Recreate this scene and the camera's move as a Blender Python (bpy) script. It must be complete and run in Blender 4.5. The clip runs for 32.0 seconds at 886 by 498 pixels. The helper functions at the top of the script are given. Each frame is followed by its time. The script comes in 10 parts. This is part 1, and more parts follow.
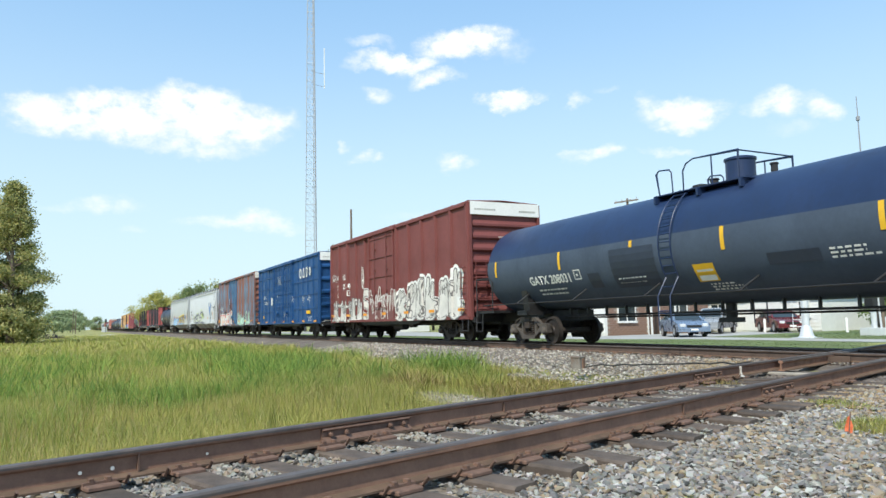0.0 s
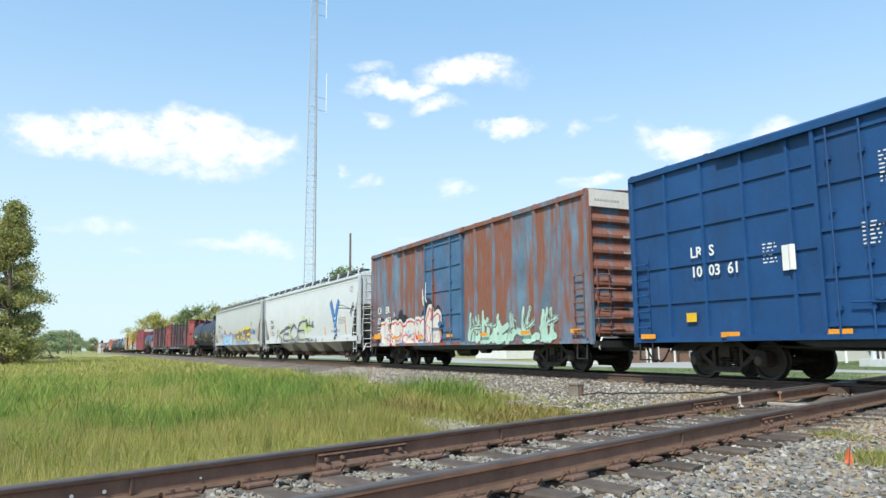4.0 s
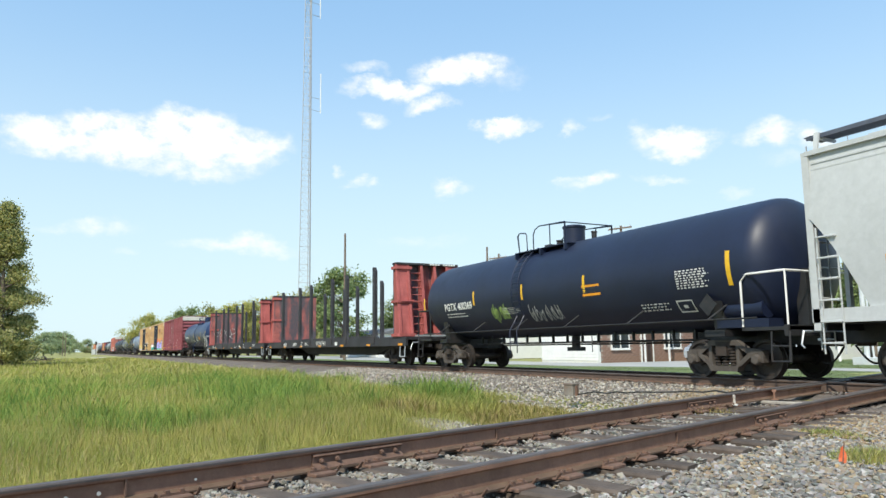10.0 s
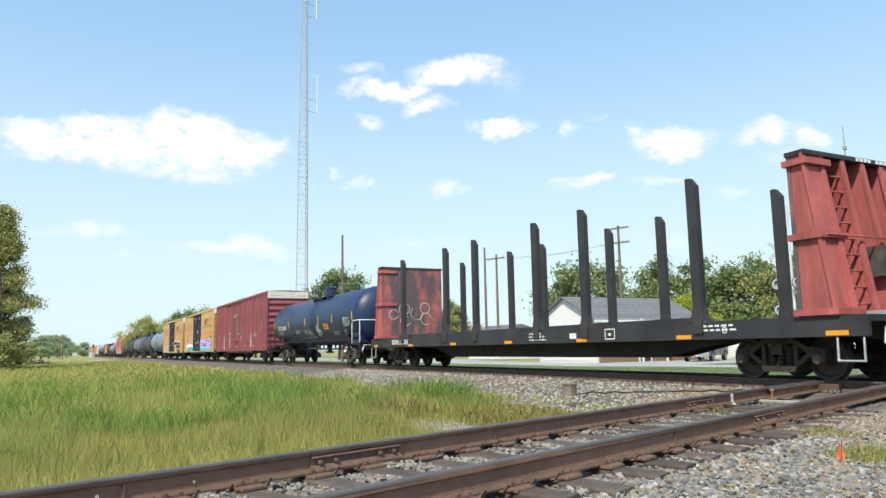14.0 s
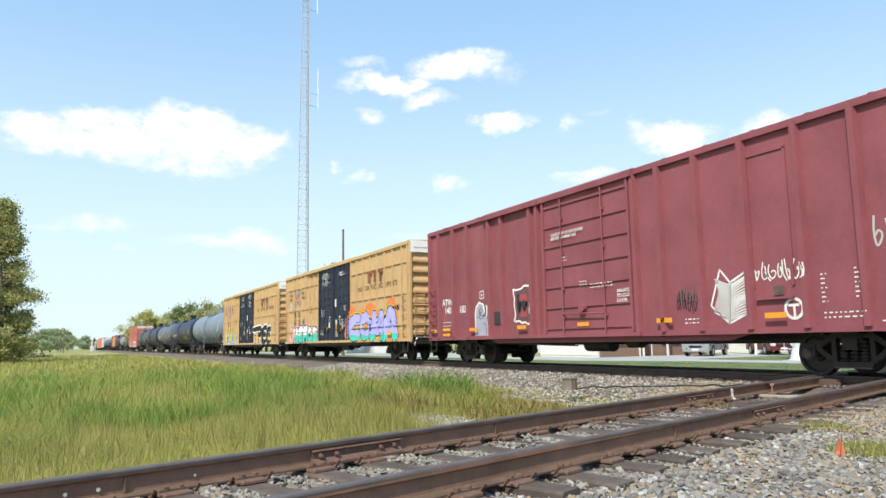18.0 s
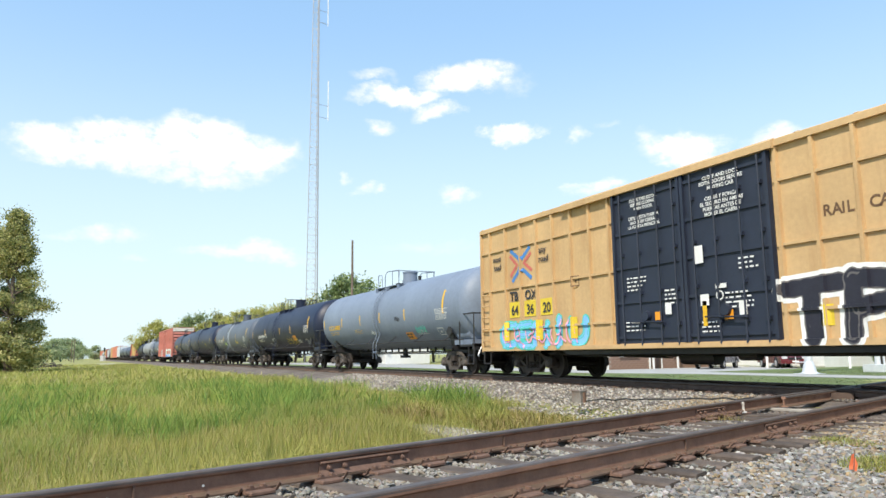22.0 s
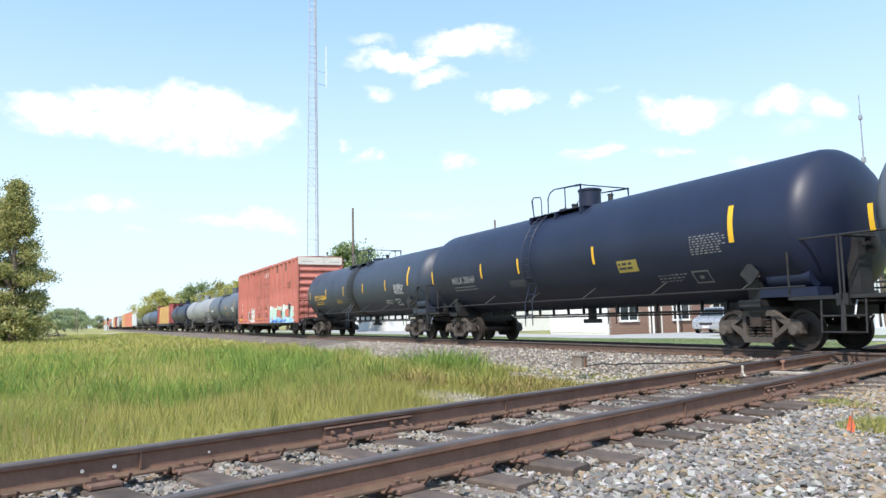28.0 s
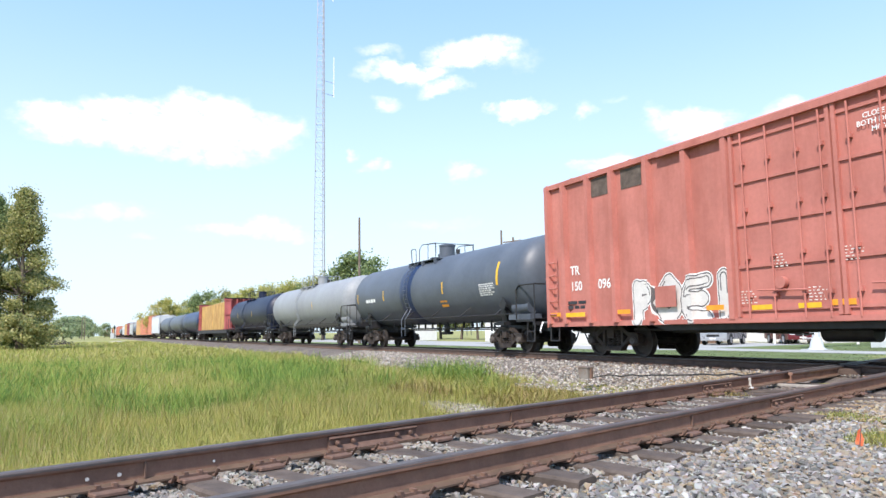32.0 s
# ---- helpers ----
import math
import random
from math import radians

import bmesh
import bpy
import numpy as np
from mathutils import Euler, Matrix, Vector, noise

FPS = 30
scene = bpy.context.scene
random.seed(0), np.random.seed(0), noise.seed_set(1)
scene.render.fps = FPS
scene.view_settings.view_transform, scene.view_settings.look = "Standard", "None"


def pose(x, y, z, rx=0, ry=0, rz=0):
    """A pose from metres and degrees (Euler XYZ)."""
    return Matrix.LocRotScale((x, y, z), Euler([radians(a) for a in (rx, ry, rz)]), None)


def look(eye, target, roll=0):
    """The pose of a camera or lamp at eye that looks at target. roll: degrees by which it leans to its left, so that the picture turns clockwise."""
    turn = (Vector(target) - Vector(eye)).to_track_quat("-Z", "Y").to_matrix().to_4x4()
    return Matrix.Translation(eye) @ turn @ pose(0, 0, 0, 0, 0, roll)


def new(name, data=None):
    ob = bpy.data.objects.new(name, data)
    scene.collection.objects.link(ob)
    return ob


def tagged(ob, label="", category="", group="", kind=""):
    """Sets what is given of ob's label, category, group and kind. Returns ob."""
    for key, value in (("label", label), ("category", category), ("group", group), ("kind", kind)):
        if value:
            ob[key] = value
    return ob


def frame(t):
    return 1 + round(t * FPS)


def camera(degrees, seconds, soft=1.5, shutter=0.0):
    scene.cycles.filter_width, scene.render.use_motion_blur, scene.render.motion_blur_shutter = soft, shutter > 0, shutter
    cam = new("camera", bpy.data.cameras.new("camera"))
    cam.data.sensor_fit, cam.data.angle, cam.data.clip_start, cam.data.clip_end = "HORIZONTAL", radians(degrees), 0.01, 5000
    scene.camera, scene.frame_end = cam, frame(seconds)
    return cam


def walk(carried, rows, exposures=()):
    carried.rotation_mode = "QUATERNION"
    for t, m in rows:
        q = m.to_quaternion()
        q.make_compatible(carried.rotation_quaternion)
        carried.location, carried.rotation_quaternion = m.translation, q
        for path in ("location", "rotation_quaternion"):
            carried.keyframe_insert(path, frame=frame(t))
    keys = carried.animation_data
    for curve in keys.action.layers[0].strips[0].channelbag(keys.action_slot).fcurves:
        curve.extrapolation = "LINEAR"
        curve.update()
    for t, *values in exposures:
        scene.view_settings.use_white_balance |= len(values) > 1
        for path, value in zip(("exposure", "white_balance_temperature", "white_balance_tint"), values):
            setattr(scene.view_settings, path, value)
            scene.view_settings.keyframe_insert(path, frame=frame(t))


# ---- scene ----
LENS = 63.0
EYE = (0.0, 0.0, 0.76)
# seconds, then the camera's turn about x, y and z in degrees
PATH = [
    (0, 95.75, 1.22, 63.46), (0.5, 95.52, 0.99, 63.25), (1, 95.50, 0.98, 62.58),
    (1.5, 95.46, 0.71, 62.85), (2, 95.91, 0.98, 62.88), (2.5, 96.94, 0.74, 62.71),
    (3, 97.25, 0.69, 62.91), (3.5, 97.64, 0.49, 63.13), (5.5, 97.81, 0.60, 63.54),
    (6, 97.14, 0.77, 63.04), (6.5, 97.08, 1.03, 63.01), (7, 97.31, 0.82, 62.86),
    (7.5, 97.25, 0.74, 62.79), (8, 97.35, 0.60, 62.68), (8.5, 97.30, 0.64, 62.91),
    (9, 97.21, 0.56, 62.95), (9.5, 97.56, 0.52, 63.03), (10, 97.74, 0.71, 62.91),
    (10.5, 97.85, 0.84, 62.71), (11, 98.13, 0.87, 62.74), (11.5, 98.16, 0.74, 62.65),
    (12, 97.82, 0.83, 62.79), (12.5, 97.74, 0.90, 62.67), (13, 97.90, 0.99, 62.63),
    (13.5, 97.85, 0.85, 62.78), (14, 97.81, 1.05, 62.75), (14.5, 97.16, 1.23, 62.97),
    (16.5, 97.46, 0.93, 62.27), (17, 97.19, 0.85, 62.69), (17.5, 97.15, 0.90, 62.76),
    (18, 97.36, 0.94, 62.79), (18.5, 97.55, 0.99, 63.06), (19, 97.64, 0.95, 62.98),
    (19.5, 97.63, 1.01, 63.33), (20, 97.51, 0.71, 63.33), (20.5, 97.66, 0.81, 63.64),
    (21, 97.77, 0.73, 63.55), (21.5, 98.15, 0.66, 63.76), (22, 98.26, 0.67, 63.48),
    (22.5, 97.93, 0.59, 63.18), (23, 97.57, 0.80, 63.20), (23.5, 97.57, 0.80, 63.01),
    (24, 97.44, 0.84, 62.75), (24.5, 97.26, 0.05, 63.16), (25, 96.81, 0.37, 63.12),
    (25.5, 96.60, 0.74, 62.98), (27.5, 95.71, 1.29, 63.76), (28, 95.66, 1.16, 63.59),
    (28.5, 95.67, 1.10, 63.79), (29, 96.91, 0.85, 63.93), (29.5, 97.53, 1.08, 63.90),
    (30, 96.81, 0.91, 63.88), (30.5, 96.48, 0.89, 64.37), (31, 96.74, 0.68, 64.13),
    (31.5, 96.51, 0.72, 64.04), (32, 96.46, 0.80, 64.05),
]
EXPOSE = [(0.0, 0.5, 6450, 5), (6.0, 0.5, 6500, 5), (13.0, 0.52, 6700, 6), (19.0, 0.6, 6750, 8), (25.0, 0.66, 6600, 10), (32.0, 0.8, 6300, 15)]
cam = camera(LENS, 32.0)
walk(cam, [(t, pose(*EYE, rx, ry, rz)) for t, rx, ry, rz in PATH], EXPOSE)

# ---- world and sun ----
SUN_EL, SUN_AZ = 48.0, 143.0     # degrees; azimuth clockwise from +y
def cloudy_sky():
    """Clear daylight sky with fair-weather clouds at fixed directions."""
    w = bpy.data.worlds.new("sky")
    scene.world = w
    w.use_nodes = True
    nt = w.node_tree
    nt.nodes.clear()
    N, L = nt.nodes.new, nt.links.new
    out, bg, sky = N("ShaderNodeOutputWorld"), N("ShaderNodeBackground"), N("ShaderNodeTexSky")
    sky.sky_type, sky.sun_disc = "NISHITA", False
    sky.sun_elevation, sky.sun_rotation = radians(SUN_EL), radians(SUN_AZ)
    sky.altitude, sky.air_density, sky.dust_density, sky.ozone_density = 50, 1.1, 0.4, 2.0
    co, sep = N("ShaderNodeTexCoord"), N("ShaderNodeSeparateXYZ")
    def math2(op, a, b=None, c=None):
        m = N("ShaderNodeMath")
        m.operation = op
        for i, v in enumerate((a, b, c)):
            if v is None:
                continue
            if isinstance(v, (int, float)):
                m.inputs[i].default_value = v
            else:
                L(v, m.inputs[i])
        return m.outputs[0]
    def fbm(scale, detail, rough, stretch):
        mp = N("ShaderNodeMapping")
        mp.inputs["Scale"].default_value = (1, 1, stretch)
        L(co.outputs["Generated"], mp.inputs[0])
        n = N("ShaderNodeTexNoise")
        n.inputs["Scale"].default_value, n.inputs["Detail"].default_value, n.inputs["Roughness"].default_value = scale, detail, rough
        L(mp.outputs[0], n.inputs["Vector"])
        return n
    L(co.outputs["Generated"], sep.inputs[0])
    x, y, z = sep.outputs
    az = math2("ARCTAN2", math2("MULTIPLY", x, -1), y)          # radians, anticlockwise from +y
    el = math2("ARCSINE", z)
    warp = fbm(9.0, 6, 0.62, 1.6)
    ws = N("ShaderNodeSeparateColor")
    L(warp.outputs["Color"], ws.inputs[0])
    azw = math2("ADD", az, math2("MULTIPLY", math2("SUBTRACT", ws.outputs[0], 0.5), 0.11))
    elw = math2("ADD", el, math2("MULTIPLY", math2("SUBTRACT", ws.outputs[1], 0.5), 0.07))
    field = None
    for a0, e0, wa, we, k in CLOUDS:
        du = math2("DIVIDE", math2("SUBTRACT", azw, radians(a0)), radians(wa))
        dv = math2("DIVIDE", math2("SUBTRACT", elw, radians(e0)), radians(we))
        d = math2("SUBTRACT", 1.0, math2("ADD", math2("MULTIPLY", du, du), math2("MULTIPLY", dv, dv)))
        d = math2("MULTIPLY", math2("MAXIMUM", d, 0.0), k)
        field = d if field is None else math2("MAXIMUM", field, d)
    fine = fbm(38.0, 8, 0.6, 1.5)
    dens = math2("MULTIPLY", field, math2("SUBTRACT", math2("MULTIPLY", fine.outputs["Fac"], 2.6), 0.45))
    ramp = N("ShaderNodeMapRange")
    ramp.interpolation_type = "SMOOTHSTEP"
    ramp.inputs["From Min"].default_value, ramp.inputs["From Max"].default_value = 0.0, 1.1
    L(dens, ramp.inputs["Value"])
    haze = N("ShaderNodeMapRange")
    haze.interpolation_type = "SMOOTHSTEP"
    haze.inputs["From Min"].default_value, haze.inputs["From Max"].default_value = 0.5, 0.0
    haze.inputs["To Max"].default_value = 0.85
    L(el, haze.inputs["Value"])
    hz = N("ShaderNodeMix")
    hz.data_type = "RGBA"
    L(haze.outputs[0], hz.inputs["Factor"])
    az2 = N("ShaderNodeMix")
    az2.data_type = "RGBA"
    az2.inputs["Factor"].default_value = 0.6
    L(sky.outputs[0], az2.inputs["A"])
    az2.inputs["B"].default_value = AZURE
    L(az2.outputs["Result"], hz.inputs["A"])
    hz.inputs["B"].default_value = HAZE
    cl = N("ShaderNodeMix")
    cl.data_type = "RGBA"
    L(ramp.outputs[0], cl.inputs["Factor"])
    L(hz.outputs["Result"], cl.inputs["A"])
    cl.inputs["B"].default_value = CLOUD_WHITE
    L(cl.outputs["Result"], bg.inputs[0])
    bg.inputs[1].default_value = SKY_STRENGTH
    L(bg.outputs[0], out.inputs[0])


SKY_STRENGTH = 0.15
AZURE = (1.8, 3.15, 4.95, 1)
HAZE = (3.65, 4.45, 4.85, 1)
CLOUD_WHITE = (5.2, 5.2, 5.2, 1)
# azimuth, elevation, half width, half height (degrees), density
CLOUDS = [
    (92.7, 15.1, 4.2, 1.7, 1.2), (87.6, 15.2, 6.4, 2.3, 1.4), (82.5, 15.7, 5.2, 2.4, 1.4),
    (78.7, 15.0, 4.5, 2.0, 1.1), (82.8, 13.5, 7.5, 1.1, 0.7), (66.6, 20.2, 5.0, 1.0, 1.15),
    (68.6, 21.6, 2.2, 0.6, 0.6), (60.9, 21.6, 4.6, 1.6, 1.4), (63.6, 19.0, 2.7, 0.8, 0.9),
    (57.6, 20.8, 2.4, 0.7, 0.4), (68.5, 17.9, 1.7, 0.7, 0.7), (57.4, 17.5, 2.9, 0.95, 1.2),
    (53.1, 16.9, 1.1, 0.5, 0.6), (50.6, 17.1, 1.3, 0.4, 0.35), (44.7, 15.1, 4.2, 1.4, 1.2),
    (46.8, 16.0, 1.7, 0.7, 0.6), (38.2, 14.8, 2.7, 1.4, 1.0), (35.1, 14.3, 2.1, 1.1, 0.8),
    (36.9, 13.0, 2.6, 0.8, 0.35), (51.7, 12.5, 3.3, 0.8, 0.9), (45.3, 12.4, 2.7, 0.5, 0.6),
    (61.7, 12.3, 2.2, 0.8, 0.8), (69.5, 13.3, 1.4, 0.5, 0.7), (71.0, 14.2, 0.6, 0.4, 0.5),
    (89.7, 8.9, 4.4, 0.7, 0.5), (78.1, 7.8, 6.1, 0.8, 0.7), (86.9, 7.2, 1.7, 0.4, 0.3),
    (64.5, 8.1, 4.1, 0.8, 0.3), (40.5, 11.0, 1.4, 0.4, 0.4), (45.1, 7.8, 4.3, 0.7, 0.35),
]
cloudy_sky()
sun = new("sun", bpy.data.lights.new("sun", "SUN"))
sun.data.energy, sun.data.angle, sun.data.color = 3.55, radians(0.53), (1.0, 0.93, 0.82)
SUN_WAY = Vector((math.sin(radians(SUN_AZ)) * math.cos(radians(SUN_EL)), math.cos(radians(SUN_AZ)) * math.cos(radians(SUN_EL)), math.sin(radians(SUN_EL))))
sun.matrix_world = look(SUN_WAY * 50, (0, 0, 0))

# ---- mesh and material helpers ----
class Geo:
    """Vertices and faces of one mesh, with simple solids."""
    def __init__(self):
        self.v, self.f = [], []

    def add(self, vs, fs):
        n = len(self.v)
        self.v += [tuple(p) for p in vs]
        self.f += [tuple(n + i for i in f) for f in fs]
        return self

    def box(self, x0, x1, y0, y1, z0, z1):
        vs = [(x, y, z) for z in (z0, z1) for y in (y0, y1) for x in (x0, x1)]
        return self.add(vs, [(0, 2, 3, 1), (4, 5, 7, 6), (0, 1, 5, 4), (2, 6, 7, 3), (0, 4, 6, 2), (1, 3, 7, 5)])

    def soft(self, x0, x1, y0, y1, z0, z1, c=0.012):
        """A box with its upright and upper edges chamfered."""
        ring = lambda k, z: [(x0 + k, y0 + k + c, z), (x0 + k + c, y0 + k, z), (x1 - k - c, y0 + k, z), (x1 - k, y0 + k + c, z),
                             (x1 - k, y1 - k - c, z), (x1 - k - c, y1 - k, z), (x0 + k + c, y1 - k, z), (x0 + k, y1 - k - c, z)]
        vs = ring(0, z0) + ring(0, z1 - c) + ring(c, z1)
        fs = [tuple(range(7, -1, -1)), tuple(range(16, 24))]
        for a in (0, 8):
            fs += [(a + i, a + (i + 1) % 8, a + 8 + (i + 1) % 8, a + 8 + i) for i in range(8)]
        return self.add(vs, fs)

    def prism(self, poly, axis, a, b):
        """A flat outline pushed from a to b along axis x, y or z."""
        put = {"x": lambda p, t: (t, p[0], p[1]), "y": lambda p, t: (p[0], t, p[1]), "z": lambda p, t: (p[0], p[1], t)}[axis]
        n = len(poly)
        vs = [put(p, a) for p in poly] + [put(p, b) for p in poly]
        return self.add(vs, [tuple(range(n)), tuple(range(2 * n - 1, n - 1, -1))] + [(i, i + n, (i + 1) % n + n, (i + 1) % n) for i in range(n)])

    def cyl(self, p, q, r, n=10, r2=None, caps=True):
        p, q = Vector(p), Vector(q)
        d = (q - p).normalized()
        u = d.orthogonal().normalized()
        w = d.cross(u)
        r2 = r if r2 is None else r2
        vs = []
        for c, k in ((p, r), (q, r2)):
            vs += [c + (u * math.cos(6.28318 * i / n) + w * math.sin(6.28318 * i / n)) * k for i in range(n)]
        fs = [(i, (i + 1) % n, (i + 1) % n + n, i + n) for i in range(n)]
        if caps:
            fs += [tuple(range(n - 1, -1, -1)), tuple(range(n, 2 * n))]
        return self.add(vs, fs)

    def pipe(self, pts, r, n=6):
        """One connected round bar through the points."""
        P = [Vector(p) for p in pts]
        vs, m, u = [], len(P), None
        for i, p in enumerate(P):
            d = (P[min(i + 1, m - 1)] - P[max(i - 1, 0)]).normalized()
            if d.length < 0.5:
                d = Vector((0, 0, 1))
            if u is None or abs(u.dot(d)) > 0.98:
                u = d.orthogonal()
            u = (u - d * u.dot(d)).normalized()
            w = d.cross(u)
            k = r
            if 0 < i < m - 1:
                c = (P[i + 1] - p).normalized().dot(d)
                k = r / max(0.5, c)
            vs += [p + (u * math.cos(6.28318 * j / n) + w * math.sin(6.28318 * j / n)) * k for j in range(n)]
        fs = [(i * n + j, i * n + (j + 1) % n, (i + 1) * n + (j + 1) % n, (i + 1) * n + j) for i in range(m - 1) for j in range(n)]
        return self.add(vs, fs + [tuple(range(n - 1, -1, -1)), tuple(range((m - 1) * n, m * n))])

    def lathe(self, prof, n=32, axis="x", c=(0, 0, 0)):
        """Rings (place along axis, radius) round an axis."""
        vs, fs = [], []
        for a, r in prof:
            for i in range(n):
                s, k = r * math.sin(6.28318 * i / n), r * math.cos(6.28318 * i / n)
                vs.append({"x": (c[0] + a, c[1] + s, c[2] + k), "y": (c[0] + s, c[1] + a, c[2] + k), "z": (c[0] + s, c[1] + k, c[2] + a)}[axis])
        for j in range(len(prof) - 1):
            fs += [(j * n + i, j * n + (i + 1) % n, (j + 1) * n + (i + 1) % n, (j + 1) * n + i) for i in range(n)]
        fs += [tuple(range(n - 1, -1, -1)), tuple(range((len(prof) - 1) * n, len(prof) * n))]
        return self.add(vs, fs)

    def mesh(self, name, mat, smooth=0.0):
        me = bpy.data.meshes.new(name)
        me.from_pydata(self.v, [], self.f)
        me.materials.append(mat)
        b = bmesh.new()
        b.from_mesh(me)
        bmesh.ops.recalc_face_normals(b, faces=b.faces)
        b.to_mesh(me)
        b.free()
        if smooth:
            me.polygons.foreach_set("use_smooth", [True] * len(me.polygons))
            me.set_sharp_from_angle(angle=radians(smooth))
        return me


def part(name, data, parent, label="", at=None):
    """One mesh under a thing or under a part."""
    ob = new(name, data)
    ob.parent = parent
    if at is not None:
        ob.matrix_basis = at
    return tagged(ob, label)


def bars(name, runs, r, mat, parent, label=""):
    """Each bent bar as a part of its own."""
    for pts in runs:
        part(name, Geo().pipe(pts, r, 7).mesh(name, mat, 40), parent, label)


def thing(name, label, category, at=None, data=None, group="", kind=""):
    ob = new(name, data)
    if at is not None:
        ob.matrix_basis = at
    return tagged(ob, label, category, group, kind)


MADE = {}
def once(key, build):
    """A mesh that several parts share."""
    if key not in MADE:
        MADE[key] = build()
    return MADE[key]


def surface(name, base, rough=0.6, metal=0.0, vary=0.12, scale=3.0, stain=None, amount=0.0, stain_scale=1.2, streak=1.0,
            bump=0.0, bump_scale=30.0, spread=0.0, fine=0.06, edge=(0.45, 0.75), spec=None):
    """A worn surface: a base colour with broad and fine variation, stains (drawn out downwards by streak) and fine relief."""
    m = bpy.data.materials.new(name)
    m.use_nodes = True
    nt = m.node_tree
    N, L = nt.nodes.new, nt.links.new
    bs = nt.nodes["Principled BSDF"]
    bs.inputs["Roughness"].default_value, bs.inputs["Metallic"].default_value = rough, metal
    if spec is not None:
        bs.inputs["Specular IOR Level"].default_value = spec
    co = N("ShaderNodeTexCoord")
    def noise(sc, detail=5, stretch=1.0, off=0.0):
        mp = N("ShaderNodeMapping")
        mp.inputs["Scale"].default_value = (1, 1, stretch)
        mp.inputs["Location"].default_value = (off, off, off)
        n = N("ShaderNodeTexNoise")
        n.inputs["Scale"].default_value, n.inputs["Detail"].default_value, n.inputs["Roughness"].default_value = sc, detail, 0.6
        L(co.outputs["Object"], mp.inputs[0])
        L(mp.outputs[0], n.inputs["Vector"])
        return n.outputs["Fac"]
    def mixc(fac, a, b):
        x = N("ShaderNodeMix")
        x.data_type = "RGBA"
        for i, v in (("Factor", fac), ("A", a), ("B", b)):
            if isinstance(v, (int, float)):
                x.inputs[i].default_value = v
            elif isinstance(v, tuple):
                x.inputs[i].default_value = (*v[:3], 1)
            else:
                L(v, x.inputs[i])
        return x.outputs["Result"]
    def span(v, a, b, c=0.0, d=1.0):
        r = N("ShaderNodeMapRange")
        for i, k in zip(("From Min", "From Max", "To Min", "To Max"), (a, b, c, d)):
            r.inputs[i].default_value = k
        L(v, r.inputs["Value"])
        return r.outputs[0]
    dark, light = tuple(c * (1 - vary) for c in base), tuple(min(1, c * (1 + vary)) for c in base)
    col = mixc(span(noise(scale, 4), 0.3, 0.7), dark, light)
    hs = N("ShaderNodeHueSaturation")
    L(col, hs.inputs["Color"])
    L(span(noise(scale * 14, 3, 1, 7.0), 0.3, 0.7, 1 - fine, 1 + fine), hs.inputs["Value"])
    col = hs.outputs[0]
    if spread:
        oi, h2 = N("ShaderNodeObjectInfo"), N("ShaderNodeHueSaturation")
        L(col, h2.inputs["Color"])
        L(span(oi.outputs["Random"], 0, 1, 1 - spread, 1 + spread), h2.inputs["Value"])
        col = h2.outputs[0]
    if stain:
        mask = span(noise(stain_scale, 8, 1 / streak, 3.0), edge[0], edge[1], 0, amount)
        mask2 = N("ShaderNodeMath")
        mask2.operation, mask2.use_clamp = "MULTIPLY_ADD", True
        L(mask, mask2.inputs[0])
        mask2.inputs[1].default_value = 1.0
        L(span(noise(stain_scale * 7, 6, 1 / streak, 11.0), 0.45, 0.8, -0.12, 0.25 * amount), mask2.inputs[2])
        col = mixc(mask2.outputs[0], col, stain)
        rr = span(mask2.outputs[0], 0, 1, rough, min(1, rough + 0.25))
        L(rr, bs.inputs["Roughness"])
    else:
        L(span(noise(scale * 3, 4, 1, 5.0), 0.3, 0.7, max(0.03, rough - 0.08), min(1, rough + 0.08)), bs.inputs["Roughness"])
    L(col, bs.inputs["Base Color"])
    if bump:
        b = N("ShaderNodeBump")
        b.inputs["Strength"].default_value, b.inputs["Distance"].default_value = 1.0, bump
        L(noise(bump_scale, 6, 1, 2.0), b.inputs["Height"])
        L(b.outputs[0], bs.inputs["Normal"])
    return m


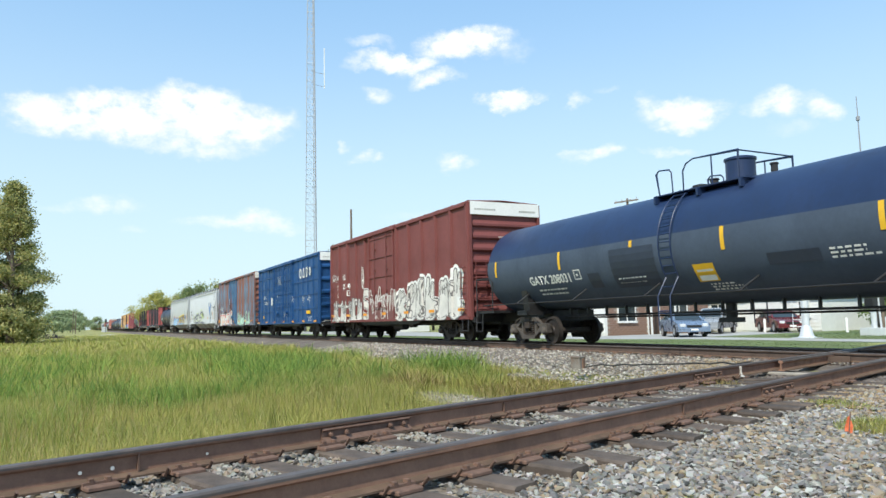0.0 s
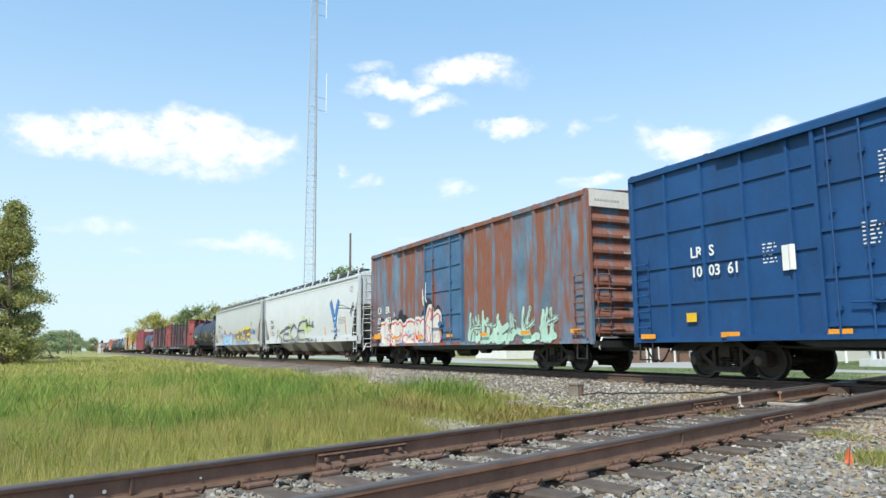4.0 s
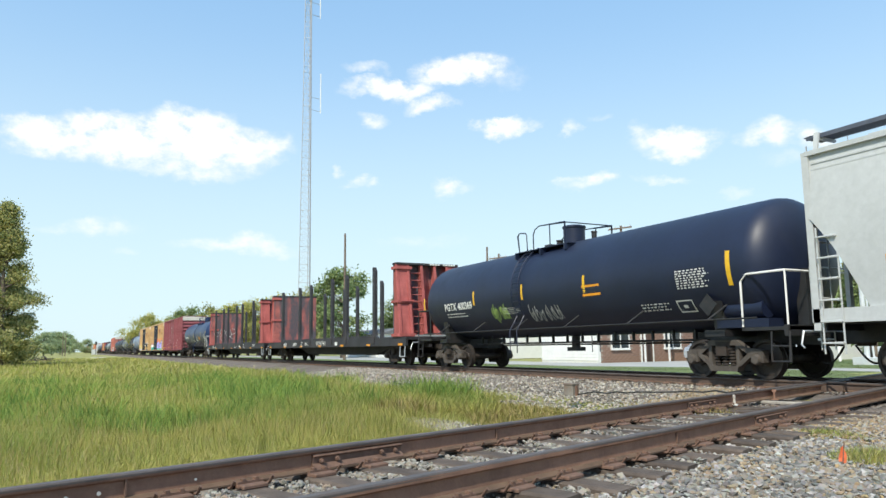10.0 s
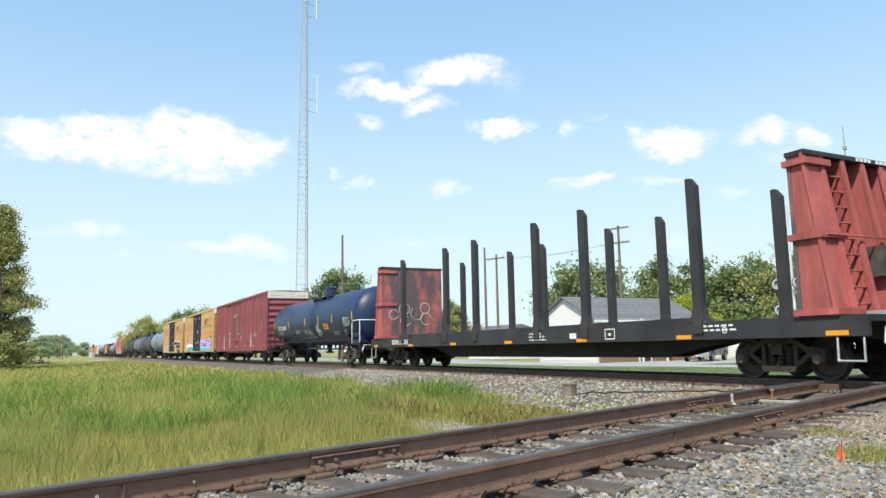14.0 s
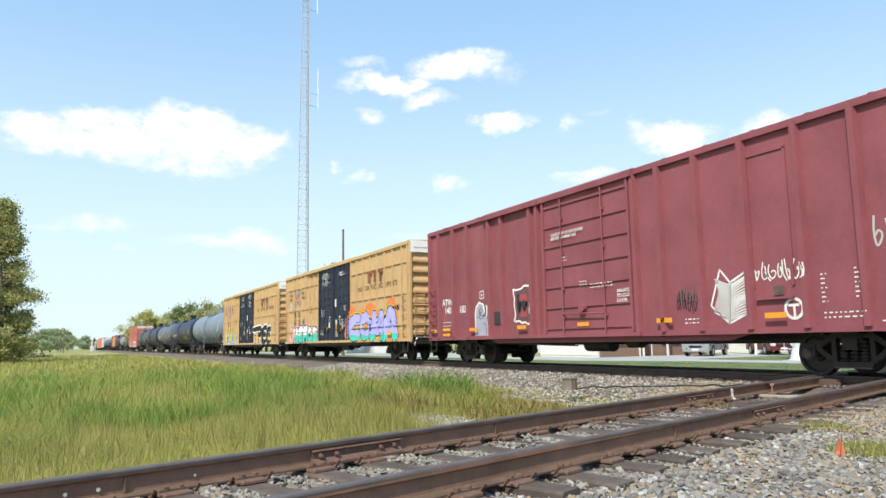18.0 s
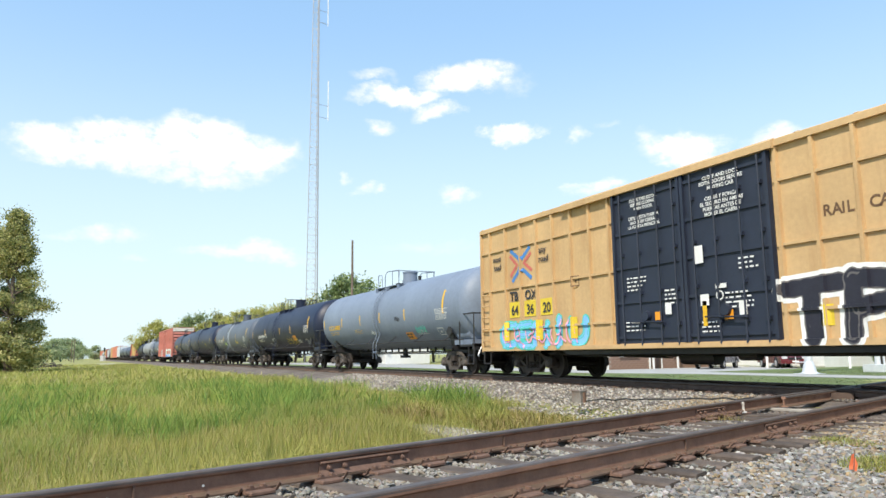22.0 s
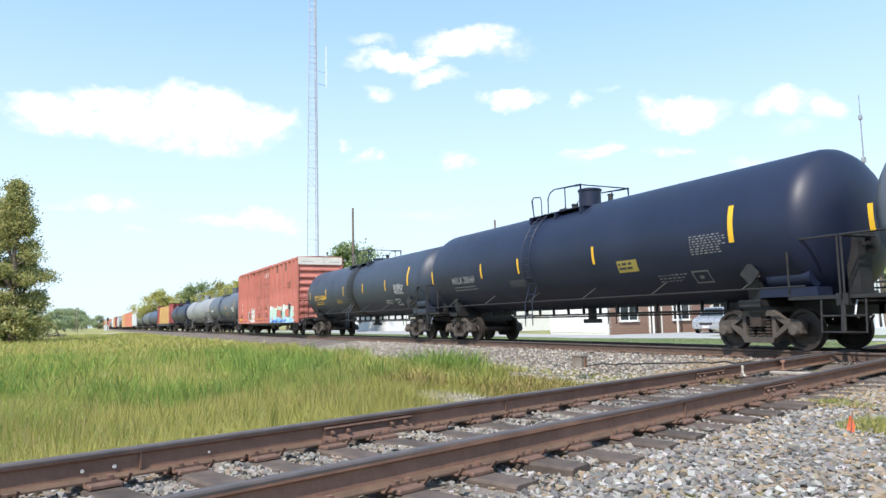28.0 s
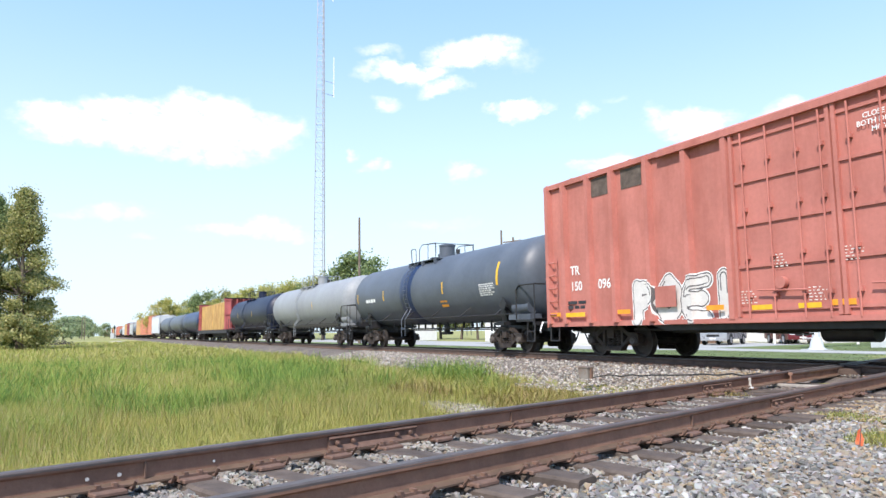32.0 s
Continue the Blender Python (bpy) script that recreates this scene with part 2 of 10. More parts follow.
# ---- materials ----
RUST = (0.16, 0.062, 0.03)
M = {
    "rail_foot": surface("dirty_rail_foot", (0.13, 0.082, 0.055), 0.9, 0.0, 0.25, 4, (0.06, 0.042, 0.034), 0.6, 5),
    "rail_dark": surface("oily_rail_steel", (0.1, 0.066, 0.05), 0.8, 0.0, 0.2, 3, (0.05, 0.036, 0.03), 0.6, 5, bump=0.003, bump_scale=60),
    "rail": surface("rail_steel", (0.265, 0.148, 0.1), 0.85, 0.0, 0.22, 3, (0.165, 0.088, 0.062), 0.6, 4, bump=0.003, bump_scale=60),
    "rail_top": surface("worn_rail_top", (0.1, 0.085, 0.08), 0.58, 0.12, 0.25, 3, (0.13, 0.085, 0.065), 0.6, 6),
    "iron": surface("rusty_iron", (0.17, 0.1, 0.073), 0.85, 0.0, 0.3, 9, (0.05, 0.035, 0.03), 0.6, 8, bump=0.002, bump_scale=80),
    "tie": surface("creosoted_tie", (0.085, 0.065, 0.053), 0.9, 0, 0.35, 5, (0.19, 0.15, 0.12), 0.55, 4, bump=0.012, bump_scale=25, spread=0.25),
    "truck": surface("grimy_cast_steel", (0.045, 0.036, 0.031), 0.75, 0.3, 0.3, 5, (0.12, 0.075, 0.05), 0.5, 6, bump=0.003, bump_scale=50),
    "truck_brown": surface("brown_dusty_cast_steel", (0.085, 0.072, 0.062), 0.85, 0.1, 0.3, 5, (0.05, 0.035, 0.03), 0.5, 6, bump=0.003, bump_scale=50),
    "wheel": surface("wheel_steel", (0.05, 0.042, 0.038), 0.6, 0.5, 0.25, 6, (0.11, 0.07, 0.05), 0.5, 5),
    "tread": surface("bright_wheel_tread", (0.25, 0.24, 0.24), 0.4, 0.8, 0.2, 6),
    "black": surface("black_frame_paint", (0.022, 0.022, 0.024), 0.55, 0.1, 0.3, 4, (0.09, 0.06, 0.045), 0.35, 5),
    "white": surface("white_lettering", (0.72, 0.72, 0.7), 0.6, 0, 0.05, 5),
    "yellow": surface("yellow_reflective_stripe", (0.72, 0.42, 0.02), 0.5, 0, 0.1, 6),
    "orange": surface("amber_reflective_stripe", (0.75, 0.3, 0.02), 0.5, 0, 0.12, 6),
    "galv": surface("galvanised_steel", (0.52, 0.54, 0.56), 0.45, 0.6, 0.12, 5),
    "hose": surface("rubber_hose", (0.02, 0.02, 0.02), 0.7),
}

# ---- ground, ballast and rails ----
D = Vector((-0.3231, 0.9464, 0))     # way of the nearer track
Q = Vector((0.9464, 0.3231, 0))      # across it, towards the camera
MIDQ = -3.975                        # its centre line: Q . p
RAIL_A, RAIL_B = -3.23, -4.72


def on_near(a, q, z=0.0):
    """A point a metres along the nearer track, q across."""
    p = D * a + Q * q
    return (p.x, p.y, z)


def grass_mat():
    return surface("meadow_soil", (0.27, 0.27, 0.09), 0.95, 0, 0.35, 0.35, (0.33, 0.28, 0.13), 0.6, 0.25, bump=0.05, bump_scale=12)


M["soil"] = grass_mat()
M["ballast"] = surface("crushed_stone", (0.24, 0.2, 0.16), 0.9, 0, 0.35, 1.2, (0.3, 0.2, 0.1), 0.6, 0.45, bump=0.05, bump_scale=18, fine=0.3)
M["ballast_dark"] = surface("oily_crushed_stone", (0.16, 0.135, 0.115), 0.9, 0, 0.35, 1.5, (0.08, 0.06, 0.05), 0.6, 0.7, bump=0.05, bump_scale=18, fine=0.3)
M["concrete"] = surface("pale_concrete_road", (0.36, 0.355, 0.34), 0.85, 0, 0.1, 0.4, (0.27, 0.26, 0.245), 0.4, 0.3, bump=0.004, bump_scale=40)
M["lawn"] = surface("mown_lawn", (0.13, 0.175, 0.06), 0.95, 0, 0.3, 0.5, (0.17, 0.17, 0.06), 0.5, 0.3, bump=0.03, bump_scale=25)


def height(x, y):
    """Ground level: a shallow meadow left of the nearer track, level ground behind the train."""
    q = 0.9464 * x + 0.3231 * y - MIDQ
    near = max(0.0, min(1.0, (abs(q) - 1.5) / 1.6)) if q < 0 else max(0.0, min(1.0, (q - 3.0) / 3.0))
    far = max(0.0, min(1.0, (abs(y - YT) - 1.8) / 1.8))
    low = -0.58 if y < YT else -0.42
    return -0.24 + (low + 0.24) * min(near, far)


YT = 13.95
def ground():
    xs = [-2500, -900, -400, -200, -120, -80] + [-60 + 1.0 * i for i in range(0, 82)] + [30, 60, 120, 400, 1200]
    ys = [-1500, -400, -120, -50, -25, -15] + [-10 + 1.0 * i for i in range(0, 34)] + [30, 40, 60, 100, 200, 500, 1500, 3000]
    g, n = Geo(), len(xs)
    rnd = random.Random(4)
    vs = [(x, y, height(x, y) - 0.03 + (rnd.uniform(-0.02, 0.02) if abs(x) < 80 else 0)) for y in ys for x in xs]
    g.add(vs, [(j * n + i, j * n + i + 1, (j + 1) * n + i + 1, (j + 1) * n + i) for j in range(len(ys) - 1) for i in range(n - 1)])
    tagged(new("ground", g.mesh("ground", M["soil"], 60)), "flat ground of meadow soil and short grass", "ground", kind="structure")


ground()


def bed(name, label, prof, a0, a1, way, mat, step=0.5, seed=1):
    """A strip of loose stone: profile points (across, z) swept along, with an uneven surface."""
    rnd = random.Random(seed)
    n = max(1, int((a1 - a0) / step))
    m, g, vs = len(prof), Geo(), []
    for i in range(n + 1):
        for k, (q, z) in enumerate(prof):
            e = 0.014 if 0 < k < m - 1 else 0.0
            vs.append(way(a0 + (a1 - a0) * i / n, q + rnd.uniform(-0.06, 0.06), z + rnd.uniform(-e, e)))
    g.add(vs, [(i * m + k, i * m + k + 1, (i + 1) * m + k + 1, (i + 1) * m + k) for i in range(n) for k in range(m - 1)])
    return tagged(new(name, g.mesh(name, mat, 60)), label, "ballast", kind="structure")


def along_train(a, q, z):
    return (a, YC_ + q, z)


YC_ = 13.95
bed("ballast_train", "dark oily crushed-stone ballast under the far track", [(-3.6, -0.62), (-2.4, -0.33), (-1.5, -0.2), (-0.6, -0.19), (0.6, -0.19), (1.5, -0.2), (2.4, -0.3), (3.4, -0.5)], -400, 60, along_train, M["ballast_dark"], 1.0)
bed("ballast_near", "pale crushed-stone ballast of the nearer track", [(-1.95, -0.66), (-1.5, -0.32), (-1.2, -0.235), (-0.6, -0.242), (0.6, -0.242), (1.2, -0.242), (1.7, -0.242), (2.8, -0.27), (4.5, -0.33), (7.0, -0.62)],
    -30, 10.6, lambda a, q, z: on_near(a, MIDQ + q, z), M["ballast"], 0.4, 2)
bed("ballast_crossing", "dark dirty ballast round the track crossing", [(-1.95, -0.66), (-1.5, -0.32), (-1.2, -0.24), (-0.6, -0.235), (0.6, -0.235), (1.2, -0.235), (1.9, -0.25), (3.2, -0.3), (5.0, -0.6)],
    10.5, 13.6, lambda a, q, z: on_near(a, MIDQ + q, z), M["ballast_dark"], 0.4, 3)


# rails: base, web and head, with the worn top as its own strip
RAIL_PROF = [(-0.07, -0.172), (0.07, -0.172), (0.07, -0.16), (0.012, -0.142), (0.009, -0.05), (0.036, -0.034), (0.037, -0.008), (0.03, 0.0), (-0.03, 0.0), (-0.037, -0.008), (-0.036, -0.034), (-0.009, -0.05), (-0.012, -0.142), (-0.07, -0.16)]


def rail(parent, at, length, mat="rail"):
    """One length of rail along its own x."""
    n = max(1, int(length / 2.5))
    rnd = random.Random(int(length * 10))
    g, m, vs = Geo(), len(RAIL_PROF), []
    for i in range(n + 1):
        w = rnd.uniform(-0.004, 0.004)
        vs += [(length * i / n, q + w, z + w * 0.5) for q, z in RAIL_PROF]
    g.add(vs, [(i * m + k, i * m + (k + 1) % m, (i + 1) * m + (k + 1) % m, (i + 1) * m + k) for i in range(n) for k in range(m)] + [tuple(range(m)), tuple(range(n * m, n * m + m))])
    me = g.mesh("rail", M[mat], 40)
    me.materials.append(M["rail_foot"])
    low = [sum(me.vertices[v].co.z for v in f.vertices) / len(f.vertices) < -0.145 for f in me.polygons]
    me.polygons.foreach_set("material_index", [int(v) for v in low])
    ob = part("rail", me, parent, at=at)
    head = [(-0.0395, -0.02), (-0.0395, -0.007), (-0.031, 0.003), (0.031, 0.003), (0.0395, -0.007), (0.0395, -0.02)]
    top = Geo().add([(length * i / n, q, z) for i in range(n + 1) for q, z in head], [(6 * i + k, 6 * i + k + 1, 6 * i + k + 7, 6 * i + k + 6) for i in range(n) for k in range(5)])
    part("worn_rail_top", top.mesh("worn_rail_top", M["rail_top"]), ob)
    return ob


NEAR_YAW = math.degrees(math.atan2(D.y, D.x))
near_track = thing("near_track", "rusty jointed railway track on wooden ties", "railway track", kind="structure")
train_track = thing("train_track", "railway track under the freight train", "railway track", kind="structure")
for q in (-0.755, 0.755):
    part_at = pose(-420, YC_ + q, 0)
    rail(train_track, part_at, 480, "rail_dark")
# the nearer rails stop a flangeway short of the train's rails
for q in (RAIL_A, RAIL_B):
    cross = lambda y: (y - 0.3231 * q) / 0.9464
    cuts = [-30.0, cross(YC_ - 0.755 - 0.055), cross(YC_ - 0.755 + 0.055), cross(YC_ + 0.755 - 0.055), cross(YC_ + 0.755 + 0.055), 60.0]
    for a, b in ((cuts[0], cuts[1]), (cuts[2], cuts[3]), (cuts[4], cuts[5])):
        rail(near_track, Matrix.Translation(on_near(a, q)) @ pose(0, 0, 0, 0, 0, NEAR_YAW), b - a)

# ---- the freight train: shared running gear ----
YC = 13.95                # centre line of the train's track
TRAIN = []                # (car, place of its middle at the start, wheel sets)
WR = 0.42                 # wheel radius


def wheel_mesh(side):
    prof = [(-0.065, 0.10), (-0.06, 0.13), (-0.02, 0.15), (-0.012, 0.33), (-0.06, 0.36), (-0.062, WR), (0.045, WR + 0.004), (0.05, WR + 0.026),
            (0.075, WR + 0.022), (0.07, 0.36), (0.03, 0.33), (0.02, 0.16), (0.06, 0.13)]
    g = Geo().lathe([(a * side, r) for a, r in prof], 28, "y")
    for i in range(3):
        a = 2.094 * i + 0.3
        g.cyl((0.25 * math.sin(a), -0.02 * side, 0.25 * math.cos(a)), (0.25 * math.sin(a), -0.028 * side, 0.25 * math.cos(a)), 0.03, 8)
    return g.mesh("wheel", M["wheel"], 35)


def side_frame_mesh(mat):
    g = Geo()
    top = [(-1.06, 0.56), (-0.98, 0.63), (-0.62, 0.66), (-0.36, 0.84), (0.36, 0.84), (0.62, 0.66), (0.98, 0.63), (1.06, 0.56), (1.06, 0.47), (0.7, 0.5),
           (0.34, 0.72), (-0.34, 0.72), (-0.7, 0.5), (-1.06, 0.47)]
    g.prism(top, "y", -0.07, 0.07)
    for s in (-1, 1):
        g.prism([(s * 0.78, 0.52), (s * 0.66, 0.56), (s * 0.3, 0.28), (s * 0.3, 0.17)], "y", -0.065, 0.065)
        g.prism([(s * 0.33, 0.2), (s * 0.42, 0.3), (s * 0.42, 0.72), (s * 0.33, 0.74)], "y", -0.06, 0.06)
        g.prism([(s * 1.05, 0.36), (s * 1.05, 0.6), (s * 0.74, 0.6), (s * 0.74, 0.36), (s * 0.8, 0.36), (s * 0.82, 0.5), (s * 0.97, 0.5), (s * 0.99, 0.36)], "y", -0.09, 0.09)
    g.prism([(-0.36, 0.16), (0.36, 0.16), (0.42, 0.28), (-0.42, 0.28)], "y", -0.1, 0.1)
    return g.mesh("side_frame", mat, 30)


def spring_mesh():
    prof = []
    for k in range(6):
        z = 0.28 + k * 0.068
        prof += [(z, 0.045), (z + 0.014, 0.084), (z + 0.04, 0.084), (z + 0.054, 0.045)]
    return Geo().lathe(prof, 12, "z").mesh("spring", M["truck"], 40)


def bolster_mesh():
    g = Geo().box(-0.2, 0.2, -1.08, 1.08, 0.62, 0.8).box(-0.14, 0.14, -1.14, 1.14, 0.5, 0.72)
    g.cyl((0, 0, 0.8), (0, 0, 0.9), 0.2, 14)
    for s in (-1, 1):
        g.box(s * 0.4 - 0.06, s * 0.4 + 0.06, -0.85, 0.85, 0.32, 0.42)      # brake beams
    return g.mesh("truck_bolster", M["truck"], 30)


def truck(car, x, mats="truck"):
    """A two-axle truck: side frames, springs, bolster, wheel sets."""
    sets = []
    for s in (-1, 1):
        part("side_frame", once("frame_" + mats, lambda: side_frame_mesh(M[mats])), car, at=pose(x, s * 1.0, 0))
        for k in (-0.2, 0.0, 0.2):
            part("spring", once("spring", spring_mesh), car, at=pose(x + k, s * 1.0, 0))
    part("truck_bolster", once("bolster", bolster_mesh), car, at=pose(x, 0, 0))
    for s in (-0.89, 0.89):
        axle = part("wheel_set", once("axle", lambda: Geo().cyl((0, -1.02, 0), (0, 1.02, 0), 0.085, 14).mesh("wheel_set", M["truck"], 40)), car, at=pose(x + s, 0, WR))
        for k, nm in ((-1, "near"), (1, "far")):
            part("wheel", once("wheel_" + nm, lambda: wheel_mesh(-k)), axle, at=pose(0, k * 0.755, 0))
            part("bearing_cap", once("cap", lambda: Geo().lathe([(-0.09, 0.05), (-0.085, 0.09), (-0.03, 0.12), (0.09, 0.12), (0.1, 0.09)], 16, "y").mesh("bearing_cap", M[mats], 40)),
                 axle, at=pose(0, k * 1.08, 0, 0, 0, 0 if k < 0 else 180))
        sets.append(axle)
    return sets


def coupler_mesh():
    g = Geo().box(-0.1, 0.42, -0.09, 0.09, 0.72, 0.98)
    g.prism([(0.42, -0.12), (0.58, -0.17), (0.7, -0.1), (0.7, 0.02), (0.62, 0.05), (0.64, 0.17), (0.5, 0.17), (0.42, 0.1)], "z", 0.68, 1.02)
    return g.mesh("coupler", M["truck"], 30)


def hose_mesh():
    pts = [(0.1 + 0.06 * i, 0.32 - 0.015 * i, 0.70 - 0.36 * math.sin(i * 0.2)) for i in range(11)]
    return Geo().pipe(pts, 0.022, 8).mesh("air_hose", M["hose"], 60)


def couplers(car, half):
    for s in (-1, 1):
        at = pose(s * half, 0, 0, 0, 0, 0 if s > 0 else 180)
        part("coupler", once("coupler", coupler_mesh), car, at=at)
        part("air_hose", once("hose", hose_mesh), car, at=at)
        lever = once("lever", lambda: Geo().pipe([(0.3, 0.0, 1.0), (0.12, -0.1, 0.98), (0.1, -1.25, 0.98), (0.14, -1.38, 0.72), (0.22, -1.4, 0.66)], 0.016).mesh("uncoupling_lever", M["galv"]))
        part("uncoupling_lever", lever, car, at=at)


def ladder_mesh(z0, z1, n, width=0.42, r=0.013, mat="black"):
    """A ladder in the x-z plane, standing out towards -y."""
    g = Geo()
    for s in (-1, 1):
        g.box(s * width / 2 - 0.016, s * width / 2 + 0.016, -0.012, 0.0, z0, z1)
    for i in range(n):
        z = z0 + (z1 - z0) * (i + 0.5) / n
        g.pipe([(-width / 2, 0, z), (-width / 2, -0.06, z), (width / 2, -0.06, z), (width / 2, 0, z)], r)
    return g.mesh("ladder", M[mat] if isinstance(mat, str) else mat)


# ---- lettering, stripes and spray paint laid on a car's side ----
def letters(car, words, x, z, h, mat, surf, name="lettering", lift=0.004, align="LEFT", wide=1.0):
    """Words in the built-in font on the car's near side; surf(x, z) gives the depth there."""
    cu = bpy.data.curves.new("lettering", "FONT")
    cu.body, cu.size, cu.align_x, cu.resolution_u = words, h * 1.38, align, 3
    cu.offset = 0.03 * h
    tmp = bpy.data.objects.new("tmp", cu)
    me = bpy.data.meshes.new_from_object(tmp)
    bpy.data.objects.remove(tmp)
    bpy.data.curves.remove(cu)
    co = [0.0] * (3 * len(me.vertices))
    me.vertices.foreach_get("co", co)
    for i in range(0, len(co), 3):
        px, pz = x + co[i] * wide, z + co[i + 1]
        co[i], co[i + 1], co[i + 2] = px, surf(px, pz) - lift, pz
    me.vertices.foreach_set("co", co)
    me.materials.clear()
    me.materials.append(mat)
    me.update()
    return part(name, me, car)


def patch(g, x0, x1, z0, z1, surf, lift=0.004, nx=1, nz=1):
    vs = [(x0 + (x1 - x0) * i / nx, 0, z0 + (z1 - z0) * j / nz) for j in range(nz + 1) for i in range(nx + 1)]
    vs = [(x, surf(x, z) - lift, z) for x, _, z in vs]
    g.add(vs, [(j * (nx + 1) + i, j * (nx + 1) + i + 1, (j + 1) * (nx + 1) + i + 1, (j + 1) * (nx + 1) + i) for j in range(nz) for i in range(nx)])


def stripe(car, x, z0, z1, w, surf, mat, name="reflective_stripe", lift=0.004):
    g = Geo()
    patch(g, x - w / 2, x + w / 2, z0, z1, surf, lift, 2, 8)
    return part(name, g.mesh(name, mat), car)


def small_print(car, x, z, w, rows, surf, mat, h=0.05, gap=0.085, seed=1, name="small_print"):
    """Lines of writing too small to read, as short bars."""
    rnd = random.Random(seed)
    g = Geo()
    for r in range(rows):
        px, end = x, x + w * rnd.uniform(0.7, 1.0)
        while px < end:
            k = rnd.uniform(0.06, 0.22) * max(0.4, h / 0.05)
            patch(g, px, min(px + k, end), z - r * gap - h, z - r * gap, surf, 0.004, 1, 1)
            px += k + 0.05
    return tagged(part(name, g.mesh(name, mat), car), kind="stuff")


def ribbon(g, pts, w, surf, lift):
    """A brush stroke of width w along points (x, z) on the side."""
    fine = []
    for a, b in zip(pts, pts[1:]):
        k = max(1, int(math.hypot(b[0] - a[0], b[1] - a[1]) / 0.09))
        fine += [(a[0] + (b[0] - a[0]) * i / k, a[1] + (b[1] - a[1]) * i / k) for i in range(k)]
    fine.append(pts[-1])
    n, vs = len(fine), []
    for i, (x, z) in enumerate(fine):
        a, b = fine[max(0, i - 1)], fine[min(n - 1, i + 1)]
        d = math.hypot(b[0] - a[0], b[1] - a[1]) or 1
        nx, nz = -(b[1] - a[1]) / d * w / 2, (b[0] - a[0]) / d * w / 2
        for s in (-1, 0, 1):
            px, pz = x + s * nx, z + s * nz
            vs.append((px, surf(px, pz) - lift, pz))
    g.add(vs, [(3 * i + k, 3 * i + k + 1, 3 * i + k + 4, 3 * i + k + 3) for i in range(n - 1) for k in (0, 1)])


def blob(g, cx, cz, rx, rz, surf, lift, rnd, n=20, rough=0.18):
    ph = [rnd.uniform(0, 6.28) for _ in range(3)]
    rings = []
    for k in (0.5, 1.0):
        ring = []
        for i in range(n):
            a = 6.28318 * i / n
            r = (1 + rough * math.sin(2 * a + ph[0]) + rough * 0.7 * math.sin(3 * a + ph[1]) + rough * 0.4 * math.sin(5 * a + ph[2])) * k
            x, z = cx + rx * r * math.cos(a), cz + rz * r * math.sin(a)
            ring.append((x, surf(x, z) - lift, z))
        rings += ring
    c = [(cx, surf(cx, cz) - lift, cz)]
    g.add(c + rings, [(0, 1 + i, 1 + (i + 1) % n) for i in range(n)] + [(1 + i, 1 + n + i, 1 + n + (i + 1) % n, 1 + (i + 1) % n) for i in range(n)])


def wild(rnd):
    """Crossing, leaning strokes of one element of a piece, in a unit square; no letter in it can be read."""
    out, x = [], rnd.uniform(-0.05, 0.1)
    for k in range(rnd.choice((2, 3, 3))):
        top, foot = rnd.uniform(0.75, 1.15), rnd.uniform(-0.02, 0.12)
        bend = rnd.uniform(-0.2, 0.2)
        out.append([(x + rnd.uniform(-0.1, 0.1), foot), (x + bend, 0.5 * (top + foot)), (x + rnd.uniform(-0.1, 0.2), top)])
        x += rnd.uniform(0.3, 0.45)
    a, b = rnd.uniform(0.1, 0.9), rnd.uniform(0.1, 0.9)
    out.append([(rnd.uniform(-0.1, 0.2), a), (0.5, (a + b) / 2 + rnd.uniform(-0.15, 0.25)), (rnd.uniform(0.8, 1.15), b)])
    if rnd.random() < 0.6:
        out.append([(rnd.uniform(0, 0.4), 0.05), (rnd.uniform(0.4, 0.8), 0.0), (rnd.uniform(0.8, 1.1), 0.12)])
    return out


def squiggle(rnd):
    """One glyph of a quick tag: a tall curl and a crossing flick, not a letter."""
    a = [(rnd.uniform(0.0, 0.4), rnd.uniform(0.7, 1.15)), (rnd.uniform(-0.15, 0.2), 0.5), (rnd.uniform(0.2, 0.5), rnd.uniform(-0.1, 0.15)), (rnd.uniform(0.6, 1.0), rnd.uniform(0.3, 0.6)), (rnd.uniform(0.3, 0.7), rnd.uniform(0.5, 0.95)), (rnd.uniform(0.2, 0.5), 0.45)]
    b = [(rnd.uniform(0.5, 0.9), rnd.uniform(0.8, 1.2)), (rnd.uniform(0.6, 0.9), 0.4), (rnd.uniform(0.8, 1.3), rnd.uniform(-0.15, 0.2))]
    return [a, b] if rnd.random() < 0.7 else [a]


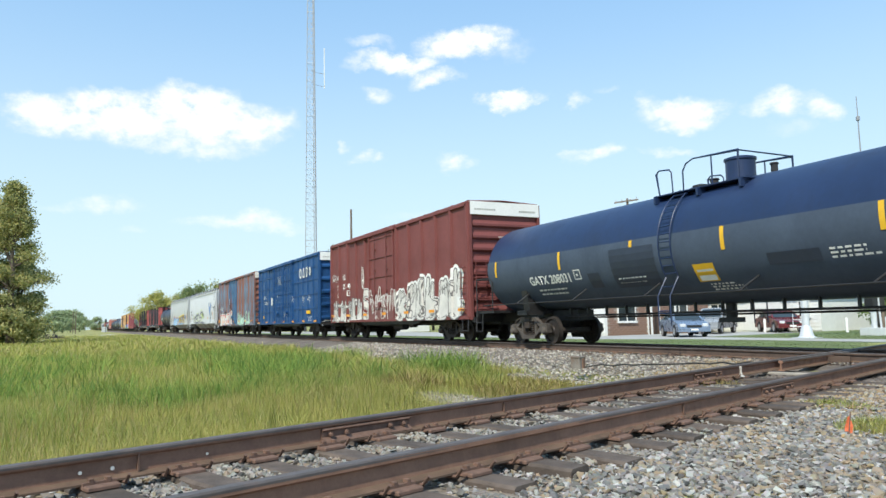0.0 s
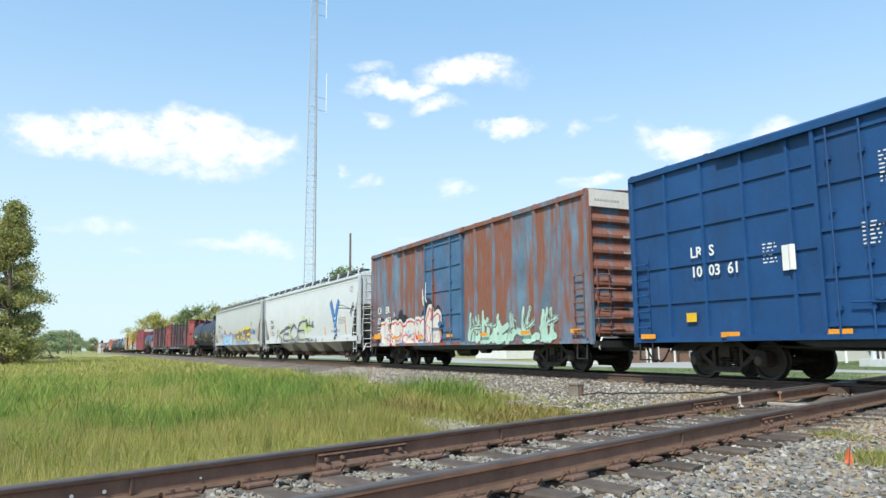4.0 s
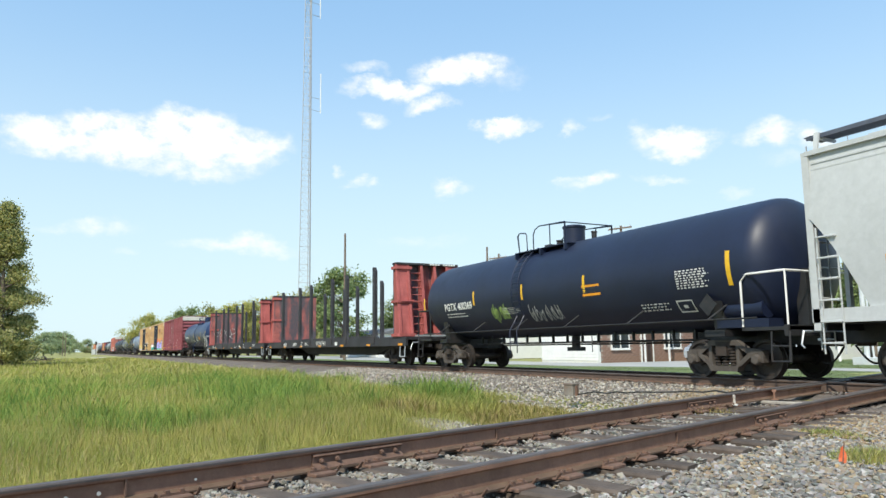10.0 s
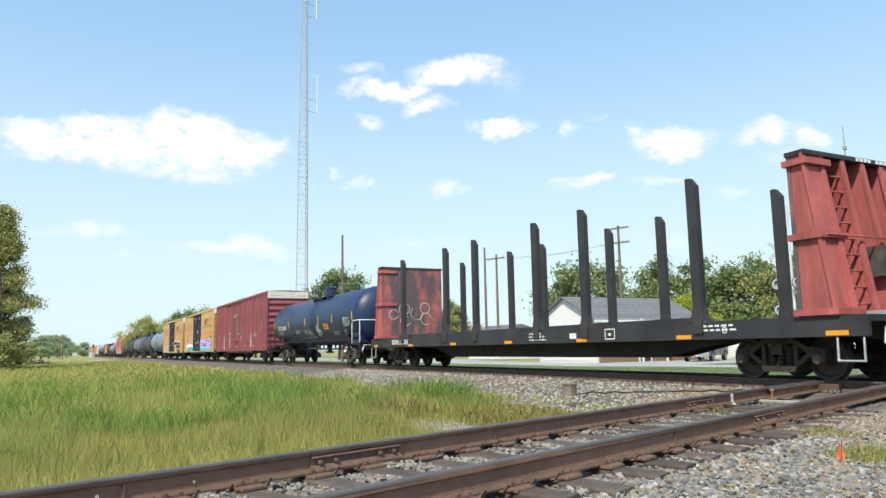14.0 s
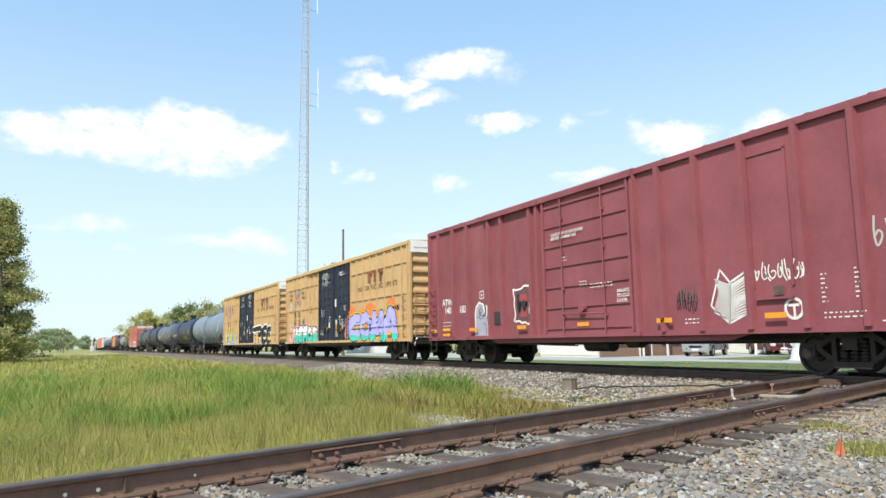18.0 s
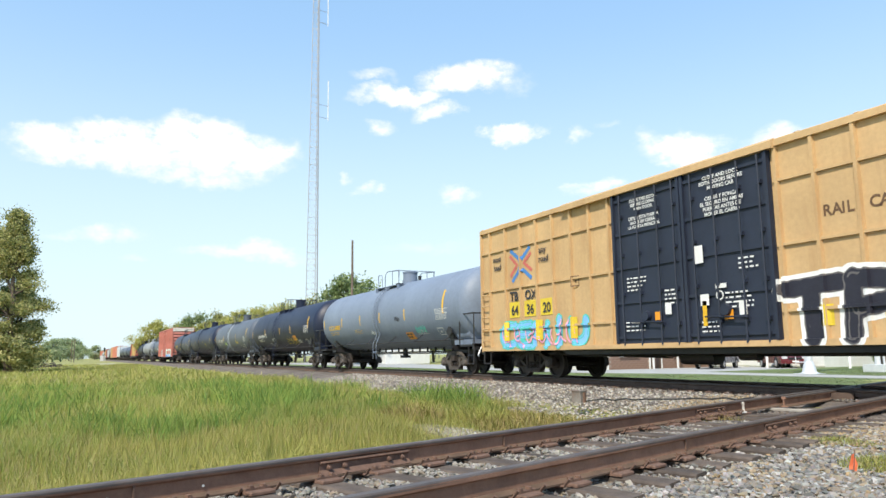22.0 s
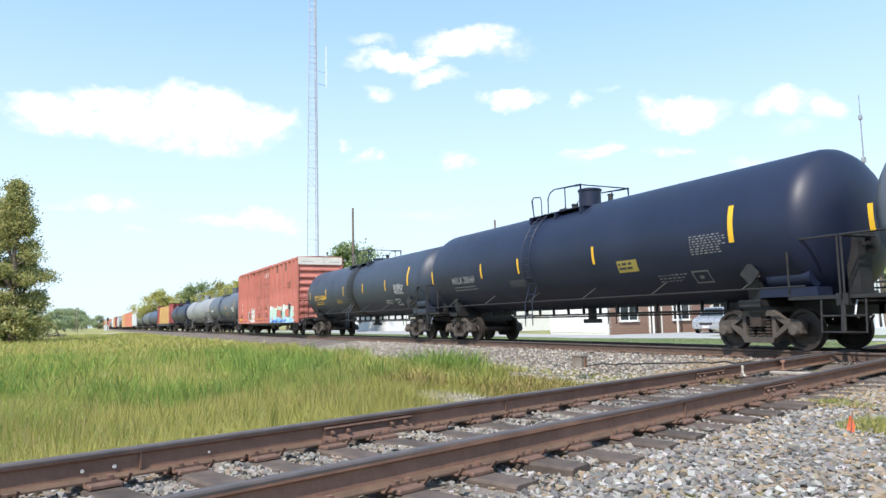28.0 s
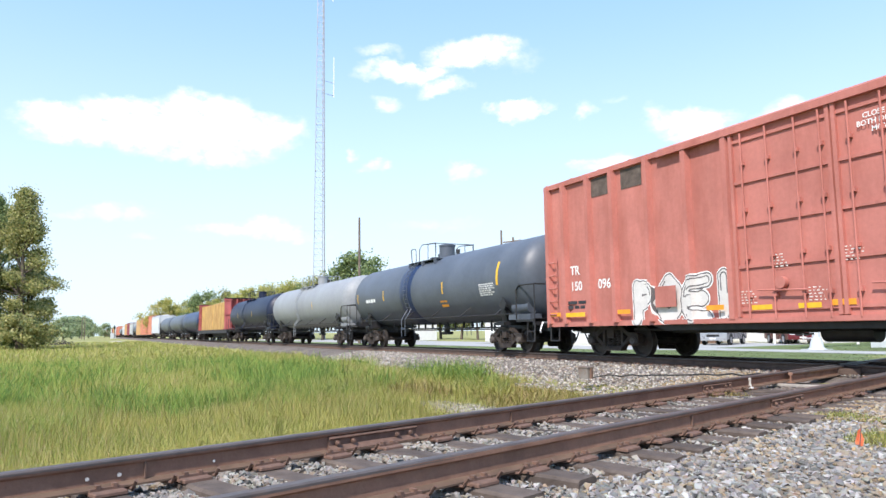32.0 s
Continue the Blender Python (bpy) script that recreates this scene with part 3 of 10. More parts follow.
STROKES = {"C": [[(1, 0.95), (0.4, 1), (0, 0.6), (0.05, 0.2), (0.5, 0), (1, 0.1)]], "A": [[(0, 0), (0.3, 0.9), (0.5, 1), (0.7, 0.9), (1, 0)], [(0.25, 0.3), (0.8, 0.3)]],
           "K": [[(0.05, 0), (0.1, 1)], [(0.9, 0.95), (0.5, 0.7), (0.15, 0.5)], [(0.3, 0.55), (0.6, 0.25), (0.95, 0)]], "E": [[(1, 1.0), (0.15, 0.95), (0.0, 0.5), (0.1, 0.05), (1, 0)], [(0.1, 0.5), (0.8, 0.52)]],
           "O": [[(0.5, 1), (0.05, 0.7), (0.05, 0.25), (0.5, 0), (0.95, 0.25), (0.95, 0.7), (0.5, 1)]], "#": [[(0.25, 0.1), (0.4, 0.9)], [(0.6, 0.1), (0.75, 0.9)], [(0, 0.38), (1, 0.38)], [(0, 0.65), (1, 0.65)]],
           "4": [[(0.6, 0), (0.6, 1)], [(0.6, 1), (0.05, 0.35)], [(0.05, 0.35), (1, 0.4)]], "6": [[(0.85, 1), (0.2, 0.65), (0.05, 0.2), (0.5, 0), (0.95, 0.25), (0.55, 0.5), (0.1, 0.25)]],
           "5": [[(0.9, 1), (0.15, 1), (0.1, 0.55), (0.85, 0.5), (0.85, 0.1), (0.05, 0)]], "1": [[(0.5, 0), (0.5, 1)]], "N": [[(0.05, 0), (0.1, 1)], [(0.1, 1), (0.85, 0)], [(0.85, 0), (0.95, 1)]], "S": [[(0.95, 0.85), (0.5, 1.0), (0.1, 0.8), (0.25, 0.55), (0.75, 0.45), (0.95, 0.2), (0.5, 0.0), (0.05, 0.12)]], "T": [[(0, 0.95), (1, 0.98)], [(0.5, 0.95), (0.5, 0)]],
           "H": [[(0.1, 0), (0.08, 1)], [(0.9, 0), (0.92, 1)], [(0.1, 0.5), (0.9, 0.52)]], "R": [[(0.1, 0), (0.1, 1)], [(0.1, 1), (0.8, 0.95), (0.9, 0.7), (0.7, 0.5), (0.15, 0.45)], [(0.4, 0.45), (0.95, 0)]], "I": [[(0.5, 0), (0.5, 1)]], "J": [[(0.15, 0.95), (0.95, 1.0)], [(0.75, 1), (0.75, 0.2), (0.4, 0), (0.05, 0.2)]],
           "L": [[(0.1, 1), (0.08, 0.05), (0.95, 0.05)]], "X": [[(0.05, 1), (0.95, 0)], [(0.95, 1), (0.05, 0)]], "F": [[(0.1, 0), (0.1, 1)], [(0.1, 0.97), (0.95, 1)], [(0.1, 0.5), (0.75, 0.52)]],
           "P": [[(0.1, 0), (0.1, 1)], [(0.1, 1), (0.85, 0.95), (0.9, 0.6), (0.2, 0.45)]], "U": [[(0.08, 1), (0.05, 0.3), (0.45, 0), (0.9, 0.25), (0.92, 1)]],
           "M": [[(0, 0), (0.1, 1)], [(0.1, 1), (0.5, 0.3)], [(0.5, 0.3), (0.9, 1)], [(0.9, 1), (1, 0)]]}


def curve(pts, rnd, jit):
    """Rounds a coarse stroke and lets it wander a little."""
    pts = [(x + rnd.uniform(-jit, jit), z + rnd.uniform(-jit, jit)) for x, z in pts]
    for _ in range(2):
        if len(pts) < 3:
            break
        out = [pts[0]]
        for a, b in zip(pts, pts[1:]):
            out += [(a[0] * 0.75 + b[0] * 0.25, a[1] * 0.75 + b[1] * 0.25), (a[0] * 0.25 + b[0] * 0.75, a[1] * 0.25 + b[1] * 0.75)]
        pts = out + [pts[-1]]
    return pts


def spray(name, c):
    return once("spray_" + name, lambda: surface("spray_paint_" + name, c, 0.6, 0, 0.12, 2.5, fine=0.1))


PAINTS = {"white": (0.75, 0.75, 0.73), "grey": (0.45, 0.45, 0.45), "ink": (0.018, 0.018, 0.03), "navy": (0.03, 0.035, 0.12), "teal": (0.08, 0.5, 0.42), "lilac": (0.42, 0.4, 0.78), "sky": (0.2, 0.45, 0.8),
          "blue": (0.03, 0.12, 0.48), "orange": (0.75, 0.2, 0.06), "red": (0.5, 0.04, 0.05), "lime": (0.45, 0.62, 0.15), "gold": (0.65, 0.48, 0.04), "brown": (0.17, 0.1, 0.06), "clay": (0.4, 0.16, 0.1),
          "tan": (0.4, 0.32, 0.21), "pink": (0.8, 0.35, 0.5), "mint": (0.4, 0.58, 0.5), "foam": (0.38, 0.55, 0.62), "maroon": (0.16, 0.06, 0.055), "slate": (0.12, 0.11, 0.11), "olive": (0.5, 0.6, 0.26), "chalk": (0.6, 0.58, 0.55), "dusk": (0.075, 0.085, 0.15), "mauve": (0.36, 0.35, 0.42), "pale_sky": (0.4, 0.62, 0.82), "umber": (0.22, 0.145, 0.075), "yellow": (0.78, 0.62, 0.03)}


DRAPE = {}


def sheet(g, X, Z, F, fixed, face, lift):
    """The part of a grid where F is above zero, with smooth edges, laid on the side of the car."""
    put = lambda x, z: (x, face(x, z) - lift, z)
    ins = F > 0
    for j in range(len(Z) - 1):
        run = None
        for i in range(len(X) - 1):
            k = int(ins[j, i]) + int(ins[j, i + 1]) + int(ins[j + 1, i]) + int(ins[j + 1, i + 1])
            if run is not None and (k < 4 or X[i] in fixed):
                g.add([put(X[run], Z[j]), put(X[i], Z[j]), put(X[i], Z[j + 1]), put(X[run], Z[j + 1])], [(0, 1, 2, 3)])
                run = None
            if k == 4 and run is None:
                run = i
            if 0 < k < 4:
                c = [(X[i], Z[j], F[j, i]), (X[i + 1], Z[j], F[j, i + 1]), (X[i + 1], Z[j + 1], F[j + 1, i + 1]), (X[i], Z[j + 1], F[j + 1, i])]
                poly = []
                for p, q in zip(c, c[1:] + c[:1]):
                    if p[2] > 0:
                        poly.append(put(p[0], p[1]))
                    if (p[2] > 0) != (q[2] > 0):
                        t = p[2] / (p[2] - q[2])
                        poly.append(put(p[0] + (q[0] - p[0]) * t, p[1] + (q[1] - p[1]) * t))
                if len(poly) > 2:
                    g.add(poly, [tuple(range(len(poly)))])
        if run is not None:
            g.add([put(X[run], Z[j]), put(X[-1], Z[j]), put(X[-1], Z[j + 1]), put(X[run], Z[j + 1])], [(0, 1, 2, 3)])


def reach(GX, GZ, pts):
    """Distance from every grid point to a stroke."""
    d = np.full(GX.shape, 9.0)
    for (ax, az), (bx, bz) in zip(pts, pts[1:]):
        ux, uz = bx - ax, bz - az
        t = np.clip(((GX - ax) * ux + (GZ - az) * uz) / max(1e-9, ux * ux + uz * uz), 0, 1)
        d = np.minimum(d, np.hypot(GX - ax - t * ux, GZ - az - t * uz))
    return d


def graffiti(car, x0, x1, z0, z1, surf, seed, fill="white", line="ink", halo="", n=5, width=0.2, cloud="", fill2="", word="", edge=0.06, inner=0.35, part2=0.42, grow=0.1, lean=0.1, rise=0.0, mist=0.3):
    """A spray-painted piece: a cloud or halo behind, fat joined strokes with an outline, a fill in one or two colours and thin inner lines."""
    rnd = random.Random(seed)
    n = len(word) or n
    w, h = (x1 - x0) / n, z1 - z0
    cx, cz, face, low = DRAPE.get(surf, ([], [1.38, 1.39], surf, 1.1))
    grid = lambda a, b, step, cuts: np.array(sorted(set([round(v, 4) for v in np.arange(a, b, step)] + [round(c, 4) for c in cuts if a < c < b])))
    fixed = {round(c, 4) for c in cx}
    Z = grid(max(low, z0 - 0.3), z1 + 0.55 + rise * n * h, 0.035, cz)
    ink, body, base, back, haze = Geo(), Geo(), Geo(), Geo(), Geo()
    XA = grid(x0 - 0.6, x1 + 0.6, 0.035, cx)
    AX, AZ = np.meshgrid(XA, Z)
    whole = np.full(AX.shape, -9.0)
    for i in range(n):
        a0 = x0 + w * i
        X = grid(a0 - 0.35 * w - 0.2, a0 + 1.35 * w + 0.2, 0.035, cx)
        GX, GZ = np.meshgrid(X, Z)
        F, line_d = np.full(GX.shape, -9.0), np.full(GX.shape, 9.0)
        tall = 1 + rnd.uniform(-0.08, 0.1) + rise * i
        for st in STROKES[word[i]] if word else wild(rnd):
            tw = width * rnd.uniform(0.9, 1.15)
            sl = rnd.uniform(-0.5, 1) * lean
            pts = curve([(a0 + tw / 2 - 0.05 * w + max(0.1, 1.1 * w - tw) * (a + sl * (b - 0.5)), z0 + tw / 2 + (h * tall - tw) * b) for a, b in st], rnd, 0.02 * h)
            d = reach(GX, GZ, pts)
            tw_z = tw * (1 if word else 1.15 - 0.6 * np.clip((GZ - z0) / h, 0, 1.2))
            F = np.maximum(F, tw_z / 2 - d)
            line_d = np.minimum(line_d, np.abs(d - tw_z * 0.3))
            whole = np.maximum(whole, tw * (0.5 if word else 0.42) - reach(AX, AZ, pts))
        F = F + 0.012 * np.sin(GX * 23 + seed) * np.sin(GZ * 19)
        lift = 0.006 + 0.003 * i
        sheet(ink, X, Z, F + edge, fixed, face, lift)
        top = F if not fill2 else np.minimum(F, GZ - (z0 + part2 * h) - 0.05 * np.sin(GX * 5))
        sheet(body, X, Z, top, fixed, face, lift + 0.0012)
        if fill2:
            sheet(base, X, Z, np.minimum(F, (z0 + part2 * h) + 0.05 * np.sin(GX * 5) - GZ), fixed, face, lift + 0.0012)
        if inner:
            part_of = np.sin(GX * 3.1 + seed + 2 * i) + np.cos(GZ * 5.3 - seed) - 1.4 + 2 * inner
            sheet(ink, X, Z, np.minimum(np.minimum(0.018 - line_d, F), part_of * 0.05), fixed, face, lift + 0.002)
    if halo:
        sheet(back, XA, Z, whole + edge + grow, fixed, face, 0.0045)
    if cloud:
        puff = mist + 0.16 * np.sin(AX * 2.3 + seed) + 0.1 * np.sin(AX * 5.1) + 0.07 * np.sin(AZ * 7 + AX * 3)
        sheet(haze, XA, Z, whole + edge + puff, fixed, face, 0.003)
    piece = part("graffiti_outline", ink.mesh("graffiti_outline", spray(line, PAINTS[line])), car, "spray-painted graffiti lettering")
    layers = [piece]
    for g, name, tint in ((body, "graffiti_fill", fill), (base, "graffiti_fill", fill2), (back, "graffiti_halo", halo), (haze, "graffiti_cloud", cloud)):
        if g.v:
            layers.append(part(name, g.mesh(name, spray(tint, PAINTS[tint])), piece))
    for layer in layers:
        tagged(layer, "spray-painted graffiti strokes", kind="stuff")


def scrawl(car, x0, x1, z0, z1, surf, seed, col="white", w=0.045, n=6, word=""):
    """A thin one-line tag."""
    rnd = random.Random(seed)
    n = len(word) or n
    g, k = Geo(), (x1 - x0) / n
    for i in range(n):
        for st in STROKES[word[i]] if word else squiggle(rnd):
            ribbon(g, curve([(x0 + k * (i + 0.05 + 0.9 * a), z0 + (z1 - z0) * b) for a, b in st], rnd, 0.06 * (z1 - z0)), w, surf, 0.007)
    tagged(part("graffiti_tag", g.mesh("graffiti_tag", spray(col, PAINTS[col])), car), kind="stuff")


def begin(name, label, category, front, rear):
    """An empty car thing at its place on the line; front and rear are places along the train at the start."""
    mid = (front + rear) / 2
    car = thing(name, label, category, pose(mid, YC, 0), group="cars of the freight train")
    return car, mid, (front - rear)


# ---- box cars ----
def boxcar(label, front, rear, paint, posts=11, ribs=(), door=(0.0, 3.1), door_paint=None, end_cap=None, z0=0.86, z1=4.98, hats=0.07,
           sill=0.0, at_posts=(), post_w=0.11, doors=1, fine=True, gear="truck", tape="orange", tape_z=0.27, vents=False, roof="", door_ribs=5, end_ribs=8, under="black"):
    car, mid, L = begin("box_car", label, "box car", front, rear)
    h, W = L / 2, 1.5
    d0, d1 = door[0] - door[1] / 2, door[0] + door[1] / 2
    paint_d = door_paint or paint
    rp = paint if not roof else M[roof]
    part("centre_sill", Geo().box(-h - 0.1, h + 0.1, -0.32, 0.32, 0.62, z0 + 0.02).mesh("centre_sill", M["black"]), car)
    part("floor_frame", Geo().box(-h, h, -1.42, 1.42, z0 + 0.02, z0 + 0.16).mesh("floor_frame", M["black"]), car)
    for s in (-1, 1):
        part("body_bolster", Geo().box(s * (h - 2.3) - 0.25, s * (h - 2.3) + 0.25, -1.37, 1.37, 0.8, z0 + 0.016).mesh("body_bolster", M["black"]), car)
        skirt = Geo().prism([(-h + 4.2, z0), (-h + 4.8, z0 - 0.16 - sill), (h - 4.8, z0 - 0.16 - sill), (h - 4.2, z0)], "y", s * 1.41 - 0.03, s * 1.41 + 0.03)
        part("skirt_sill", skirt.mesh("skirt_sill", M[under]), car)
    for s in (-1, 1):
        wall = part("side_wall", Geo().box(-h, h, min(s * W, s * (W - 0.05)), max(s * W, s * (W - 0.05)), z0, z1).mesh("side_wall", paint), car)
        n = posts
        if fine or s < 0:
            for x in at_posts or [-h + 0.06 + (L - 0.12) * i / n for i in range(n + 1)]:
                if d0 - 0.02 < x < d1 + 0.02:
                    continue
                key = ("post", paint.name, round(z0, 2), round(z1, 2), hats, post_w, s)
                pm = once(key, lambda: Geo().prism([(-post_w / 2, s * W), (post_w / 2, s * W), (post_w * 0.34, s * (W + hats)), (-post_w * 0.34, s * (W + hats))], "z", z0 + 0.06, z1 - 0.06).mesh("side_post", paint))
                part("side_post", pm, wall, at=pose(x, 0, 0))
            for z in ribs:
                for a, b in ((-h + 0.06, d0 - 0.03), (d1 + 0.03, h - 0.06)):
                    part("side_rib", Geo().box(a, b, min(s * W, s * (W + hats * 0.7)), max(s * W, s * (W + hats * 0.7)), z - 0.03, z + 0.03).mesh("side_rib", paint), wall)
        top = Geo().box(-h, h, min(s * W, s * (W + 0.09)), max(s * W, s * (W + 0.09)), z1 - 0.13, z1)
        part("top_rail", top.mesh("top_rail", paint), car)
        part("side_sill", Geo().box(-h, h, min(s * W, s * (W + 0.07)), max(s * W, s * (W + 0.07)), z0 - 0.03, z0 + 0.1).mesh("side_sill", paint), car)
        # doors
        w = (d1 - d0) / doors
        for k in range(doors):
            a, b = d0 + k * w, d0 + (k + 1) * w
            g = Geo().box(a + 0.015, b - 0.015, min(s * W, s * (W + 0.06)), max(s * W, s * (W + 0.06)), z0 + 0.1, z1 - 0.16)
            dr = part("sliding_door", g.mesh("sliding_door", paint_d), car)
            if fine or s < 0:
                for j in range(door_ribs):
                    z = z0 + 0.25 + (z1 - z0 - 0.6) * j / max(1, door_ribs - 1)
                    part("door_rib", Geo().box(a + 0.1, b - 0.1, min(s * (W + 0.05), s * (W + 0.1)), max(s * (W + 0.05), s * (W + 0.1)), z - 0.035, z + 0.035).mesh("door_rib", paint_d), dr)
                for x in (a + 0.06, b - 0.06):
                    part("door_stile", Geo().box(x - 0.04, x + 0.04, min(s * (W + 0.05), s * (W + 0.13)), max(s * (W + 0.05), s * (W + 0.13)), z0 + 0.1, z1 - 0.16).mesh("door_stile", paint_d), dr)
            if fine and s < 0:
                for x in ((a + w * 0.14, a + w * 0.4, a + w * 0.68, a + w * 0.9) if doors == 2 else (a + w * 0.25, a + w * 0.72)):
                    rod = Geo().pipe([(x, -W - 0.13, z0 + 0.05), (x, -W - 0.13, z1 - 0.2)], 0.022)
                    for z in (1.4, 2.2, 3.2, 4.2):
                        rod.box(x - 0.05, x + 0.05, -W - 0.14, -W - 0.05, z - 0.04, z + 0.04)
                    part("lock_rod", rod.mesh("lock_rod", paint_d), dr)
                part("door_handle", Geo().pipe([(a + w * 0.25, -W - 0.17, 1.5), (a + w * 0.72, -W - 0.17, 1.45)], 0.02).mesh("door_handle", paint_d), dr)
                part("lock_gear", Geo().cyl((a + w * 0.48, -W - 0.08, 1.62), (a + w * 0.48, -W - 0.2, 1.62), 0.12, 12).mesh("lock_gear", paint_d, 40), dr)
        if fine and s < 0:
            part("door_hood", Geo().prism([(-W - 0.05, z1 - 0.17), (-W - 0.17, z1 - 0.17), (-W - 0.17, z1 - 0.02), (-W - 0.05, z1 + 0.05)], "x", d0 - door[1] * 0.9 / doors, d1 + 0.15).mesh("door_hood", paint), car)
            part("door_track", Geo().box(d0 - door[1] * 0.9 / doors, d1 + 0.2, -W - 0.13, -W - 0.05, z0 - 0.02, z0 + 0.08).mesh("door_track", paint), car)
    # roof with cross seams
    rf = Geo().prism([(-W - 0.06, z1 - 0.01), (W + 0.06, z1 - 0.01), (W + 0.04, z1 + 0.03), (0.9, z1 + 0.07), (0, z1 + 0.09), (-0.9, z1 + 0.07), (-W - 0.04, z1 + 0.03)], "x", -h, h)
    for i in range(int(L / 1.2) + 1):
        x = -h + 0.05 + (L - 0.1) * i / int(L / 1.2)
        rf.prism([(-W - 0.05, z1 + 0.03), (W + 0.05, z1 + 0.03), (W, z1 + 0.06), (0, z1 + 0.125), (-W, z1 + 0.06)], "x", x - 0.04, x + 0.04)
    part("roof", rf.mesh("roof", rp), car)
    # corrugated ends
    for s in (-1, 1):
        x = s * h
        g = Geo().box(min(x, x - s * 0.06), max(x, x - s * 0.06), -W + 0.02, W - 0.02, z0, z1 + 0.02)
        g.prism([(-W, z1), (W, z1), (0, z1 + 0.09)], "x", x - s * 0.06, x)
        end = part("end_wall", g.mesh("end_wall", paint), car)
        if fine or s > 0:
            for i in range(end_ribs):
                z = z0 + 0.3 + (z1 - z0 - 1.1) * i / (end_ribs - 1)
                rm = once(("corr", paint.name, s), lambda: Geo().prism([(0, -0.13), (s * 0.09, -0.06), (s * 0.09, 0.02), (0, 0.16)], "y", -W + 0.12, W - 0.12).mesh("end_corrugation", paint))
                part("end_corrugation", rm, end, at=pose(x, 0, z))
            for y in (-W + 0.03, W - 0.03):
                part("corner_post", Geo().box(min(x, x + s * 0.1), max(x, x + s * 0.1), y - 0.05, y + 0.05, z0 - 0.05, z1).mesh("corner_post", paint), end)
        if end_cap:
            part("end_cap_panel", Geo().box(min(x, x + s * 0.11), max(x, x + s * 0.11), -W + 0.02, W - 0.02, z1 - 0.46, z1 + 0.02).mesh("end_cap_panel", end_cap), end)
            gb = Geo()
            for k in range(9):
                gb.box(x + s * 0.111, x + s * 0.115, -1.3 + k * 0.1, -1.23 + k * 0.1, z1 - 0.3, z1 - 0.24)
                gb.box(x + s * 0.111, x + s * 0.115, 0.6 + k * 0.08, 0.66 + k * 0.08, z1 - 0.32, z1 - 0.25)
            tagged(part("small_print", gb.mesh("small_print", M["hopper_dark"]), end), kind="stuff")
            gw = Geo()
            for i, n in ((6, 7), (5, 9), (4, 6)):
                z = z0 + 0.3 + (z1 - z0 - 1.1) * i / 7
                for k in range(n):
                    for r in (0, 1):
                        gw.box(x + s * 0.09, x + s * 0.094, -0.3 + k * 0.075, -0.25 + k * 0.075, z - 0.05 + 0.035 * r, z - 0.03 + 0.035 * r)
            tagged(part("small_print", gw.mesh("small_print", M["cream"]), end), kind="stuff")
        if fine:
            rot = pose(0, 0, 0, 0, 0, 90 if s > 0 else -90)
            part("ladder", once(("lad", paint.name), lambda: ladder_mesh(1.0, 2.9, 5, 0.42, 0.014, paint)), end, at=Matrix.Translation((x + s * 0.12, -1.1, 0)) @ rot)
            part("ladder", once(("lad", paint.name), lambda: ladder_mesh(1.0, 2.9, 5, 0.42, 0.014, paint)), car, at=pose(s * (h - 0.35), -W - 0.08, 0))
            part("crossover_platform", Geo().box(min(x, x + s * 0.42), max(x, x + s * 0.42), -0.75, 0.75, 1.05, 1.09).box(min(x, x + s * 0.2), max(x, x + s * 0.2), -1.45, 1.45, 0.72, 0.9).mesh("crossover_platform", M["black"]), end)
            bars("grab_iron", ([(x + s * 0.12, -1.4, 2.3), (x + s * 0.3, -1.4, 2.3), (x + s * 0.3, -0.5, 2.3), (x + s * 0.12, -0.5, 2.3)],
                               [(x + s * 0.12, -1.4, 1.5), (x + s * 0.26, -1.4, 1.5), (x + s * 0.26, -0.6, 1.5), (x + s * 0.12, -0.6, 1.5)]), 0.016, paint, end)
            st = Geo().pipe([(x - s * 0.12, -W - 0.03, z0), (x - s * 0.12, -W - 0.05, 0.42), (x - s * 0.55, -W - 0.05, 0.42), (x - s * 0.55, -W - 0.03, z0)], 0.02)
            part("sill_step", st.mesh("sill_step", M["black"]), car)
            if s > 0:
                bw = Geo().lathe([(-0.02, 0.22), (0, 0.26), (0.02, 0.22)], 20, "x", (x + 0.38, 0.25, 2.15))
                bw.cyl((x + 0.1, 0.25, 2.15), (x + 0.36, 0.25, 2.15), 0.05, 10).box(x + 0.1, x + 0.3, 0.1, 0.42, 1.75, 2.4)
                for i in range(5):
                    a = 1.2566 * i
                    bw.cyl((x + 0.38, 0.25, 2.15), (x + 0.38, 0.25 + 0.23 * math.sin(a), 2.15 + 0.23 * math.cos(a)), 0.014, 6)
                part("brake_wheel", bw.mesh("brake_wheel", M["black"], 40), end)
    # gear below
    if fine:
        br = Geo().cyl((-1.2, -0.5, 0.62), (-0.1, -0.5, 0.62), 0.19, 14).cyl((0.6, -0.55, 0.66), (1.1, -0.55, 0.66), 0.13, 12)
        br.pipe([(-h + 3, -0.75, 0.7), (h - 3, -0.75, 0.7)], 0.025).pipe([(-h + 3.4, -1.2, 0.74), (-1.2, -0.9, 0.6)], 0.02)
        part("brake_gear", br.mesh("brake_gear", M["black"], 40), car)
    couplers(car, h + 0.05)
    sets = truck(car, -h + 2.35, gear) + truck(car, h - 2.35, gear)
    TRAIN.append((car, mid, sets))
    top_d = -W - hats
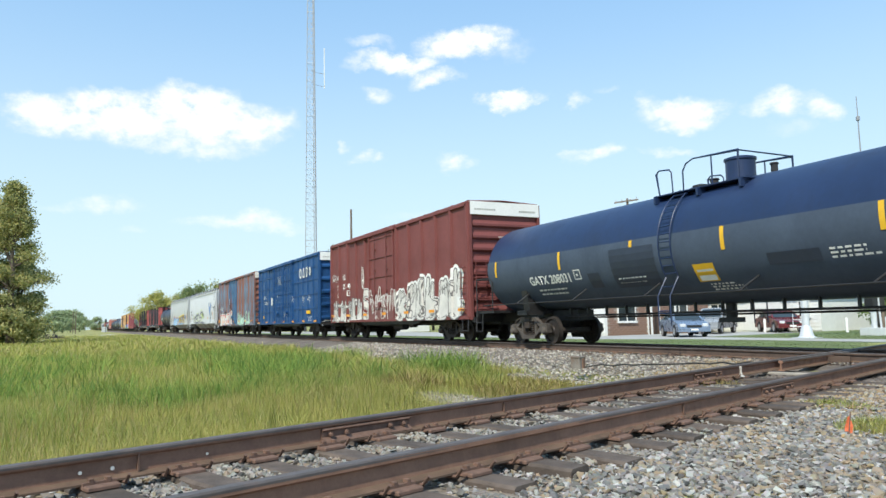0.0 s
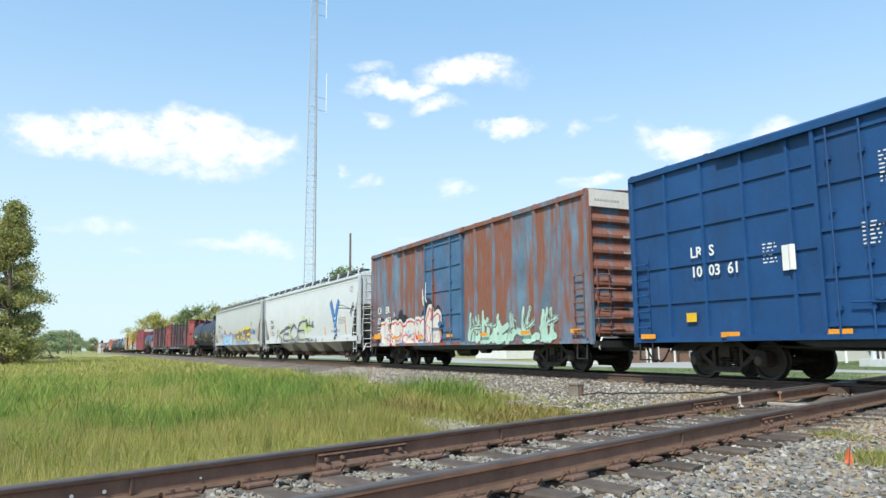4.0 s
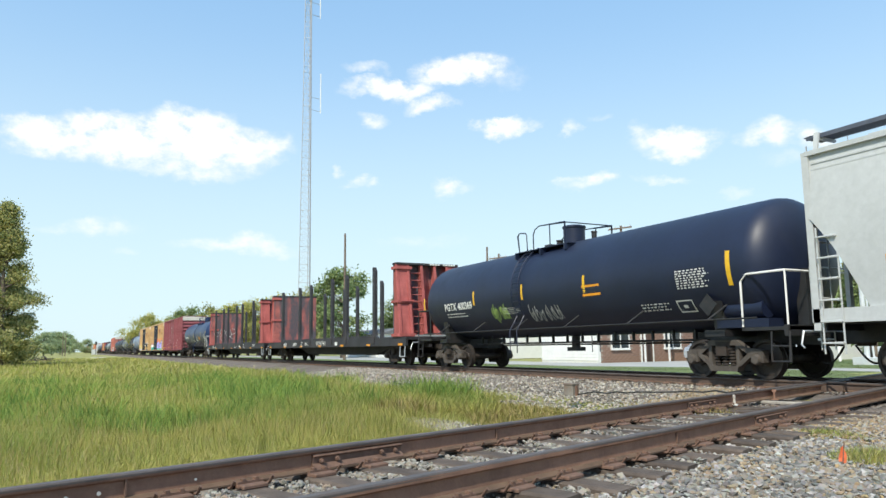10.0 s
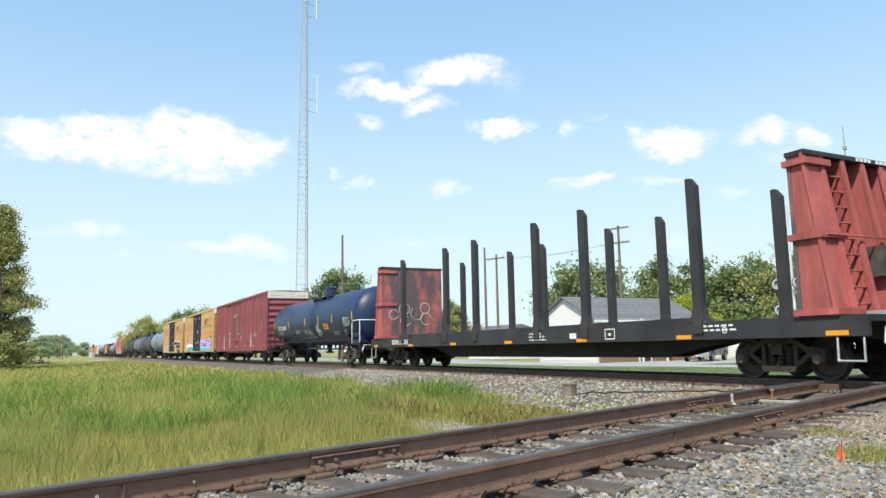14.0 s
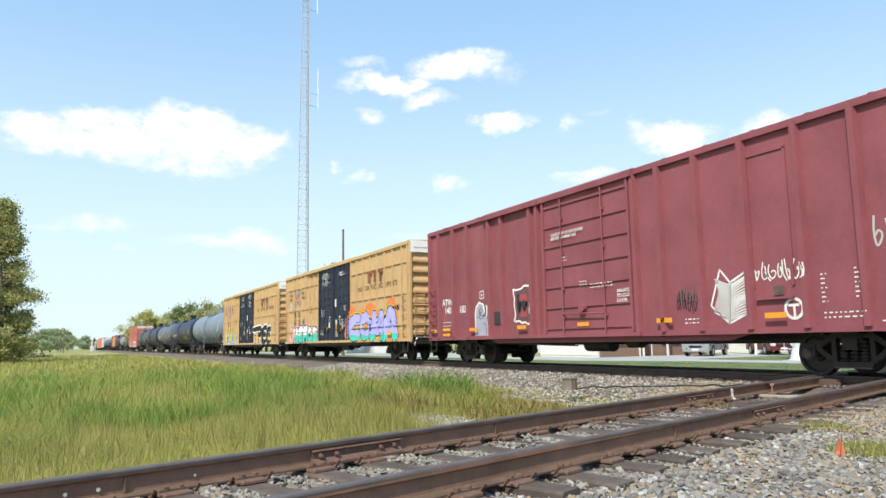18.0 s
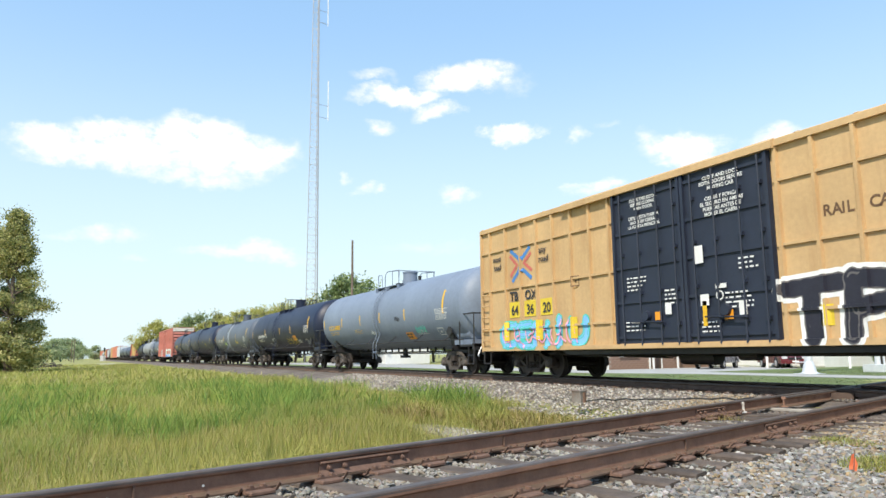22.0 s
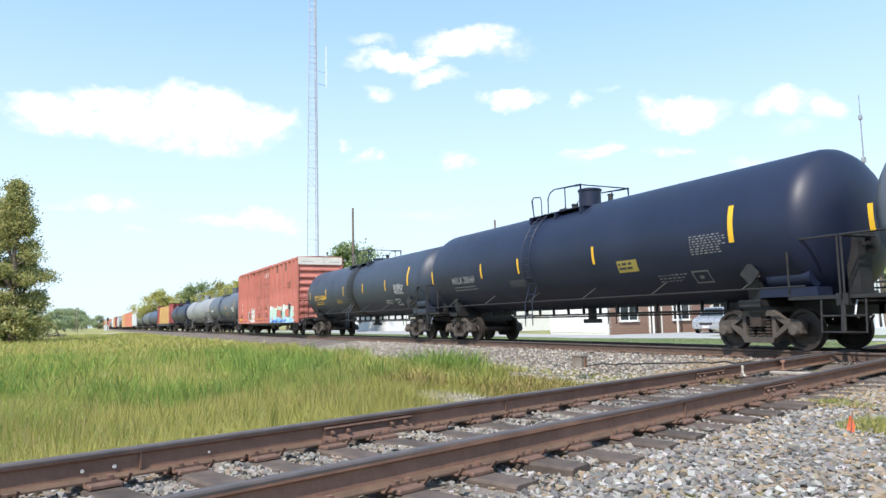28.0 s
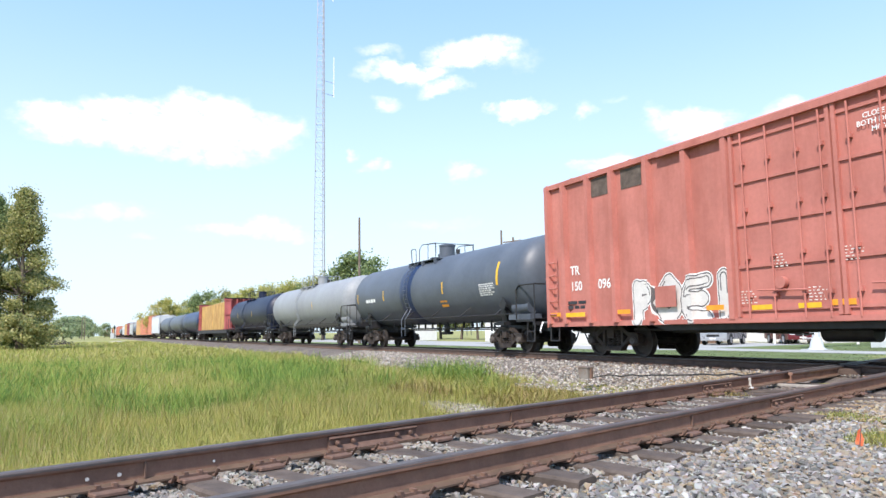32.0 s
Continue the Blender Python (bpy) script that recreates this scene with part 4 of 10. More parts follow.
    def surf(x, z):
        if d0 <= x <= d1:
            return -W - 0.105
        k = (x + h - 0.06) / ((L - 0.12) / posts)
        near = min(abs(x - a) for a in at_posts) if at_posts else abs(k - round(k)) * (L - 0.12) / posts
        return top_d - 0.002 if near < post_w * 0.36 else (-W - 0.003 if near > post_w * 0.55 else -W - hats / 2)
    def face(x, z):
        """The outer skin of the side: plates, posts, ribs, sill and doors."""
        d = -W - 0.07 if z < z0 + 0.101 else -W
        if d0 <= x <= d1:
            return -W - 0.105
        if any(abs(z - r) < 0.031 for r in ribs):
            d = min(d, -W - hats * 0.7)
        near = min(abs(x - a) for a in at_posts) if at_posts else abs((x + h - 0.06) / ((L - 0.12) / posts) - round((x + h - 0.06) / ((L - 0.12) / posts))) * (L - 0.12) / posts
        return min(d, -W - hats * min(1, max(0, (post_w / 2 - near) / (post_w * 0.16))))
    px = at_posts or [-h + 0.06 + (L - 0.12) * i / posts for i in range(posts + 1)]
    DRAPE[surf] = ([a + k * post_w for a in px for k in (-0.5, -0.34, 0.34, 0.5)] + [d0 - 0.004, d0, d1, d1 + 0.004],
                   [z0 + 0.1, z0 + 0.105] + [r + k for r in ribs for k in (-0.034, -0.03, 0.03, 0.034)], face, z0 - 0.025)
    if tape and fine:
        for i in range(7):
            x = -h + 0.5 + (L - 1.0) * i / 6
            stripe(car, x, z0 + tape_z, z0 + tape_z + 0.11, 0.5, lambda a, b: -W - 0.07, M[tape], "reflective_tape", 0.05)
    if vents:
        for x in (-6.95, -5.7, 4.4, 6.92):
            stripe(car, x, z1 - 0.68, z1 - 0.16, 0.8, lambda a, b: -W, M["tie"], "dark_panel", 0.012)
    return car, surf, h


# ---- tank cars ----
def tank_shell(h, R, zc):
    left = [(-h + 0.75 * (1 - math.cos(math.pi / 2 * i / 8)), max(0.02, R * math.sin(math.pi / 2 * i / 8))) for i in range(9)]
    return Geo().lathe(left + [(x, R) for x in (-h * 0.5, -0.02, 0.02, h * 0.5)] + [(-x, r) for x, r in reversed(left)], 56, "x", (0, 0, zc))


def tank_car(label, front, rear, paint, half_truck, R=1.45, zc=2.5, rails="black", stripes=(), band=None, gear="truck", fine=True, dome_x=0.0, dome_off=0.0, ladder_x=-1.15, end_rails="", lower=None, dome_h=0.46):
    car, mid, L = begin("tank_car", label, "tank car", front, rear)
    h = L / 2
    shell = part("tank_shell", tank_shell(h, R, zc).mesh("tank_shell", paint, 50), car)
    def surf(x, z):
        k = max(-0.999, min(0.999, (z - zc) / R))
        return -(R + (0.014 if lower else 0.0)) * math.sqrt(1 - k * k)
    rp = M[rails]
    if lower:
        g, n = Geo(), 14
        vs = [(x, -(R + 0.005) * math.cos(a), zc + (R + 0.005) * math.sin(a)) for x in (-h + 0.6, -h * 0.5, 0, h * 0.5, h - 0.6) for a in [-1.36 + 1.52 * i / n for i in range(n + 1)]]
        g.add(vs, [(j * (n + 1) + i, j * (n + 1) + i + 1, (j + 1) * (n + 1) + i + 1, (j + 1) * (n + 1) + i) for j in range(4) for i in range(n)])
        part("dusty_lower_shell", g.mesh("dusty_lower_shell", lower, 60), shell, "dusty grey lower half of the tank")
    if band:
        g = Geo().lathe([(-0.62, R + 0.006), (-0.6, R + 0.014), (0.6, R + 0.014), (0.62, R + 0.006)], 56, "x", (ladder_x - 0.2, 0, zc))
        part("shell_band", g.mesh("shell_band", band, 50), shell)
    for s in (-1, 1):
        g = Geo()
        x = s * half_truck
        g.box(x - 0.28, x + 0.28, -1.3, 1.3, 0.92, 1.06)
        g.prism([(-1.1, 1.06), (1.1, 1.06), (1.22, 1.75), (0.75, 1.32), (0, 1.1), (-0.75, 1.32), (-1.22, 1.75)], "x", x - 0.16, x + 0.16)
        g.box(min(s * (h + 0.35), x - s * 1.6), max(s * (h + 0.35), x - s * 1.6), -0.3, 0.3, 0.72, 1.05)
        part("stub_sill", g.mesh("stub_sill", M["black"]), car)
    for s in (-1, 1):
        x = s * (h + 0.28)
        part("end_platform", Geo().box(min(x, x - s * 1.15), max(x, x - s * 1.15), -1.4, 1.4, 1.02, 1.09).box(min(x, x - s * 0.1), max(x, x - s * 0.1), -1.45, 1.45, 0.9, 1.12).mesh("end_platform", M["black"]), car)
        if not fine and s < 0:
            continue
        y0 = -1.42
        bars("end_hand_rail", ([(x - s * 1.1, y0, 1.1), (x - s * 1.1, y0, 2.05), (x - s * 0.95, y0, 2.2), (x - s * 0.02, y0, 2.2), (x - s * 0.02, -0.4, 2.2)],
                               [(x - s * 0.02, y0, 1.1), (x - s * 0.02, y0, 2.2)], [(x - s * 0.02, -y0, 1.1), (x - s * 0.02, -y0, 2.2), (x - s * 0.02, 0.3, 2.2)]), 0.02, M[end_rails] if end_rails and s > 0 else rp, car)
        step = Geo().pipe([(x, -1.42, 1.0), (x, -1.45, 0.4), (x - s * 0.42, -1.45, 0.4), (x - s * 0.42, -1.42, 1.0)], 0.02).pipe([(x, -1.44, 0.7), (x - s * 0.42, -1.44, 0.7)], 0.02)
        part("sill_step", step.mesh("sill_step", M["black"]), car)
    if fine:
        # long hand rail low on the side, manway, platform and ladder
        for s in (-1, 1):
            rl = part("side_hand_rail", Geo().pipe([(-h + 0.4, s * 1.5, 1.28), (h - 0.4, s * 1.5, 1.28)], 0.02).mesh("side_hand_rail", rp, 40), car)
            n = 6
            for i in range(n):
                x = -half_truck + 2 * half_truck * i / (n - 1)
                part("rail_bracket", Geo().pipe([(x, s * 1.5, 1.28), (x + 0.25, s * 1.12, 1.62)], 0.022).mesh("rail_bracket", rp, 40), rl)
        top = zc + R
        dome = Geo().lathe([(top - 0.1, 0.34), (top + dome_h, 0.34), (top + dome_h + 0.01, 0.37), (top + dome_h + 0.06, 0.37), (top + dome_h + 0.09, 0.28), (top + dome_h + 0.1, 0.05)], 24, "z", (dome_x + dome_off, 0, 0))
        part("manway_dome", dome.mesh("manway_dome", paint, 35), car)
        for x, r, k in ((-0.9, 0.1, 0.22), (0.85, 0.08, 0.26)):
            part("valve", Geo().lathe([(top - 0.05, r), (top + k - 0.05, r), (top + k - 0.03, r * 1.3), (top + k, r * 1.1)], 10, "z", (dome_x + x, 0.1, 0)).mesh("valve", rp, 35), car)
        part("valve_box", Geo().soft(dome_x - 1.35, dome_x - 1.05, -0.2, 0.2, top - 0.05, top + 0.1).mesh("valve_box", rp), car)
        pl = Geo()
        for s in (-1, 1):
            pl.box(dome_x - 1.9, dome_x + 0.95, min(s * 0.62, s * 0.98), max(s * 0.62, s * 0.98), top - 0.17, top - 0.145)
            for x in (dome_x - 1.8, dome_x - 0.4, dome_x + 0.85):
                pl.box(x - 0.03, x + 0.03, min(s * 0.6, s * 1.05), max(s * 0.6, s * 0.95), top - 0.36, top - 0.165)
        part("top_platform", pl.mesh("top_platform", paint), car)
        runs = [[(dome_x + 0.72, -0.9, top + 0.5), (dome_x + 0.72, 0.9, top + 0.5)]]
        for s in (-1, 1):
            y = s * 0.9
            runs += [[(dome_x - 1.75, y, top - 0.2), (dome_x - 1.85, y, top + 0.42), (dome_x - 1.75, y, top + 0.5), (dome_x - 1.4, y, top + 0.46), (dome_x - 1.33, y, top + 0.38), (dome_x - 1.3, y, top - 0.18)],
                     [(dome_x - 0.05, y, top - 0.16), (dome_x - 0.05, y, top + 0.57)],
                     [(dome_x - 0.95, y, top - 0.16), (dome_x - 0.95, y, top + 0.34), (dome_x - 0.84, y, top + 0.5), (dome_x - 0.6, y, top + 0.58), (dome_x + 0.72, y, top + 0.5), (dome_x + 0.72, y, top - 0.16)]]
        bars("platform_rail", runs, 0.018, paint, car)
        for s in (-1, 1):
            lg = Geo()
            pts = []
            for i in range(15):
                a = -0.66 + 1.75 * i / 14
                pts.append((s * (R + 0.1) * math.cos(a), zc + (R + 0.1) * math.sin(a)))
            low = [(s * 1.62, 0.55), (s * 1.62, 1.25)]
            line = low + pts[1:]
            for k in (-0.2, 0.2):
                lg.pipe([(ladder_x + k, y, z) for y, z in line], 0.016, 6)
            for a, b in zip(line, line[1:]):
                m = ((a[0] + b[0]) / 2, (a[1] + b[1]) / 2)
                lg.pipe([(ladder_x - 0.2, *m), (ladder_x + 0.2, *m)], 0.014)
            lg.pipe([(ladder_x - 0.2, s * 1.62, 0.85), (ladder_x + 0.2, s * 1.62, 0.85)], 0.014)
            part("ladder", lg.mesh("ladder", paint, 40), car)
        low = Geo().cyl((-0.1, 0, zc - R + 0.1), (-0.1, 0, 0.62), 0.13, 12).box(-0.35, 0.15, -0.16, 0.16, 0.6, 0.72)
        low.pipe([(-half_truck + 1, -0.4, 0.86), (half_truck - 1, -0.4, 0.86)], 0.03).pipe([(-half_truck + 1, 0.35, 0.8), (half_truck - 1, 0.35, 0.8)], 0.025)
        for i in range(15):
            x = -half_truck + 1.4 + i * (2 * half_truck - 2.8) / 14
            low.box(x - 0.02, x + 0.02, -0.44, -0.36, 0.86, 1.16)
        part("bottom_outlet", low.mesh("bottom_outlet", M["black"], 40), car)
        air = Geo().cyl((h - 1.55, -0.95, 1.5), (h - 0.55, -0.95, 1.5), 0.21, 16).box(h - 1.75, h - 0.4, -1.15, -0.7, 1.1, 1.28)
        part("air_reservoir", air.mesh("air_reservoir", paint, 40), car)
        br = Geo().box(h - 0.2, h + 0.05, -0.5, -0.1, 1.1, 2.3).lathe([(h + 0.2, 0.2), (h + 0.22, 0.24), (h + 0.24, 0.2)], 18, "x", (0, -0.3, 2.1)).box(h - 0.05, h + 0.22, -0.35, -0.25, 2.06, 2.14)
        part("brake_wheel", br.mesh("brake_wheel", M["black"], 40), car)
        pc = Geo().prism([(h - 2.05, 1.62), (h - 1.8, 1.37), (h - 1.55, 1.62), (h - 1.8, 1.87)], "y", -1.36, -1.34)
        part("placard_holder", pc.mesh("placard_holder", rp), car)
    for x, z0, z1, w in stripes:
        stripe(car, x, z0, z1, w, surf, M["yellow"])
    couplers(car, h + 0.35)
    sets = truck(car, -half_truck, gear) + truck(car, half_truck, gear)
    TRAIN.append((car, mid, sets))
    return car, surf, h


# ---- covered hoppers ----
def hopper_car(label, front, rear, paint, roof_dark, bays=4, fine=True, z1=4.36, arched=True, under="hopper_dark"):
    car, mid, L = begin("covered_hopper_car", label, "hopper car", front, rear)
    h = L / 2
    side = lambda z: -1.5 - 0.1 * math.sin(max(0.0, min(1.0, (z - 1.3) / (z1 - 1.3))) * math.pi)      # softly bowed side
    def surf(x, z):
        return side(z) if z > 1.385 else -1.571
    rows = [1.3 + (z1 - 1.3) * i / 12 for i in range(13)]
    cut = lambda z: 0.12 if z > 3.0 else 0.12 + 1.0 * ((3.0 - z) / 1.7) ** 0.7
    for s in (-1, 1):
        g = Geo()
        cols = 16
        vs = []
        for z in rows:
            a = h - cut(z)
            for i in range(cols + 1):
                vs.append((-a + 2 * a * i / cols, -s * side(z), z))
        fs = [(j * (cols + 1) + i, j * (cols + 1) + i + 1, (j + 1) * (cols + 1) + i + 1, (j + 1) * (cols + 1) + i) for j in range(12) for i in range(cols)]
        g.add(vs, fs)
        part("side_sheet", g.mesh("side_sheet", paint, 50), car)
        part("side_sill", Geo().box(-h, h, min(s * 1.4, s * 1.57), max(s * 1.4, s * 1.57), 1.12, 1.38).mesh("side_sill", paint), car)
        ed = Geo().box(-h + 0.1, h - 0.1, min(s * 1.48, s * 1.58), max(s * 1.48, s * 1.58), z1 - 0.06, z1 + 0.03)
        for k in (0.22, 0.34):
            ed.box(-h + 0.2, h - 0.2, min(s * 1.5, s * (1.54)), max(s * 1.5, s * (1.54)), z1 - k - 0.015, z1 - k + 0.015)
        part("roof_edge", ed.mesh("roof_edge", paint), car)
    rf = Geo().prism([(-1.5, z1), (1.5, z1), (0.9, z1 + 0.2), (0, z1 + 0.28), (-0.9, z1 + 0.2)], "x", -h + 0.12, h - 0.12)
    part("roof", rf.mesh("roof", paint), car)
    # running boards on brackets along both edges of the roof, hatch trough between
    for s in (-1, 1):
        bd = Geo().box(-h + 0.05, h - 0.05, min(s * 0.95, s * 1.4), max(s * 0.95, s * 1.4), z1 + 0.3, z1 + 0.34)
        for i in range(int(L / 0.25)):
            bd.box(-h + 0.25 * i, -h + 0.25 * i + 0.03, min(s * 0.95, s * 1.4), max(s * 0.95, s * 1.4), z1 + 0.34, z1 + 0.355)
        bd.box(-h + 0.05, h - 0.05, min(s * 1.38, s * 1.41), max(s * 1.38, s * 1.41), z1 + 0.28, z1 + 0.36)
        part("running_board", bd.mesh("running_board", roof_dark), car)
        n = 13
        for i in range(n):
            x = -h + 0.3 + (L - 0.6) * i / (n - 1)
            bm_ = once(("bracket", paint.name, s), lambda: Geo().prism([(s * 1.5, -0.04), (s * 1.54, -0.04), (s * 1.46, 0.38), (s * 1.4, 0.38)], "x", -0.045, 0.045).box(-0.03, 0.03, min(s * 0.9, s * 1.42), max(s * 0.9, s * 1.42), 0.25, 0.3).mesh("walkway_bracket", paint))
            part("walkway_bracket", bm_, car, at=pose(x, 0, z1))
    ht = Geo().box(-h + 0.6, h - 0.6, -0.32, 0.32, z1 + 0.26, z1 + 0.42)
    part("roof_hatch", ht.mesh("roof_hatch", paint), car)
    dark = M[under]
    for s in (-1, 1):
        x = s * h
        en = Geo().box(min(x - s * 0.14, x - s * 0.2), max(x - s * 0.14, x - s * 0.2), -1.5, 1.5, 2.95, z1)
        part("end_sheet", en.mesh("end_sheet", paint), car)
        sl = Geo().add([(x - s * 0.16, -1.48, 2.98), (x - s * 0.16, 1.48, 2.98), (x - s * 3.0, 1.48, 1.25), (x - s * 3.0, -1.48, 1.25),
                        (x - s * 0.22, -1.48, 2.92), (x - s * 0.22, 1.48, 2.92), (x - s * 3.06, 1.48, 1.19), (x - s * 3.06, -1.48, 1.19)],
                       [(0, 1, 2, 3), (4, 5, 6, 7), (0, 1, 5, 4), (3, 2, 6, 7), (0, 3, 7, 4), (1, 2, 6, 5)])
        for y in (-0.5, 0.5):
            sl.prism([(x - s * 0.3, 2.9), (x - s * 2.9, 1.25), (x - s * 1.2, 1.25)], "y", y - 0.02, y + 0.02)
        part("slope_sheet", sl.mesh("slope_sheet", dark), car)
        part("end_sill", Geo().box(min(x, x - s * 0.16), max(x, x - s * 0.16), -1.37, 1.37, 0.98, 1.36).box(min(x + s * 0.2, x - s * 2.6), max(x + s * 0.2, x - s * 2.6), -0.3, 0.3, 0.75, 1.1)
             .box(min(x, x - s * 2.2), max(x, x - s * 2.2), -1.4, 1.4, 1.1, 1.16).mesh("end_sill", M["black"]), car)
        for y in (-1.5, 1.5):
            part("corner_post", Geo().box(min(x - s * 0.02, x - s * 0.16), max(x - s * 0.02, x - s * 0.16), y - 0.07, y + 0.07, 0.98, z1 + 0.02).mesh("corner_post", paint), car)
        for y in (-0.55, 0.55):
            part("end_post", Geo().box(min(x - s * 0.05, x - s * 0.14), max(x - s * 0.05, x - s * 0.14), y - 0.05, y + 0.05, 1.3, 3.0).mesh("end_post", paint), car)
        if fine:
            ld = once(("hl", paint.name), lambda: ladder_mesh(0.62, z1 + 0.2, 10, 0.4, 0.014, paint))
            part("ladder", ld, car, at=Matrix.Translation((x + s * 0.02, -1.12, 0)) @ pose(0, 0, 0, 0, 0, 90 if s > 0 else -90))
            l2 = once(("hl2", paint.name), lambda: ladder_mesh(0.55, 2.9, 6, 0.4, 0.014, paint))
            part("ladder", l2, car, at=pose(x - s * 0.42, -1.58, 0))
            bars("end_hand_rail", ([(x + s * 0.1, -1.4, 1.36), (x + s * 0.1, -1.4, 2.2), (x + s * 0.1, 0.2, 2.2)], [(x + s * 0.04, -1.4, 2.7), (x + s * 0.12, -0.6, 2.7), (x + s * 0.12, 1.3, 2.7)]), 0.018, paint, car)
            part("air_reservoir", Geo().cyl((x - s * 0.9, 0.5, 1.45), (x - s * 1.7, 0.5, 1.45), 0.2, 14).mesh("air_reservoir", dark, 40), car)
            part("brake_valve", Geo().soft(min(x - s * 0.5, x - s * 0.9), max(x - s * 0.5, x - s * 0.9), -0.6, -0.2, 1.2, 1.7).mesh("brake_valve", dark), car)
    w = (L - 6.4) / bays
    for i in range(bays):
        c = -h + 3.2 + w * (i + 0.5)
        g = Geo()
        top, bot = w * 0.48, 0.62
        g.add([(c - top, -1.42, 1.22), (c + top, -1.42, 1.22), (c + top, 1.42, 1.22), (c - top, 1.42, 1.22), (c - bot, -0.85, 0.6), (c + bot, -0.85, 0.6), (c + bot, 0.85, 0.6), (c - bot, 0.85, 0.6)],
              [(0, 1, 5, 4), (1, 2, 6, 5), (2, 3, 7, 6), (3, 0, 4, 7), (0, 1, 2, 3), (4, 5, 6, 7)])
        part("hopper_bay", g.mesh("hopper_bay", M["hopper_dark"]), car)
        og = Geo().box(c - 0.7, c + 0.7, -0.88, 0.88, 0.55, 0.62).box(c - 0.5, c + 0.5, -0.72, 0.72, 0.36, 0.56).cyl((c - 0.62, -0.6, 0.42), (c + 0.62, -0.6, 0.42), 0.08, 12)
        part("outlet_gate", og.mesh("outlet_gate", M["iron"], 40), car)
    couplers(car, h + 0.15)
    sets = truck(car, -h + 2.0) + truck(car, h - 2.0)
    TRAIN.append((car, mid, sets))
    return car, surf, h


# ---- flat cars with bulkheads and stakes ----
def bulkhead_flat(label, front, rear, paint, deck, stakes, gear="truck", load=None, fine=True, bulk_h=4.38, face=None):
    car, mid, L = begin("bulkhead_flat_car", label, "flat car", front, rear)
    h = L / 2
    # fish-belly side sills and deck
    for s in (-1, 1):
        prof = [(-h, 0.78), (-h, 1.2), (h, 1.2), (h, 0.78), (h - 4.2, 0.78), (h - 6.0, 0.42), (-h + 6.0, 0.42), (-h + 4.2, 0.78)]
        part("side_sill", Geo().prism(prof, "y", s * 0.34 - 0.05, s * 0.34 + 0.05).mesh("side_sill", deck), car)
        g = Geo().box(-h, h, min(s * 1.42, s * 1.5), max(s * 1.42, s * 1.5), 0.84, 1.22)
        part("side_channel", g.mesh("side_channel", deck), car)
        for x in stakes:
            part("stake_pocket", once(("pocket", deck.name, s), lambda: Geo().box(-0.13, 0.13, min(s * 1.5, s * 1.55), max(s * 1.5, s * 1.55), 0.98, 1.24).mesh("stake_pocket", deck)), car, at=pose(x, 0, 0))
        if stakes:
            for a, b in ((min(stakes) + 0.35, -0.6), (-0.55, max(stakes) - 0.35)):
                part("deck_side_rail", Geo().box(a, b, min(s * 1.36, s * 1.44), max(s * 1.36, s * 1.44), 1.2, 1.34).mesh("deck_side_rail", deck), car)
    dk = Geo().box(-h, h, -1.42, 1.42, 1.1, 1.22)
    for i in range(int(L / 1.5)):
        dk.box(-h + 0.4 + 1.5 * i, -h + 0.55 + 1.5 * i, -1.42, 1.42, 0.86, 1.1)
    part("deck", dk.mesh("deck", deck), car)
    for x in stakes:
        for s in (-1, 1):
            key = ("stake", deck.name, s)
            sm = once(key, lambda: Geo().prism([(-0.14, 1.24), (0.14, 1.24), (0.14, 4.3), (-0.02, 4.5), (-0.14, 4.5)], "y", s * 1.44 - 0.07, s * 1.44 + 0.07)
                      .prism([(-0.14, 1.24), (-0.4, 1.22), (-0.22, 1.36), (-0.14, 1.6)], "y", s * 1.44 - 0.05, s * 1.44 + 0.05)
                      .prism([(0.14, 1.24), (0.4, 1.22), (0.22, 1.36), (0.14, 1.6)], "y", s * 1.44 - 0.05, s * 1.44 + 0.05).mesh("stake", deck))
            part("stake", sm, car, at=pose(x, 0, 0))
    for s in (-1, 1):
        x0, x1 = sorted((s * (h - 0.75), s * (h - 1.35)))
        xi, xo = s * (h - 1.35), s * (h - 0.75)
        # flat face towards the load, tapered ribbed box towards the coupler
        wall = Geo().box(min(xi, xi + s * 0.08), max(xi, xi + s * 0.08), -1.5, 1.5, 1.22, bulk_h)
        bulk = part("bulkhead", wall.mesh("bulkhead", face or paint), car)
        for y, wide in ((-1.22, 0.26), (-0.3, 0.035), (0.35, 0.035), (1.22, 0.26)):
            web = Geo().prism([(xi + s * 0.08, 1.22), (xi + s * 0.08, bulk_h), (xi + s * 0.34, bulk_h), (xi + s * 0.78, 1.22)], "y", y - wide, y + wide)
            for e in ((-wide, wide) if wide > 0.1 else (0,)):
                web.prism([(xi + s * 0.32, bulk_h), (xi + s * 0.37, bulk_h), (xi + s * 0.84, 1.22), (xi + s * 0.76, 1.22)], "y", y + e - 0.06, y + e + 0.06)
            part("bulkhead_rib", web.mesh("bulkhead_rib", paint), bulk)
        cap = Geo().box(min(xi - s * 0.02, xi + s * 0.4), max(xi - s * 0.02, xi + s * 0.4), -1.52, 1.52, bulk_h - 0.02, bulk_h + 0.07)
        part("bulkhead_cap", cap.mesh("bulkhead_cap", deck), bulk)
        for z in (1.3, 2.75, bulk_h - 0.16):
            k = 0.34 + 0.44 * (bulk_h - z) / (bulk_h - 1.22)
            part("bulkhead_gusset", Geo().box(min(xi - s * 0.06, xi + s * (k + 0.05)), max(xi - s * 0.06, xi + s * (k + 0.1)), -1.57, -0.79, z - 0.06, z + 0.06).mesh("bulkhead_gusset", paint), bulk)
